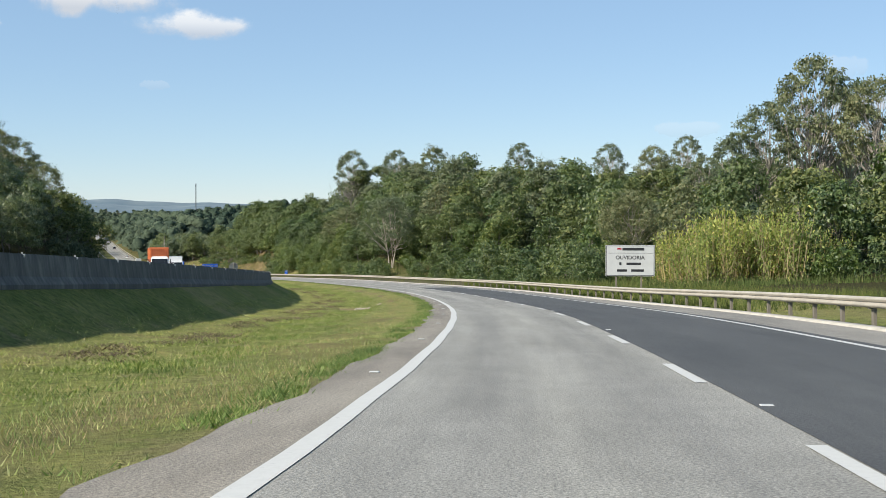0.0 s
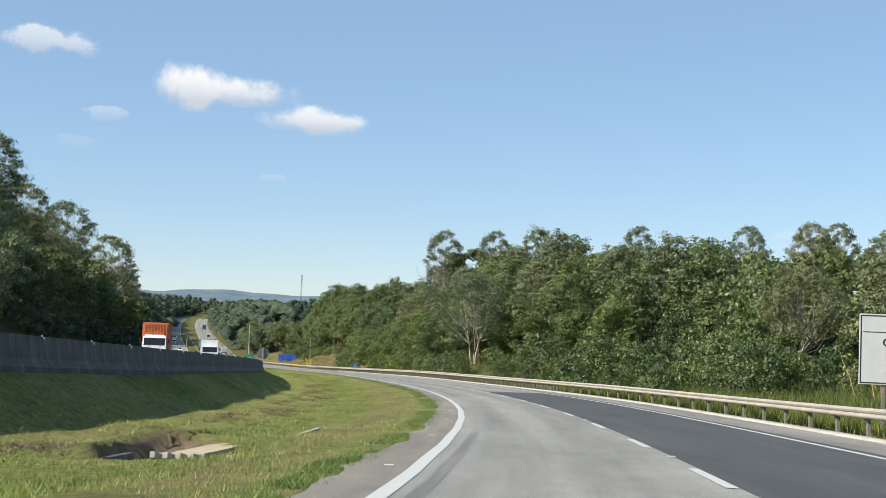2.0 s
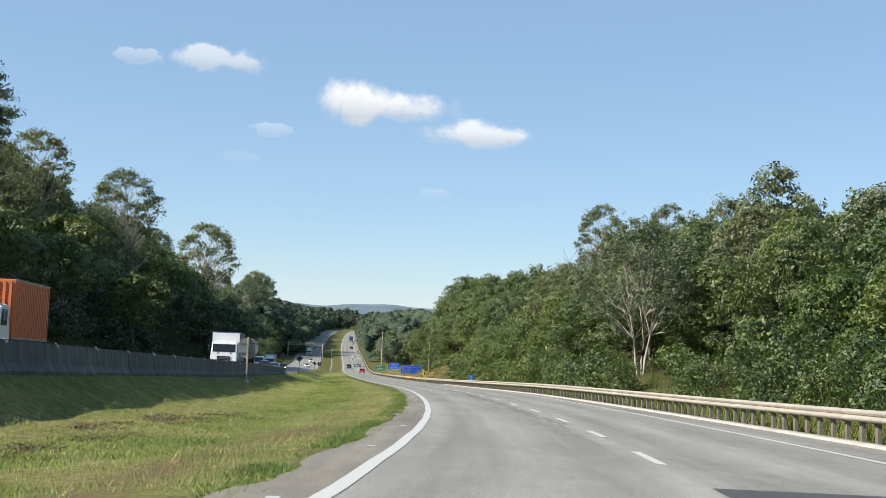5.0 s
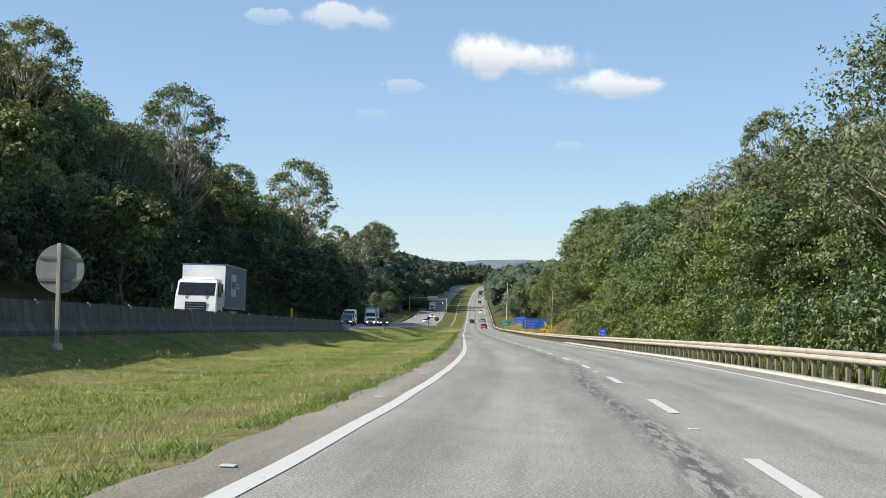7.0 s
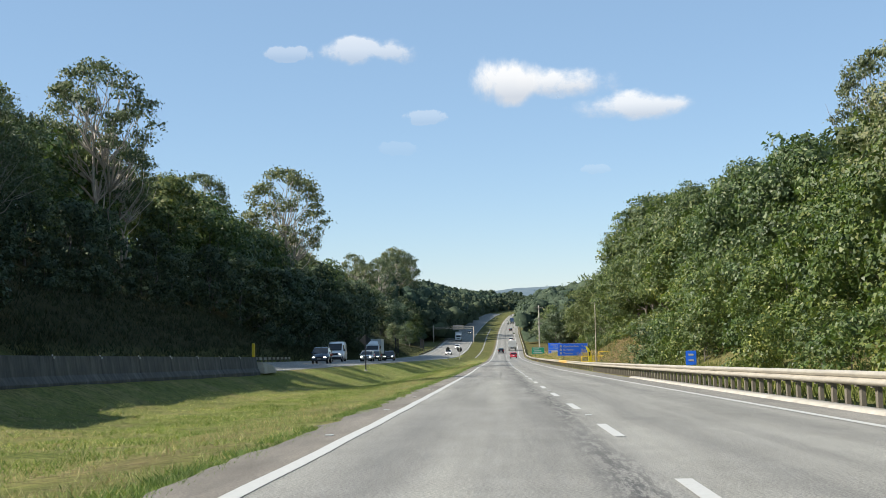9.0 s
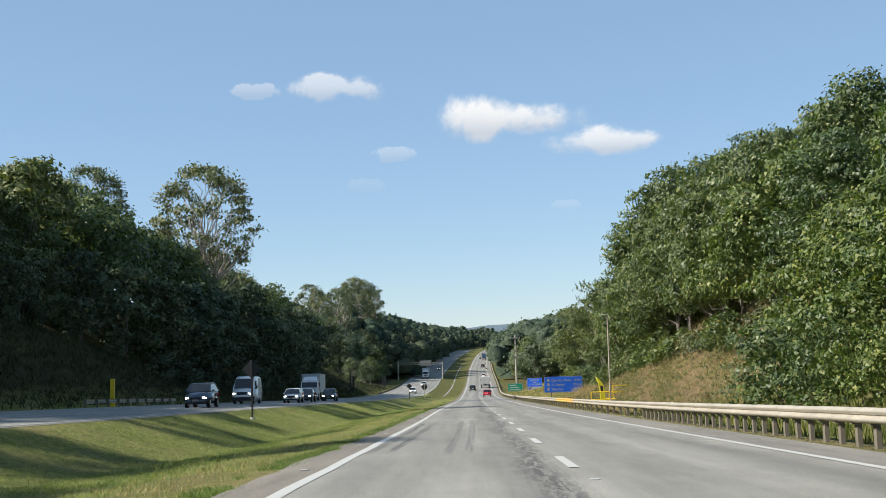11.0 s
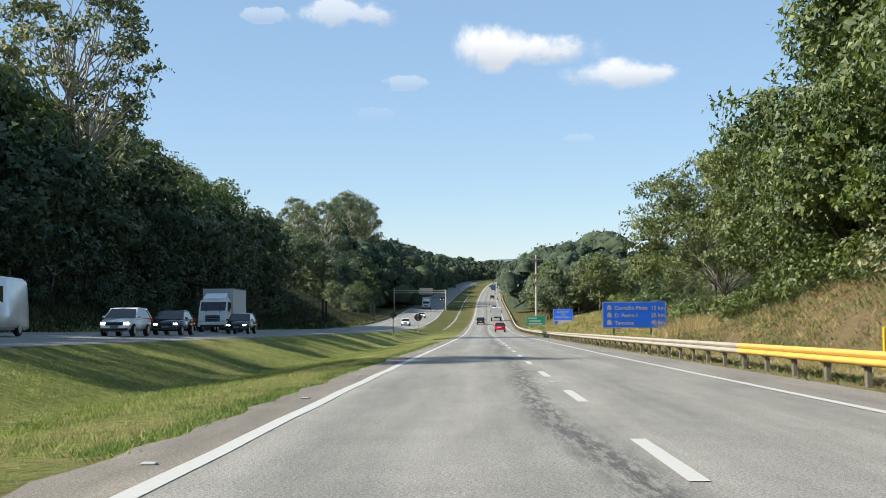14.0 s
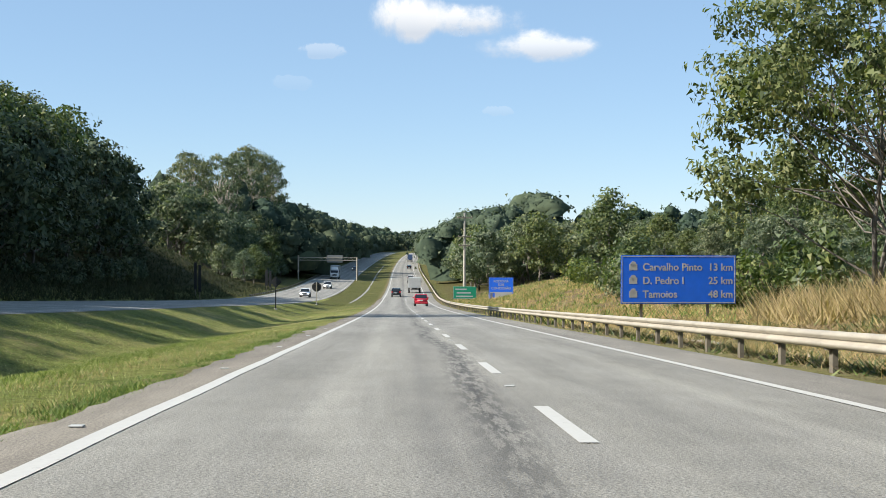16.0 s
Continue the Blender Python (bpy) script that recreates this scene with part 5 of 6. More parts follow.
def tree_kind(name, label, seed, height, crown_low, radius, lobes, lobe_r, leaves, leaf, leaf_mat, bark=BARK, slender=1.0, droop=0.2, hollow=0.55, umbrella=0.0, width=0.5, trunk_r=None, limbs=10, quick=True, shell=False, spray=7, stems=1, cap=False):
    """A tree: tapered trunk with limbs that reach into lobes of leaves."""
    r = np.random.default_rng(seed)
    root = thing(name, label, "tree")
    tr = trunk_r or height * 0.016
    lean = r.normal(0, 0.02 * height, 2)
    top = np.array([lean[0], lean[1], height * 0.86])
    spine = bent((0, 0, -0.6), top, r, 6, 0.1)
    runs = [(spine, [tr * (1.25 - 0.19 * k) for k in range(7)])]
    spines = [spine]
    for k in range(1, stems):
        a = 2 * math.pi * k / stems + r.normal(0, 0.3)
        out = np.array([math.cos(a), math.sin(a), 0]) * radius * (0.25 + 0.2 * r.random())
        spines.append(bent((0.3 * math.cos(a), 0.3 * math.sin(a), -0.6), top * (0.85 + 0.1 * r.random()) + out, r, 6, 0.12))
        runs.append((spines[-1], [tr * 0.8 * (1.25 - 0.19 * j) for j in range(7)]))
    cs, rs = [], []
    for k in range(lobes):
        z = crown_low + (height - crown_low) * (0.08 + 0.86 * ((k + r.random()) / lobes))
        share = (z - crown_low) / (height - crown_low)
        wide = radius * (math.sin(math.pi * min(0.97, (0.18 + 0.82 * share) ** (0.8 + umbrella))) ** 0.7) * (0.55 + 0.6 * r.random())
        a = 2.399 * k + r.normal(0, 0.5)
        if share > 0.85 and not shell:
            wide *= 0.5
        if shell:
            rise_ = (k + 0.5) / lobes
            wide = radius * math.sqrt(max(0.0, 1 - (rise_ * 1.02 - 0.02) ** 2)) * (0.82 + 0.25 * r.random()) * (1 if rise_ > 0.25 else 0.75)
            z = crown_low + (height - crown_low) * (0.12 + 0.86 * rise_)
            share = (z - crown_low) / (height - crown_low)
        cs.append((math.cos(a) * wide + lean[0] * share, math.sin(a) * wide + lean[1] * share, z))
        rs.append(lobe_r * (0.7 + 0.6 * r.random()))
    cs, rs = np.array(cs), np.array(rs)
    for k in range(min(limbs, lobes)):
        j = int(k * lobes / min(limbs, lobes))
        i = 1 + int(4 * np.clip((cs[j][2] - 1.5) / height, 0.1, 0.95))
        near = min(spines, key=lambda q: np.hypot(*(np.array(q[min(i, 5)]) - cs[j])[:2]))
        runs.append((bent(near[min(i, 5)], cs[j], r, 3, 0.2), [tr * 0.42, tr * 0.3, tr * 0.2, tr * 0.09]))
    part_of("trunk", wood("trunk", runs, bark, 6 if height > 20 else 5 if height > 6 else 3), root)
    pick = r.choice(lobes, leaves // spray, p=rs**2 / (rs**2).sum())
    d = unit(r, len(pick))
    d[:, 2] = np.where(d[:, 2] < -0.25, -0.7 * d[:, 2], d[:, 2]) if cap else d[:, 2] * 0.8 + 0.12
    depth = hollow + (1.08 - hollow) * r.random(len(pick)) ** 0.5
    wave = 1 + 0.22 * np.sin(5 * d[:, 0] + pick) * np.sin(4.3 * d[:, 1] + 2 * pick) + 0.16 * np.sin(9 * d[:, 2] + pick)
    c = cs[pick] + d * (rs[pick] * depth * wave)[:, None] * np.array([1, 1, 0.72 * slender])
    # leaves hang in sprays round the twig ends
    c, d = np.repeat(c, spray, 0), np.repeat(d, spray, 0)
    c = c + r.normal(0, leaf * 0.72, c.shape) * np.array([1, 1, 0.7])
    v, f = leaf_quads(c, d + np.array([0, 0, 0.35]), leaf, leaf * width, r, droop, quick, 0.6)
    part_of("crown", mesh_of("crown", v, f, leaf_mat), root)
    return root


NEAR = [tree_kind("broadleaf_tree", "leafy broadleaf tree with a dense green crown on the bank", 11, 10.5, 1.0, 3.7, 28, 1.5, 18200, 0.235, LEAF, hollow=0.72, width=0.52, droop=0.3),
        tree_kind("broadleaf_tree", "leafy broadleaf tree with hanging branches on the bank", 12, 11.5, 1.4, 3.9, 30, 1.45, 18200, 0.235, LEAF, hollow=0.72, droop=0.6, width=0.48),
        tree_kind("broadleaf_tree", "bright green broadleaf tree overgrown with creepers", 13, 9.0, 0.4, 3.5, 27, 1.45, 17500, 0.225, LEAF_BRIGHT, hollow=0.74, width=0.58, droop=0.4)]
MID = [tree_kind("forest_tree", "dark green forest tree with a rounded crown", 21, 11.0, 1.2, 3.9, 24, 1.6, 4900, 0.41, LEAF, width=0.55, hollow=0.78),
       tree_kind("forest_tree", "green forest tree with an uneven layered crown", 22, 12.5, 1.8, 3.8, 24, 1.5, 4900, 0.40, LEAF, width=0.55, hollow=0.78),
       tree_kind("forest_tree", "olive green forest tree with a loose crown", 23, 11.5, 1.6, 3.7, 22, 1.5, 4620, 0.39, LEAF_OLIVE, width=0.52, hollow=0.75),
       tree_kind("forest_tree", "grey green forest tree with a feathery crown", 24, 13.5, 2.5, 3.6, 26, 1.35, 4620, 0.38, LEAF_GREY, width=0.45, hollow=0.65, cap=True),
       tree_kind("forest_tree", "flat-topped forest tree with a wide spreading crown", 25, 11.0, 4.0, 4.6, 22, 1.4, 4620, 0.39, LEAF_OLIVE, umbrella=0.5, width=0.55, hollow=0.7, cap=True)]
# trees whose leaf colour carries the shade of the wood
DARK = [tree_kind("forest_tree", "dense forest tree beyond the oncoming road, shade put into its dark green leaves", 29, 12.0, 0.4, 4.1, 24, 1.8, 3010, 0.52, LEAF_SHADE, width=0.62, hollow=0.72),
        tree_kind("forest_tree", "forest tree with a tall uneven crown, shade put into its dark leaves", 30, 13.5, 0.6, 3.9, 25, 1.7, 3010, 0.52, LEAF_SHADE, width=0.62, hollow=0.72),
        tree_kind("forest_tree", "tree hung with creepers, shade put into its dark green leaves", 33, 12.5, 0.3, 4.0, 24, 1.75, 3010, 0.52, LEAF_SHADE, width=0.58, hollow=0.7, droop=0.6)]
HILLSIDE = [tree_kind("hillside_tree", "grey green tree with a rounded crown on the hill, sunlight put into its leaf colour", 34, 11.5, 1.4, 4.0, 24, 1.5, 4900, 0.40, LEAF_HILL, width=0.52, hollow=0.72),
            tree_kind("hillside_tree", "pale green tree with a layered crown on the hill, sunlight put into its leaf colour", 35, 12.5, 2.6, 3.9, 26, 1.35, 4900, 0.39, LEAF_HILL, width=0.48, hollow=0.65, cap=True)]
FIELD = [tree_kind("forest_tree", "green tree with a broad crown beyond the open field", 26, 10.5, 1.2, 4.0, 28, 1.35, 4200, 0.42, LEAF_FIELD, width=0.55, hollow=0.65),
         tree_kind("forest_tree", "bright green tree beyond the open field", 27, 11.5, 1.6, 3.8, 28, 1.3, 4200, 0.41, LEAF_OLIVE, width=0.55, hollow=0.65),
         tree_kind("forest_tree", "flat-topped tree beyond the open field", 28, 11.0, 3.5, 4.6, 28, 1.25, 4200, 0.41, LEAF_FIELD, umbrella=0.5, width=0.55, hollow=0.65)]
EUCA = [tree_kind("eucalyptus_tree", "tall eucalyptus with an open airy crown", 31, 29.0, 13.0, 6.8, 70, 1.15, 8400, 0.42, LEAF_GREY, PALE_BARK, droop=0.7, hollow=0.35, width=0.42, trunk_r=0.26, limbs=70, shell=True, stems=3, cap=True, slender=1.35),
        tree_kind("eucalyptus_tree", "tall eucalyptus with pale forked limbs and clumped leaves", 32, 28.0, 12.0, 6.2, 64, 1.15, 7700, 0.42, LEAF_GREY, PALE_BARK, droop=0.7, hollow=0.35, width=0.42, trunk_r=0.25, limbs=60, shell=True, stems=2, cap=True, slender=1.35)]
PALE = tree_kind("pale_tree", "olive grey tree with forked pale limbs and a fine airy crown", 41, 13.0, 4.4, 5.2, 66, 1.5, 21000, 0.20, LEAF_GREY, PALE_BARK, hollow=0.5, width=0.45, limbs=46, trunk_r=0.13, stems=3)
SPREADING = tree_kind("broadleaf_tree", "large spreading tree with a high leafy canopy beside the sign", 45, 13.0, 3.6, 6.6, 66, 1.45, 30100, 0.23, LEAF_OLIVE, hollow=0.45, limbs=60, droop=0.5, trunk_r=0.11, width=0.42, stems=3)
SAPLING = tree_kind("young_tree", "thin young tree with a small yellow-green crown", 42, 5.6, 2.6, 1.3, 10, 0.75, 900, 0.30, LEAF_BRIGHT, PALE_BARK, hollow=0.1, trunk_r=0.06)
SHRUB = [tree_kind("shrub", "dense green roadside shrub", 51, 2.6, 0.2, 1.3, 9, 0.85, 1190, 0.25, LEAF_BRIGHT, hollow=0.3, limbs=5),
         tree_kind("shrub", "dark green leafy shrub beneath the trees", 52, 3.2, 0.2, 1.4, 9, 0.95, 1190, 0.27, LEAF, hollow=0.3, limbs=5),
         tree_kind("shrub", "olive brown tangled shrub", 53, 2.2, 0.1, 1.4, 9, 0.8, 1050, 0.23, LEAF_GREY, hollow=0.2, limbs=5)]
FINE_SHRUB = [tree_kind("shrub", "bushy green shrub behind the guardrail", 55, 2.6, 0.1, 1.3, 11, 0.8, 2380, 0.16, LEAF_BRIGHT, hollow=0.4, limbs=5),
              tree_kind("shrub", "dark leafy shrub behind the guardrail", 56, 3.0, 0.1, 1.3, 11, 0.85, 2380, 0.165, LEAF, hollow=0.4, limbs=5)]
DARK_SHRUB = tree_kind("shrub", "shrub under the wood, shade put into its dark leaf colour", 54, 3.2, 0.1, 1.5, 10, 0.95, 1050, 0.34, LEAF_SHADE, hollow=0.3, limbs=5)
for ob in (*SHRUB, *FINE_SHRUB, DARK_SHRUB):
    ob["category"] = "shrub"
used = set()


def plant(kind, s, e, size, spin, group, tall=None, sink=0.15):
    m = place(s, e, -sink * size, spin, size, tall)
    if kind.name not in used:
        used.add(kind.name)
        kind.matrix_world = m
        kind["group"] = group
        return kind
    ob = copy_thing(kind, m)
    ob.matrix_basis = m
    ob["group"] = group
    return ob


rt = random.Random(7)


def row(kinds, s0, s1, step, edge, jitter, low, high, group, back=0.0):
    s = s0
    while s < s1:
        k = rt.uniform(low, high)
        plant(rt.choice(kinds), s + rt.uniform(-1, 1) * step * 0.35, edge(s) + back + rt.uniform(-jitter, jitter), k, rt.uniform(0, 360), group, k * rt.uniform(0.88, 1.15))
        s += step


RIGHT_EDGE = lambda s: float(np.interp(s, [66, 100, 140, 171, 195, 213, 250, 290, 300, 340, 356, 376], [37, 39, 39, 37, 30, 20, 16, 17, 19.8, 19.6, 19, 19.5]))
LEFT_EDGE = lambda s: float(np.interp(s, [100, 173, 230, 268, 282, 296, 358, 378, 470, 510, 532, 560, 640], [-41, -38, -33, -31, -36, -41, -41, -33, -31.5, -33, -40, -50, -46]))


def stand(kinds, s0, s1, step, edge, jitter, low, high, label, back):
    """The upper crowns of trees that stand behind others, joined into one object."""
    r = np.random.default_rng(int(abs(1000 * back)) + int(s0))
    src = []
    for k in kinds:
        me = [o for o in k.children if o.name.startswith("crown")][0].data
        v, f = np.empty(len(me.vertices) * 3, np.float32), np.empty(len(me.polygons) * 3, np.int32)
        me.vertices.foreach_get("co", v)
        me.loops.foreach_get("vertex_index", f)
        v, f = v.reshape(-1, 3), f.reshape(-1, 3)
        src.append((v, f[v[f[:, 0], 2] > 0.42 * v[:, 2].max()], me.materials[0]))
    mats = list(dict.fromkeys(m for _, _, m in src))
    V, F, W, count = [], [], [], 0
    for s in np.arange(s0, s1, step):
        v, f, m = src[r.integers(len(src))]
        q, e = s + r.uniform(-0.35, 0.35) * step, edge(s) + back + r.uniform(-jitter, jitter)
        x, y = at(q, e)
        size, a = r.uniform(low, high) * float(np.interp(s, [120, 200, 300], [0.72, 0.9, 1.08])), r.uniform(0, 6.28)
        turn = np.array([[math.cos(a), -math.sin(a), 0], [math.sin(a), math.cos(a), 0], [0, 0, 1]])
        keep, index = np.unique(f, return_inverse=True)
        V.append(v[keep] @ turn.T * np.array([size, size, size * r.uniform(0.9, 1.12)]) + np.array([float(x), float(y), float(land(q, e))]))
        F.append(index.reshape(-1, 3) + count)
        W.append(np.full(len(f), mats.index(m)))
        count += len(keep)
    tagged(new("wood_stand", mesh_of("wood_stand", np.concatenate(V), np.concatenate(F), mats, which=np.concatenate(W))), label, "woods", kind="stuff")


stand(MID, 172, 300, 8.0, RIGHT_EDGE, 3.0, 0.9, 1.1, "crowns of the wood behind the roadside trees", 18)
stand(MID, 172, 385, 8.5, RIGHT_EDGE, 3.0, 0.95, 1.15, "crowns of the wood behind the roadside trees", 28)
stand(MID, 172, 390, 10.0, RIGHT_EDGE, 4.0, 0.95, 1.15, "crowns of the wood behind the roadside trees", 42)
stand([*HILLSIDE, MID[3]], 130, 345, 7.0, LEFT_EDGE, 3.0, 0.95, 1.2, "crowns of the wood on the hill beyond the oncoming road, most with sunlight in their leaf colour", -16)
stand(MID, 345, 545, 8.0, LEFT_EDGE, 3.0, 0.95, 1.2, "crowns of the wood on the hill beyond the oncoming road", -17)
stand(MID + HILLSIDE, 130, 540, 9.0, LEFT_EDGE, 3.0, 1.0, 1.25, "crowns of the wood on the hill beyond the oncoming road", -28)
# right-hand wood
row(MID, 84, 205, 8.0, RIGHT_EDGE, 2.4, 0.5, 0.85, "trees of the roadside wood")
row(DARK, 88, 205, 9.0, RIGHT_EDGE, 1.5, 0.5, 0.62, "trees of the roadside wood", 4)
row(MID[:3] + FIELD[:2], 96, 212, 6.5, RIGHT_EDGE, 3.0, 0.75, 1.0, "trees of the roadside wood", 8)
row([NEAR[2], NEAR[0], NEAR[2]], 206, 298, 4.6, RIGHT_EDGE, 1.2, 0.56, 0.84, "trees of the roadside wood")
row(MID, 210, 300, 5.5, RIGHT_EDGE, 2.0, 0.6, 0.84, "trees of the roadside wood", 6.5)
row(FIELD, 215, 330, 9.5, RIGHT_EDGE, 2.0, 0.7, 0.92, "trees of the roadside wood", 13)
row(NEAR, 300, 377, 4.6, RIGHT_EDGE, 0.9, 0.78, 1.02, "trees above the dry bank")
row(NEAR, 302, 374, 6.0, RIGHT_EDGE, 1.5, 0.8, 1.0, "trees above the dry bank", 5)
row(MID, 300, 380, 7.0, RIGHT_EDGE, 2.0, 0.72, 0.92, "trees above the dry bank", 11)
for s, e, k in ((363.5, 20.5, 1.2), (356.0, 20.8, 1.28), (347.5, 20.6, 1.25), (338.0, 21.0, 1.2)):
    plant(NEAR[int(s) % 2], s, e, k, 53.0 * s, "trees above the dry bank")
plant(SPREADING, 391.5, 18.2, 0.95, 160, "trees above the dry bank")
plant(SPREADING, 383.0, 21.5, 0.95, 40, "trees above the dry bank")
for s, e, k in ((328.7, 41.7, 0.74), (322, 52, 0.66), (281.7, 115, 0.62), (254, 81, 0.56), (300, 78, 0.6), (147, 59, 0.86), (150, 54, 0.72), (149, 65, 0.8), (140, 63, 0.72), (152, 51, 0.6), (173, 58, 0.5), (205, 66, 0.48)):
    plant(rt.choice(EUCA), s, e, k, rt.uniform(0, 360), "tall eucalyptus trees")
plant(PALE, 200.5, 17.5, 0.88, 20, "pale trees")
for s, e, k in ((188, 27, 0.7), (193, 25, 0.75), (198, 22.5, 0.7), (203, 21, 0.75), (208, 20, 0.7), (185, 30, 0.8), (196, 28, 0.85)):
    plant(NEAR[int(s) % 3], s, e, k, 37.0 * s, "trees of the roadside wood")
plant(MID[4], 251, -27.0, 0.85, 60, "trees beyond the oncoming road")
for s, e, k in ((228, -30.5, 0.8), (213, -32.5, 0.75), (262, -30.0, 0.7), (238, -33.0, 0.95), (196, -34.5, 0.8)):
    plant(MID[4], s, e, k, 47.0 * s, "trees beyond the oncoming road")
plant(PALE, 150, 36, 0.8, 140, "pale trees")
plant(PALE, 240, 19, 0.8, 250, "pale trees")
plant(PALE, 240, -40, 1.0, 75, "pale trees")
plant(PALE, 300, -41, 1.1, 190, "pale trees")
plant(SAPLING, 131, 24, 1.0, 0, "young trees")
plant(SAPLING, 128, 25, 0.7, 90, "young trees")
row(SHRUB, 84, 206, 3.6, lambda s: RIGHT_EDGE(s) - 4.0, 2.0, 0.8, 1.35, "roadside shrubs")
row(SHRUB, 110, 206, 4.6, lambda s: RIGHT_EDGE(s) - 10.0, 2.6, 0.5, 0.95, "roadside shrubs")
row([FINE_SHRUB[1], SHRUB[1], FINE_SHRUB[1]], 116, 190, 2.9, lambda s: float(rail_e(s)) + 11.5, 2.2, 0.8, 1.35, "roadside shrubs")
row([FINE_SHRUB[0], FINE_SHRUB[1], SHRUB[1]], 124, 188, 3.4, lambda s: float(rail_e(s)) + 6.5, 1.8, 0.4, 0.8, "roadside shrubs")
row(FINE_SHRUB, 267, 286, 2.9, lambda s: float(rail_e(s)) + 4.0, 1.2, 0.55, 1.05, "roadside shrubs")
row(FINE_SHRUB, 186, 252, 2.9, lambda s: float(rail_e(s)) + 4.0, 1.2, 0.55, 1.05, "roadside shrubs")


def dead_tree(s, e, height, spin):
    """Bare forked branches that stand above the leaves."""
    r = np.random.default_rng(int(s))
    root = thing("dead_tree", "leafless grey tree with bare forked twigs among the green crowns", "tree", "dead trees")
    runs = [(bent((0, 0, -0.3), (0.4, 0.2, height * 0.6), r, 4, 0.1), [0.16, 0.14, 0.12, 0.1, 0.08])]
    for k in range(9):
        a, b = 2.4 * k, height * (0.45 + 0.05 * (k % 4))
        tip = np.array([math.cos(a) * height * 0.22, math.sin(a) * height * 0.22, height * (0.8 + 0.2 * r.random())])
        limb = bent((0.3 * b / height, 0.15 * b / height, b), tip, r, 4, 0.16)
        runs.append((limb, [0.07, 0.055, 0.04, 0.03, 0.012]))
        for j in range(5):
            i = 2 + j % 3
            runs.append((bent(limb[i], np.array(limb[i]) + r.normal(0, 0.09 * height, 3) + np.array([0, 0, 0.07 * height]), r, 2, 0.2), [0.03, 0.02, 0.008]))
    part_of("branches", wood("branches", runs, BARK, 5), root)
    root.matrix_world = place(s, e, 0, spin)


for s, e, h in ((381, 22.5, 12.5), (305, 34, 13.0), (222, 52, 13.0)):
    dead_tree(s, e, h, 40.0 * s)
row(SHRUB, 300, 384, 4.0, lambda s: RIGHT_EDGE(s) - 2.4, 0.8, 0.5, 0.9, "shrubs on the bank")
# beyond the blue sign
row(FIELD, 408, 520, 9.0, lambda s: 34.0, 3.0, 0.32, 0.5, "trees beyond the field")
row(FIELD, 404, 560, 8.0, lambda s: 43.0, 4.0, 0.5, 0.8, "trees beyond the field")
row(FIELD, 600, 700, 7.0, lambda s: -31.0, 2.0, 0.5, 0.9, "trees beyond the far oncoming road")
row([FIELD[0], FIELD[2]], 640, 704, 6.0, lambda s: -39.0, 3.0, 1.1, 1.5, "trees beyond the far oncoming road")
row([FIELD[0], FIELD[2]], 646, 704, 7.0, lambda s: -52.0, 3.0, 1.5, 1.9, "trees beyond the far oncoming road")
row(FIELD, 572, 660, 6.5, lambda s: 18.0, 1.6, 0.8, 1.05, "trees beyond the field")
row(FIELD, 566, 665, 7.0, lambda s: 26.0, 2.0, 0.95, 1.15, "trees beyond the field")
row(FIELD, 560, 670, 8.0, lambda s: 37.0, 2.5, 0.95, 1.2, "trees beyond the field")
row(SHRUB, 400, 500, 5.0, lambda s: 23.0, 3.0, 0.7, 1.2, "shrubs on the field")
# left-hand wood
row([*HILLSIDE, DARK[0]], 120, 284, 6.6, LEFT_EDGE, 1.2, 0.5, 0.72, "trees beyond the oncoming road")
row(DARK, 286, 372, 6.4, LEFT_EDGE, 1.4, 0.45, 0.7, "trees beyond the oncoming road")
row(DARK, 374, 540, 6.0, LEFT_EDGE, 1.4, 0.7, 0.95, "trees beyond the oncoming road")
row(HILLSIDE + MID[2:], 120, 284, 7.2, LEFT_EDGE, 2.5, 0.55, 0.82, "trees beyond the oncoming road", -6)
row(MID[:2] + MID, 286, 540, 7.4, LEFT_EDGE, 2.5, 1.0, 1.28, "trees beyond the oncoming road", -8)
row([DARK_SHRUB], 180, 284, 4.2, lambda s: LEFT_EDGE(s) + 3.4, 1.3, 0.6, 1.05, "shrubs beyond the oncoming road")
row([DARK_SHRUB], 286, 545, 5.2, lambda s: LEFT_EDGE(s) + 2.6, 1.6, 0.5, 0.9, "shrubs beyond the oncoming road")
for s, e, tall in ((336.7, -42.7, 24.0), (349, -43.5, 17.5), (425, -35.8, 29.5), (402, -46, 19.5), (284, -46, 20.0), (262, -50, 22.0), (250, -56, 23.0),
                   (690, -46, 31), (715, -44, 34), (738, -45, 37), (760, -42, 37), (775, -47, 35), (728, -60, 33), (668, -50, 28)):
    k = tall / 28.5
    plant(rt.choice(EUCA), s, e, k * (1.2 if s < 600 else 1.0), rt.uniform(0, 360), "tall eucalyptus trees", k)


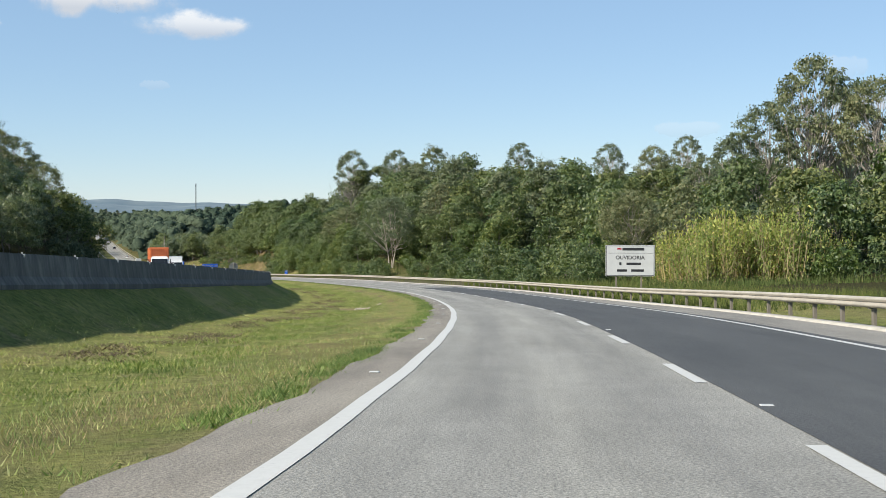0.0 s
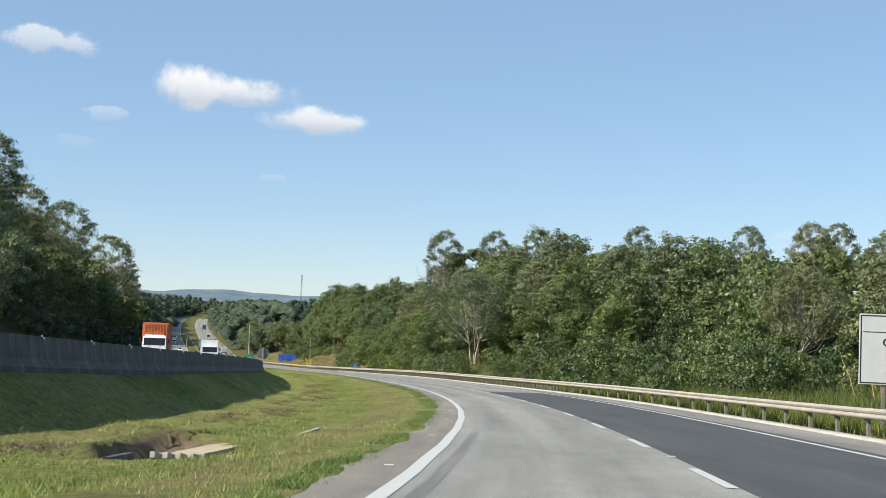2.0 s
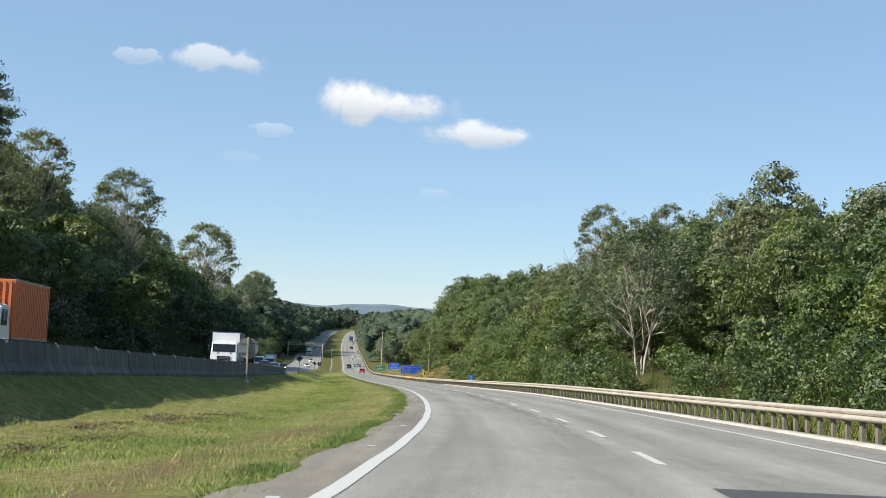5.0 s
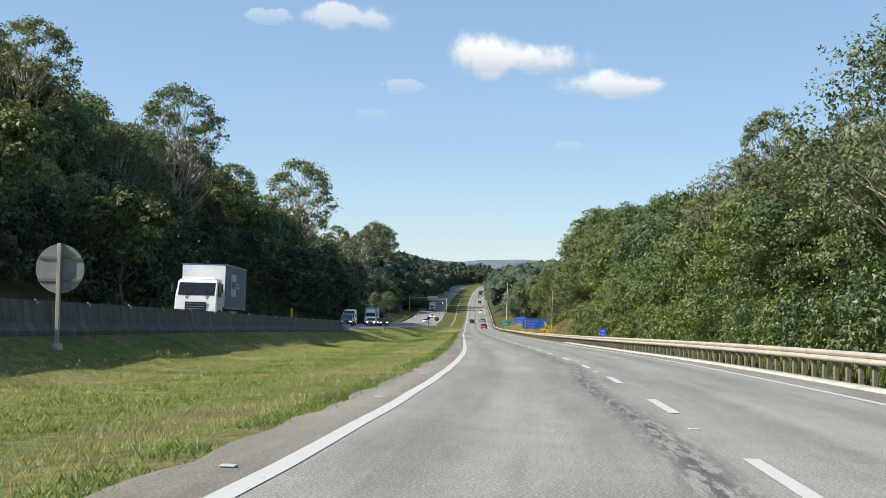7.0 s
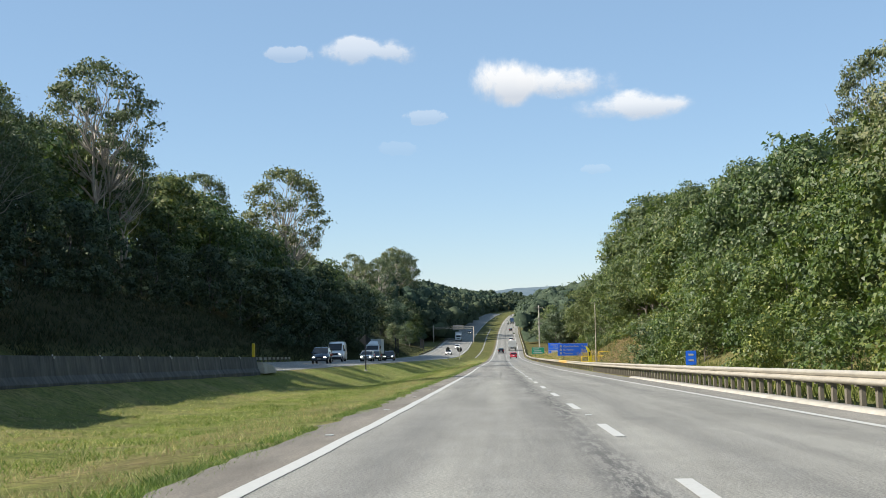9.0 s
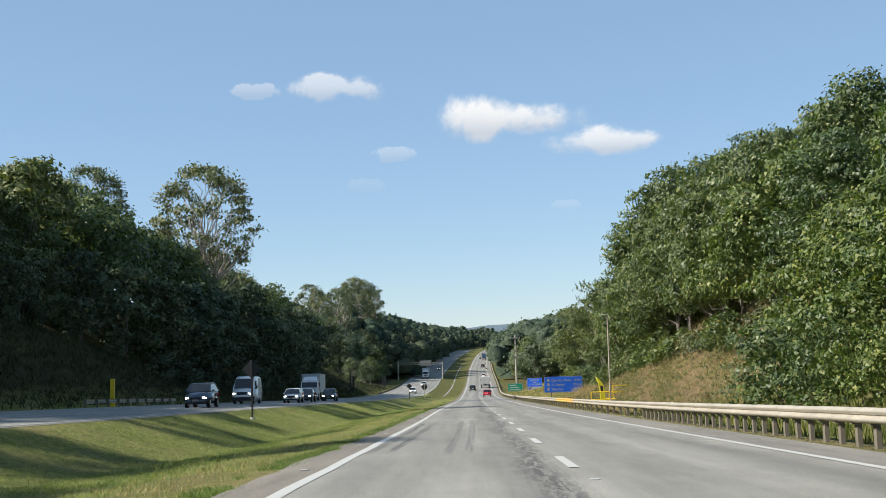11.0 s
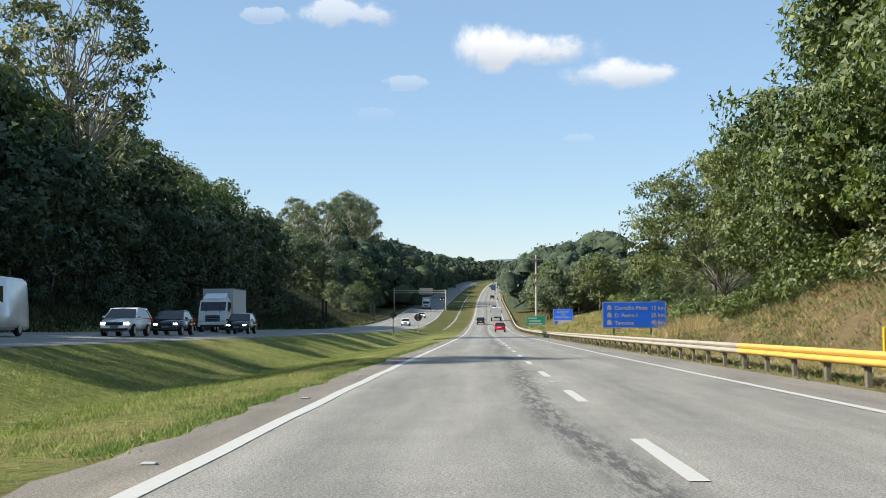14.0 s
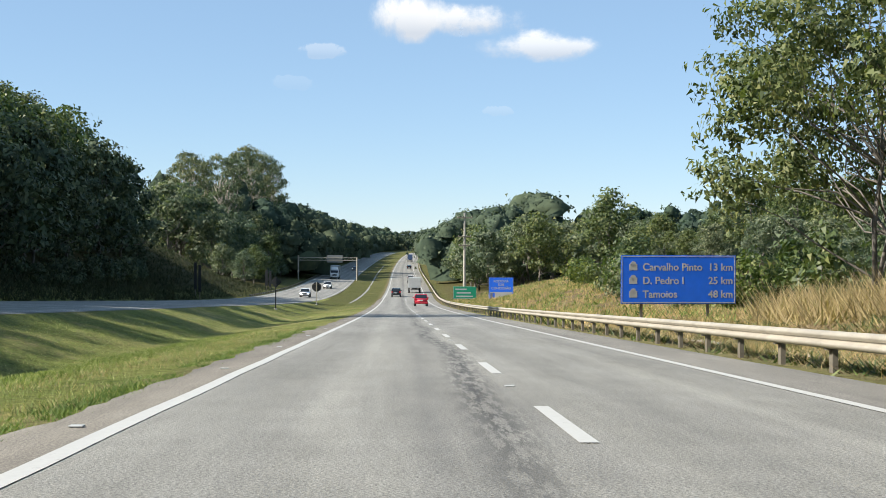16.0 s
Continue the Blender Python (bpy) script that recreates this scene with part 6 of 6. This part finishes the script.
# bamboo thicket behind the information sign
def bamboo(seed, culms, spread, height):
    r = np.random.default_rng(seed)
    root = thing("bamboo_clump", "yellow-green bamboo clump behind the guardrail", "bamboo", "bamboo thicket")
    runs, cs = [], []
    for _ in range(culms):
        x, y = r.normal(0, spread, 2)
        h = height * (0.65 + 0.4 * r.random())
        tip = np.array([x * 1.5 + r.normal(0, 0.4), y * 1.5 + r.normal(0, 0.4), h])
        runs.append((bent((x, y, -0.3), tip, r, 4, 0.08), [0.03, 0.028, 0.024, 0.016, 0.006]))
        k = r.random(36) ** 0.7
        cs.append(np.array([x, y, 0]) + (tip - np.array([x, y, 0])) * k[:, None] + r.normal(0, 0.24, (36, 3)))
    tagged(part_of("cane_bundle", wood("cane_bundle", runs, STRAW, 5), root), "thin yellow culms", kind="stuff")
    c = np.concatenate(cs)
    v, f = leaf_quads(c, np.tile([0, 0, 0.3], (len(c), 1)) + unit(r, len(c)), 0.30, 0.10, r, -0.5)
    part_of("leaves", mesh_of("leaves", v, f, LEAF_GOLD), root)
    return root


BAMBOO = [bamboo(61, 26, 0.75, 5.4), bamboo(62, 22, 0.7, 4.6)]
for i in range(30):
    s, e = 102 + rt.uniform(-4, 6), 23 + 12 * i / 29 + rt.uniform(-0.8, 0.8)
    mound = 0.7 + 0.45 * math.sin(math.pi * (i + 2) / 33)
    plant(BAMBOO[i % 2], s, e, mound * rt.uniform(0.85, 1.1), rt.uniform(0, 360), "bamboo thicket")


# ---- far woods, hills, grass ----
def clumps(name, s, e, size, leaves, leaf, material, label, seed, core=0.85):
    """Many domed crowns as one object: woods too far to tell their trees apart. Lumpy boughs, coloured darker for the
    shade inside, with sprays of leaves standing off them.
    """
    r = np.random.default_rng(seed)
    s, e, size = (np.asarray(v, float) for v in (s, e, size))
    x, y = at(s, e)
    z = land(s, e, False)
    n = len(s)
    wide = size * r.uniform(0.85, 1.25, n)
    ring, high = 7, 4
    lon = 2 * np.pi * np.arange(ring) / ring
    lat = np.linspace(-0.55, 1.45, high)
    dome = np.array([(math.cos(a + 0.4 * j) * math.cos(b), math.sin(a + 0.4 * j) * math.cos(b), math.sin(b)) for j, b in enumerate(lat) for a in lon])
    web = np.array([(j * ring + k, j * ring + (k + 1) % ring, (j + 1) * ring + (k + 1) % ring, (j + 1) * ring + k) for j in range(high - 1) for k in range(ring)])
    V, F, W, at_v = [], [], [], 0
    for lobe in range(7):
        a = 2.4 * lobe + r.uniform(0, 6.3, n)
        off = (0.26 if lobe < 4 else 0.13 if lobe < 6 else 0.05) * wide * r.uniform(0.7, 1.25, n)
        up = size * ((0.42, 0.46, 0.52, 0.56, 0.68, 0.74, 0.22)[lobe] + r.uniform(-0.05, 0.05, n))
        rad = wide * (0.19 if lobe < 4 else 0.17 if lobe < 6 else 0.30) * r.uniform(0.8, 1.25, n)
        c = np.stack([x + off * np.cos(a), y + off * np.sin(a), z + up], 1)
        lump = 1 + r.normal(0, 0.16, (n, len(dome), 1))
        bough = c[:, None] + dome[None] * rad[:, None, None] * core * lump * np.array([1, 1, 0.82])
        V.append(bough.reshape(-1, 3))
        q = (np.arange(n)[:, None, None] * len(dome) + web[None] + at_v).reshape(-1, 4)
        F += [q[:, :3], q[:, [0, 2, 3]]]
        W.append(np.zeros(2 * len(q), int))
        at_v += n * len(dome)
        i = np.repeat(np.arange(n), leaves // 7)
        d = unit(r, len(i))
        d[:, 2] = np.abs(d[:, 2]) * 1.05 - 0.2
        p = c[i] + d * (rad[i] * r.uniform(core, 1.42, len(i)))[:, None] * np.array([1, 1, 0.85])
        v, f = leaf_quads(p, d, leaf, leaf * 0.7, r, 0.1, True, 0.5)
        V.append(v)
        F.append(f + at_v)
        W.append(np.ones(len(f), int))
        at_v += len(v)
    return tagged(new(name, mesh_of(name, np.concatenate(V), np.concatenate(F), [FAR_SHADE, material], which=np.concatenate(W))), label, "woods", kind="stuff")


r = np.random.default_rng(90)


def behind(s0, s1, e0, e1, n, low, high, leaves, leaf, material, label, seed):
    s_, e_ = r.uniform(s0, s1, n), np.sort(r.uniform(0, 1, n)) ** 1.3 * (e1 - e0) + e0
    e_ = e_ + np.array([RIGHT_EDGE(q) if e0 > 0 else LEFT_EDGE(q) for q in s_]) if s1 < 600 else e_
    clumps("far_woods", s_, e_, r.uniform(low, high, n), leaves, leaf, material, label, seed, 0.6)


behind(150, 420, 60, 120, 100, 9, 12, 280, 0.7, LEAF, "wooded ridge behind the roadside trees", 97)
behind(125, 560, -45, -120, 90, 11, 15, 280, 0.8, LEAF, "wooded ridge beyond the oncoming road", 98)


def belt(s0, s1, step, e, low, high, leaves, leaf, label, seed):
    """A line of woods along the far road."""
    q = np.random.default_rng(seed)
    s_ = np.arange(s0, s1, step) + q.uniform(-0.4, 0.4, len(np.arange(s0, s1, step))) * step
    clumps("far_woods", s_, e + q.normal(0, 1.6, len(s_)), q.uniform(low, high, len(s_)) * np.interp(s_, [600, 900, 1150, 1400], [1.0, 1.06, 0.92, 0.74]), leaves, leaf, LEAF_FAR, label, seed)


belt(700, 1480, 8.0, -27.5, 10, 21, 420, 0.7, "dark woods lining the far oncoming road", 91)
belt(700, 1500, 9.0, -36, 19, 24, 420, 0.75, "tall woods behind the far oncoming road", 92)
belt(700, 1500, 11.0, -48, 22, 28, 280, 0.85, "high woods on the slope beyond the far road", 101)
belt(720, 1600, 13.0, -66, 22, 29, 210, 0.9, "high woods on the slope beyond the far road", 102)
belt(660, 1480, 8.0, 17.5, 13, 18, 420, 0.7, "green woods lining the far rising road", 93)
belt(655, 1500, 9.0, 27, 18, 22, 420, 0.75, "green woods on the rising slope beyond the field", 103)
belt(660, 1550, 11.0, 40, 19, 24, 280, 0.8, "green woods on the rising slope beyond the field", 104)
n = 300
s_, e_ = r.uniform(430, 1400, n), 50 + 290 * r.random(n) ** 1.4
clumps("far_woods", s_, e_, np.interp(s_, [430, 560, 650, 760, 950, 1300], [6, 9, 12, 15, 17, 15]) * r.uniform(0.7, 1.2, n), 280, 0.8, LEAF_FAR, "rolling woods beyond the open field", 94)
n = 240
clumps("far_woods", r.uniform(1490, 1800, n), r.uniform(-130, 190, n), r.uniform(9, 16, n), 210, 1.2, LEAF_FAR, "woods closing the view at the top of the rise", 99)
n = 280
s_, e_ = r.uniform(1500, 2500, n), r.uniform(-560, 640, n)
clumps("far_woods", s_, e_, r.uniform(7, 12, n), 112, 1.6, LEAF_FAR, "far woods along the skyline with haze put into their leaf colour", 100)

HILL, _t, _p = nodes_of("haze_blue_hill")
# the blue of the hills is air haze put into their surface colour
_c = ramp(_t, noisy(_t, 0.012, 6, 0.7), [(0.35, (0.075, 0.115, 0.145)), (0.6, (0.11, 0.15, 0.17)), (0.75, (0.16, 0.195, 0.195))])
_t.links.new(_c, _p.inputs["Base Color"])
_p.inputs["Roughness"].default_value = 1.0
for dist, lift, amp, seed in ((3300, 25, 17, 3), (4300, 30, 27, 8)):
    ang = np.linspace(radians(-62), radians(62), 260)
    hx, hy = -110 + dist * np.sin(ang - 0.18), 250 + dist * np.cos(ang - 0.18)
    ridge = lift + amp * (0.5 * np.sin(ang * 9 + seed) + 0.3 * np.sin(ang * 23 + 2 * seed) + 0.12 * np.sin(ang * 61) + 0.05 * np.sin(ang * 170))
    ranks = []
    for k, (back, share) in enumerate(((-420, 0.0), (-260, 0.55), (-90, 0.92), (0, 1.0), (250, 0.5))):
        ranks.append(np.stack([hx + back * np.sin(ang - 0.18), hy + back * np.cos(ang - 0.18), -30 + (ridge + 30) * share], 1))
    m_ = len(ang)
    F = np.concatenate([np.stack([np.arange(m_ - 1) + j * m_, np.arange(m_ - 1) + j * m_ + 1, np.arange(m_ - 1) + (j + 1) * m_ + 1, np.arange(m_ - 1) + (j + 1) * m_], 1) for j in range(4)])
    tagged(new("backdrop", mesh_of("backdrop", np.concatenate(ranks), F, HILL, soft=True)), "distant wooded hills with haze put into their blue colour", "hills", kind="structure")


def blades(name, s, e, height, width, per, material, label, seed, lean=0.45, spread=0.08):
    """Tufts of grass as one object."""
    r = np.random.default_rng(seed)
    x, y = at(s, e)
    z = land(s, e)
    i = np.repeat(np.arange(len(s)), per)
    h = (np.broadcast_to(height, s.shape))[i] * (0.5 + 0.8 * r.random(len(i)))
    a = r.uniform(0, 2 * np.pi, len(i))
    base = np.stack([x[i] + r.normal(0, spread, len(i)), y[i] + r.normal(0, spread, len(i)), z[i] - 0.02], 1)
    side = np.stack([np.cos(a), np.sin(a), np.zeros(len(i))], 1) * (width * (0.6 + 0.8 * r.random(len(i))))[:, None]
    b = r.uniform(0, 2 * np.pi, len(i))
    tip = base + np.stack([np.cos(b) * lean * h, np.sin(b) * lean * h, h], 1)
    V = np.stack([base - side, base + side, tip], 1).reshape(-1, 3)
    return tagged(new(name, mesh_of(name, V, np.arange(len(V)).reshape(-1, 3), material)), label, "grass", kind="stuff")


r = np.random.default_rng(70)


def patchy(n, s0, s1, e0, e1, seed, share):
    """Random spots, thinned to uneven drifts."""
    q = np.random.default_rng(seed)
    s, e = q.uniform(s0, s1, n), q.uniform(e0, e1, n)
    w = np.sin(s * 0.8 + 2 * np.sin(e * 0.9)) + np.sin(s * 0.33 - e * 1.7) + 0.8 * np.sin(s * 2.3 + e * 3.1) + q.normal(0, 0.5, n)
    k = w > np.quantile(w, 1 - share)
    return s[k], e[k]


def clear(s, e):
    """Leaves out the sunken inlet."""
    k = ~((s > 61.8) & (s < 71) & (np.abs(e + 5.02 + 0.13 * (s - 64.0)) < 1.05 - 0.05 * np.abs(s - 66)) | (s > 62.3) & (s < 68.0) & (np.abs(e + 4.1) < 0.45))
    return s[k], e[k]


# across the median: leafy fringe, dry mown band, green weeds in the swale, rough tussocks below the barrier
blades("edge_weeds", *patchy(17000, 2, 400, -1.30, -0.66, 174, 0.6), 0.08, 0.010, 11, WEED, "leafy weeds creeping over the asphalt edge", 80, 0.9, 0.07)
blades("edge_runners", *patchy(11000, 3, 400, -0.88, -0.50, 188, 0.5), 0.05, 0.014, 9, WEED, "low green runners lying on the crumbling asphalt edge", 87, 1.4, 0.06)
blades("edge_litter", *patchy(12000, 4, 400, -0.95, -0.52, 175, 0.6), 0.018, 0.022, 2, LITTER, "brown leaf litter and crumbs at the asphalt edge", 81, 3.0, 0.06)
blades("mown_grass", *clear(*patchy(36000, 2, 400, -4.3, -0.95, 181, 0.8)), 0.07, 0.0065, 7, BLADE, "short olive green grass on the mown verge", 82, 0.7, 0.12)
blades("straw", *clear(*patchy(26000, 2, 400, -4.3, -1.0, 172, 0.5)), 0.11, 0.005, 3, STRAW, "thin dry grass stalks on the mown verge", 73, 0.7, 0.10)
blades("broad_weeds", *clear(*patchy(9000, 2, 400, -6.2, -3.3, 173, 0.75)), 0.085, 0.011, 16, WEED, "leafy green weeds in the median swale", 79, 0.8, 0.15)
blades("tussocks", *clear(*patchy(15000, 2, 268, -9.4, -4.6, 176, 0.8)), 0.075, 0.009, 13, BLADE, "rough cut tussocks below the barrier", 72, 0.9, 0.18)
blades("tussocks", *clear(*patchy(7500, 2, 268, -9.0, -4.6, 177, 0.45)), 0.05, 0.010, 9, STRAW, "pale dry cuttings between the tussocks", 83, 1.6, 0.16)
blades("cut_weeds", *clear(*patchy(5200, 20, 150, -7.4, -5.4, 178, 0.34)), 0.075, 0.022, 14, SCRAP, "dark heaps of cut weeds rotting on the median", 84, 2.6, 0.16)
blades("median_grass", *patchy(30000, 262, 410, -10.9, -3.6, 171, 0.85), 0.07, 0.008, 6, BLADE, "mown green grass on the open median", 71, 0.8, 0.16)
n = 9000
s_ = r.uniform(272, 610, n)
k_ = r.random(n)
blades("bank_undergrowth", s_, (other_e(s_) - 14.2) * (1 - k_) + (np.array([LEFT_EDGE(q) for q in s_]) + 1.0) * k_, 0.5, 0.045, 7, UNDERGROWTH, "rank undergrowth on the bank, the shade there put into its dark colour", 88, 0.7, 0.35)
blades("dry_canes", *patchy(900, 381, 397, 14.8, 18.5, 189, 0.6), 1.1, 0.022, 6, STRAW, "tall dry cane grass around the trunks", 89, 0.7, 0.3)
n = 5000
s_ = r.uniform(84, 210, n)
blades("reeds", s_, rail_e(s_) + 2.5 + 22 * r.random(n) ** 0.7, 0.65, 0.02, 4, REED, "tall reedy grass before the wood", 78, 0.3, 0.2)
n = 2600
s_ = r.uniform(48, 126, n)
blades("tall_grass", s_, rail_e(s_) + 0.5 + 12 * r.random(n) ** 1.4, 0.5, 0.014, 8, REED, "tall green grass before the bamboo thicket", 90, 0.4, 0.3)
n = 3600
s_ = r.uniform(60, 300, n)
blades("tall_grass", s_, rail_e(s_) + 0.6 + 3.2 * r.random(n), np.interp(s_, [60, 200, 300], [0.4, 0.6, 0.5]), 0.016, 6, REED, "tall green grass behind the guardrail", 74, 0.35, 0.15)
def bank(n, s0, s1, deep, seed, share):
    """Uneven drifts behind the rail: s and e."""
    s, d = patchy(n, s0, s1, 0.5, deep, seed, share)
    return s, rail_e(s) + d


blades("bank_grass", *bank(22000, 288, 404, 13.0, 182, 0.66), 0.26, 0.009, 6, STRAW, "dry brown grass tussocks on the cut bank", 75, 0.9, 0.22)
blades("bank_litter", *bank(16000, 288, 404, 13.0, 183, 0.95), 0.17, 0.016, 5, LITTER, "brown dead stalks and leaves lying on the bank", 84, 2.0, 0.25)
blades("weeds", *bank(11000, 286, 404, 12.0, 184, 0.55), 0.13, 0.018, 9, WEED, "green weeds among the dry bank grass", 77, 1.0, 0.22)
blades("creepers", *bank(9000, 290, 396, 12.5, 185, 0.55), 0.18, 0.027, 9, LEAF, "dark leafy creepers spreading down the bank", 85, 1.2, 0.3)
blades("field_grass", *bank(14000, 396, 545, 20.0, 186, 0.6), 0.30, 0.018, 5, STRAW, "tall dry grass on the open field", 76, 0.6, 0.3)
blades("field_weeds", *bank(7000, 396, 545, 20.0, 187, 0.45), 0.34, 0.05, 4, WEED, "green weeds among the dry field grass", 86, 0.8, 0.3)


# ---- clouds ----
def cloud_material(seed, bright):
    m = bpy.data.materials.new("glowing_cloud_card")
    m.use_nodes = True
    t = m.node_tree
    t.nodes.remove(t.nodes["Principled BSDF"])
    uv = t.nodes.new("ShaderNodeUVMap")
    uv.uv_map = "UVMap"
    sep = t.nodes.new("ShaderNodeSeparateXYZ")
    t.links.new(uv.outputs["UV"], sep.inputs["Vector"])

    def calc(op, a, b=0.0, c=0.0):
        n = t.nodes.new("ShaderNodeMath")
        n.operation = op
        for k, v in enumerate((a, b, c)):
            if isinstance(v, (int, float)):
                n.inputs[k].default_value = v
            else:
                t.links.new(v, n.inputs[k])
        return n.outputs["Value"]

    shifted = put(t, "ShaderNodeVectorMath")
    shifted.inputs[1].default_value = (seed * 3.7, seed * 1.9, 0)
    t.links.new(uv.outputs["UV"], shifted.inputs[0])
    puff = noisy(t, 1.6, 7, 0.62, shifted.outputs["Vector"])
    big = noisy(t, 0.75, 2, 0.5, shifted.outputs["Vector"])
    u, v = sep.outputs["X"], sep.outputs["Y"]
    wide = calc("POWER", calc("ABSOLUTE", calc("MULTIPLY", calc("SUBTRACT", u, 1.5), 0.68)), 2.4)
    up = calc("ABSOLUTE", calc("MULTIPLY", calc("SUBTRACT", v, 0.42), 2.1))
    body = calc("SUBTRACT", 1.0, calc("ADD", wide, calc("POWER", up, 2.0)))
    body = calc("ADD", body, calc("MULTIPLY", calc("SUBTRACT", puff, 0.5), 1.5))
    body = calc("ADD", body, calc("MULTIPLY", calc("SUBTRACT", big, 0.5), 1.3))
    edge = calc("MULTIPLY", calc("MULTIPLY", u, calc("SUBTRACT", 3.0, u)), calc("MULTIPLY", v, calc("SUBTRACT", 1.0, v)))
    soft = calc("MULTIPLY", calc("SMOOTH_MAX", 0.0, calc("SUBTRACT", body, 0.42), 0.25), calc("MINIMUM", calc("MULTIPLY", edge, 9.0), 1.0))
    alpha = calc("MINIMUM", calc("MULTIPLY", soft, 1.9), bright)
    em = t.nodes.new("ShaderNodeEmission")
    # glowing card: bright top and grey base are painted by height
    t.links.new(ramp(t, v, [(0.2, (0.56, 0.60, 0.66)), (0.5, (0.82, 0.83, 0.84)), (0.8, (0.95, 0.94, 0.92))]), em.inputs["Color"])
    em.inputs["Strength"].default_value = 0.67
    tp = t.nodes.new("ShaderNodeBsdfTransparent")
    mx = t.nodes.new("ShaderNodeMixShader")
    t.links.new(alpha, mx.inputs["Fac"])
    t.links.new(tp.outputs["BSDF"], mx.inputs[1])
    t.links.new(em.outputs["Emission"], mx.inputs[2])
    t.links.new(mx.outputs["Shader"], t.nodes["Material Output"].inputs["Surface"])
    return m


CLOUDS = [(17.1, 10.28, 3.0, 1.95, 0.95), (14.3, 10.12, 4.1, 1.25, 0.9), (11.34, 8.94, 4.5, 1.16, 0.8), (23.33, 11.67, 3.35, 1.16, 0.55), (26.96, 11.54, 1.75, 0.67, 0.3), (20.88, 8.65, 1.54, 0.64, 0.25), (22.06, 7.26, 1.42, 0.57, 0.08), (13.13, 6.09, 1.03, 0.41, 0.12), (-18.57, 6.77, 1.8, 0.98, 0.15), (-19.05, 5.23, 2.32, 0.9, 0.6), (-11.67, 4.13, 2.32, 0.72, 0.15)]
CLOUD_EYE = Vector((-21.0, 194.0, -8.0))
# bearing to the left of north, height and size in degrees
for i, (az, up, w, h, bright) in enumerate(CLOUDS):
    d = Vector((-math.sin(radians(az)) * math.cos(radians(up)), math.cos(radians(az)) * math.cos(radians(up)), math.sin(radians(up))))
    c = CLOUD_EYE + d * 4500
    rightward = Vector((d.y, -d.x, 0)).normalized()
    upward = rightward.cross(d)
    a, b = rightward * 4500 * math.tan(radians(w / 2)) * 1.55, upward * 4500 * math.tan(radians(h / 2)) * 1.45
    vs = [c + a * (2 * u - 1) + b * (2 * v - 1) - d * 120 * math.sin(math.pi * u) for v in np.linspace(0, 1, 5) for u in np.linspace(0, 1, 9)]
    uvs = [(3 * u, v) for v in np.linspace(0, 1, 5) for u in np.linspace(0, 1, 9)]
    fs = [(j * 9 + k, j * 9 + k + 1, (j + 1) * 9 + k + 1, (j + 1) * 9 + k) for j in range(4) for k in range(8)]
    ob = tagged(new("backdrop", mesh_of("backdrop", [tuple(p) for p in vs], fs, cloud_material(i + 1, bright), uvs)), "small white fair-weather cloud", "cloud", kind="structure")
    ob.visible_shadow = False
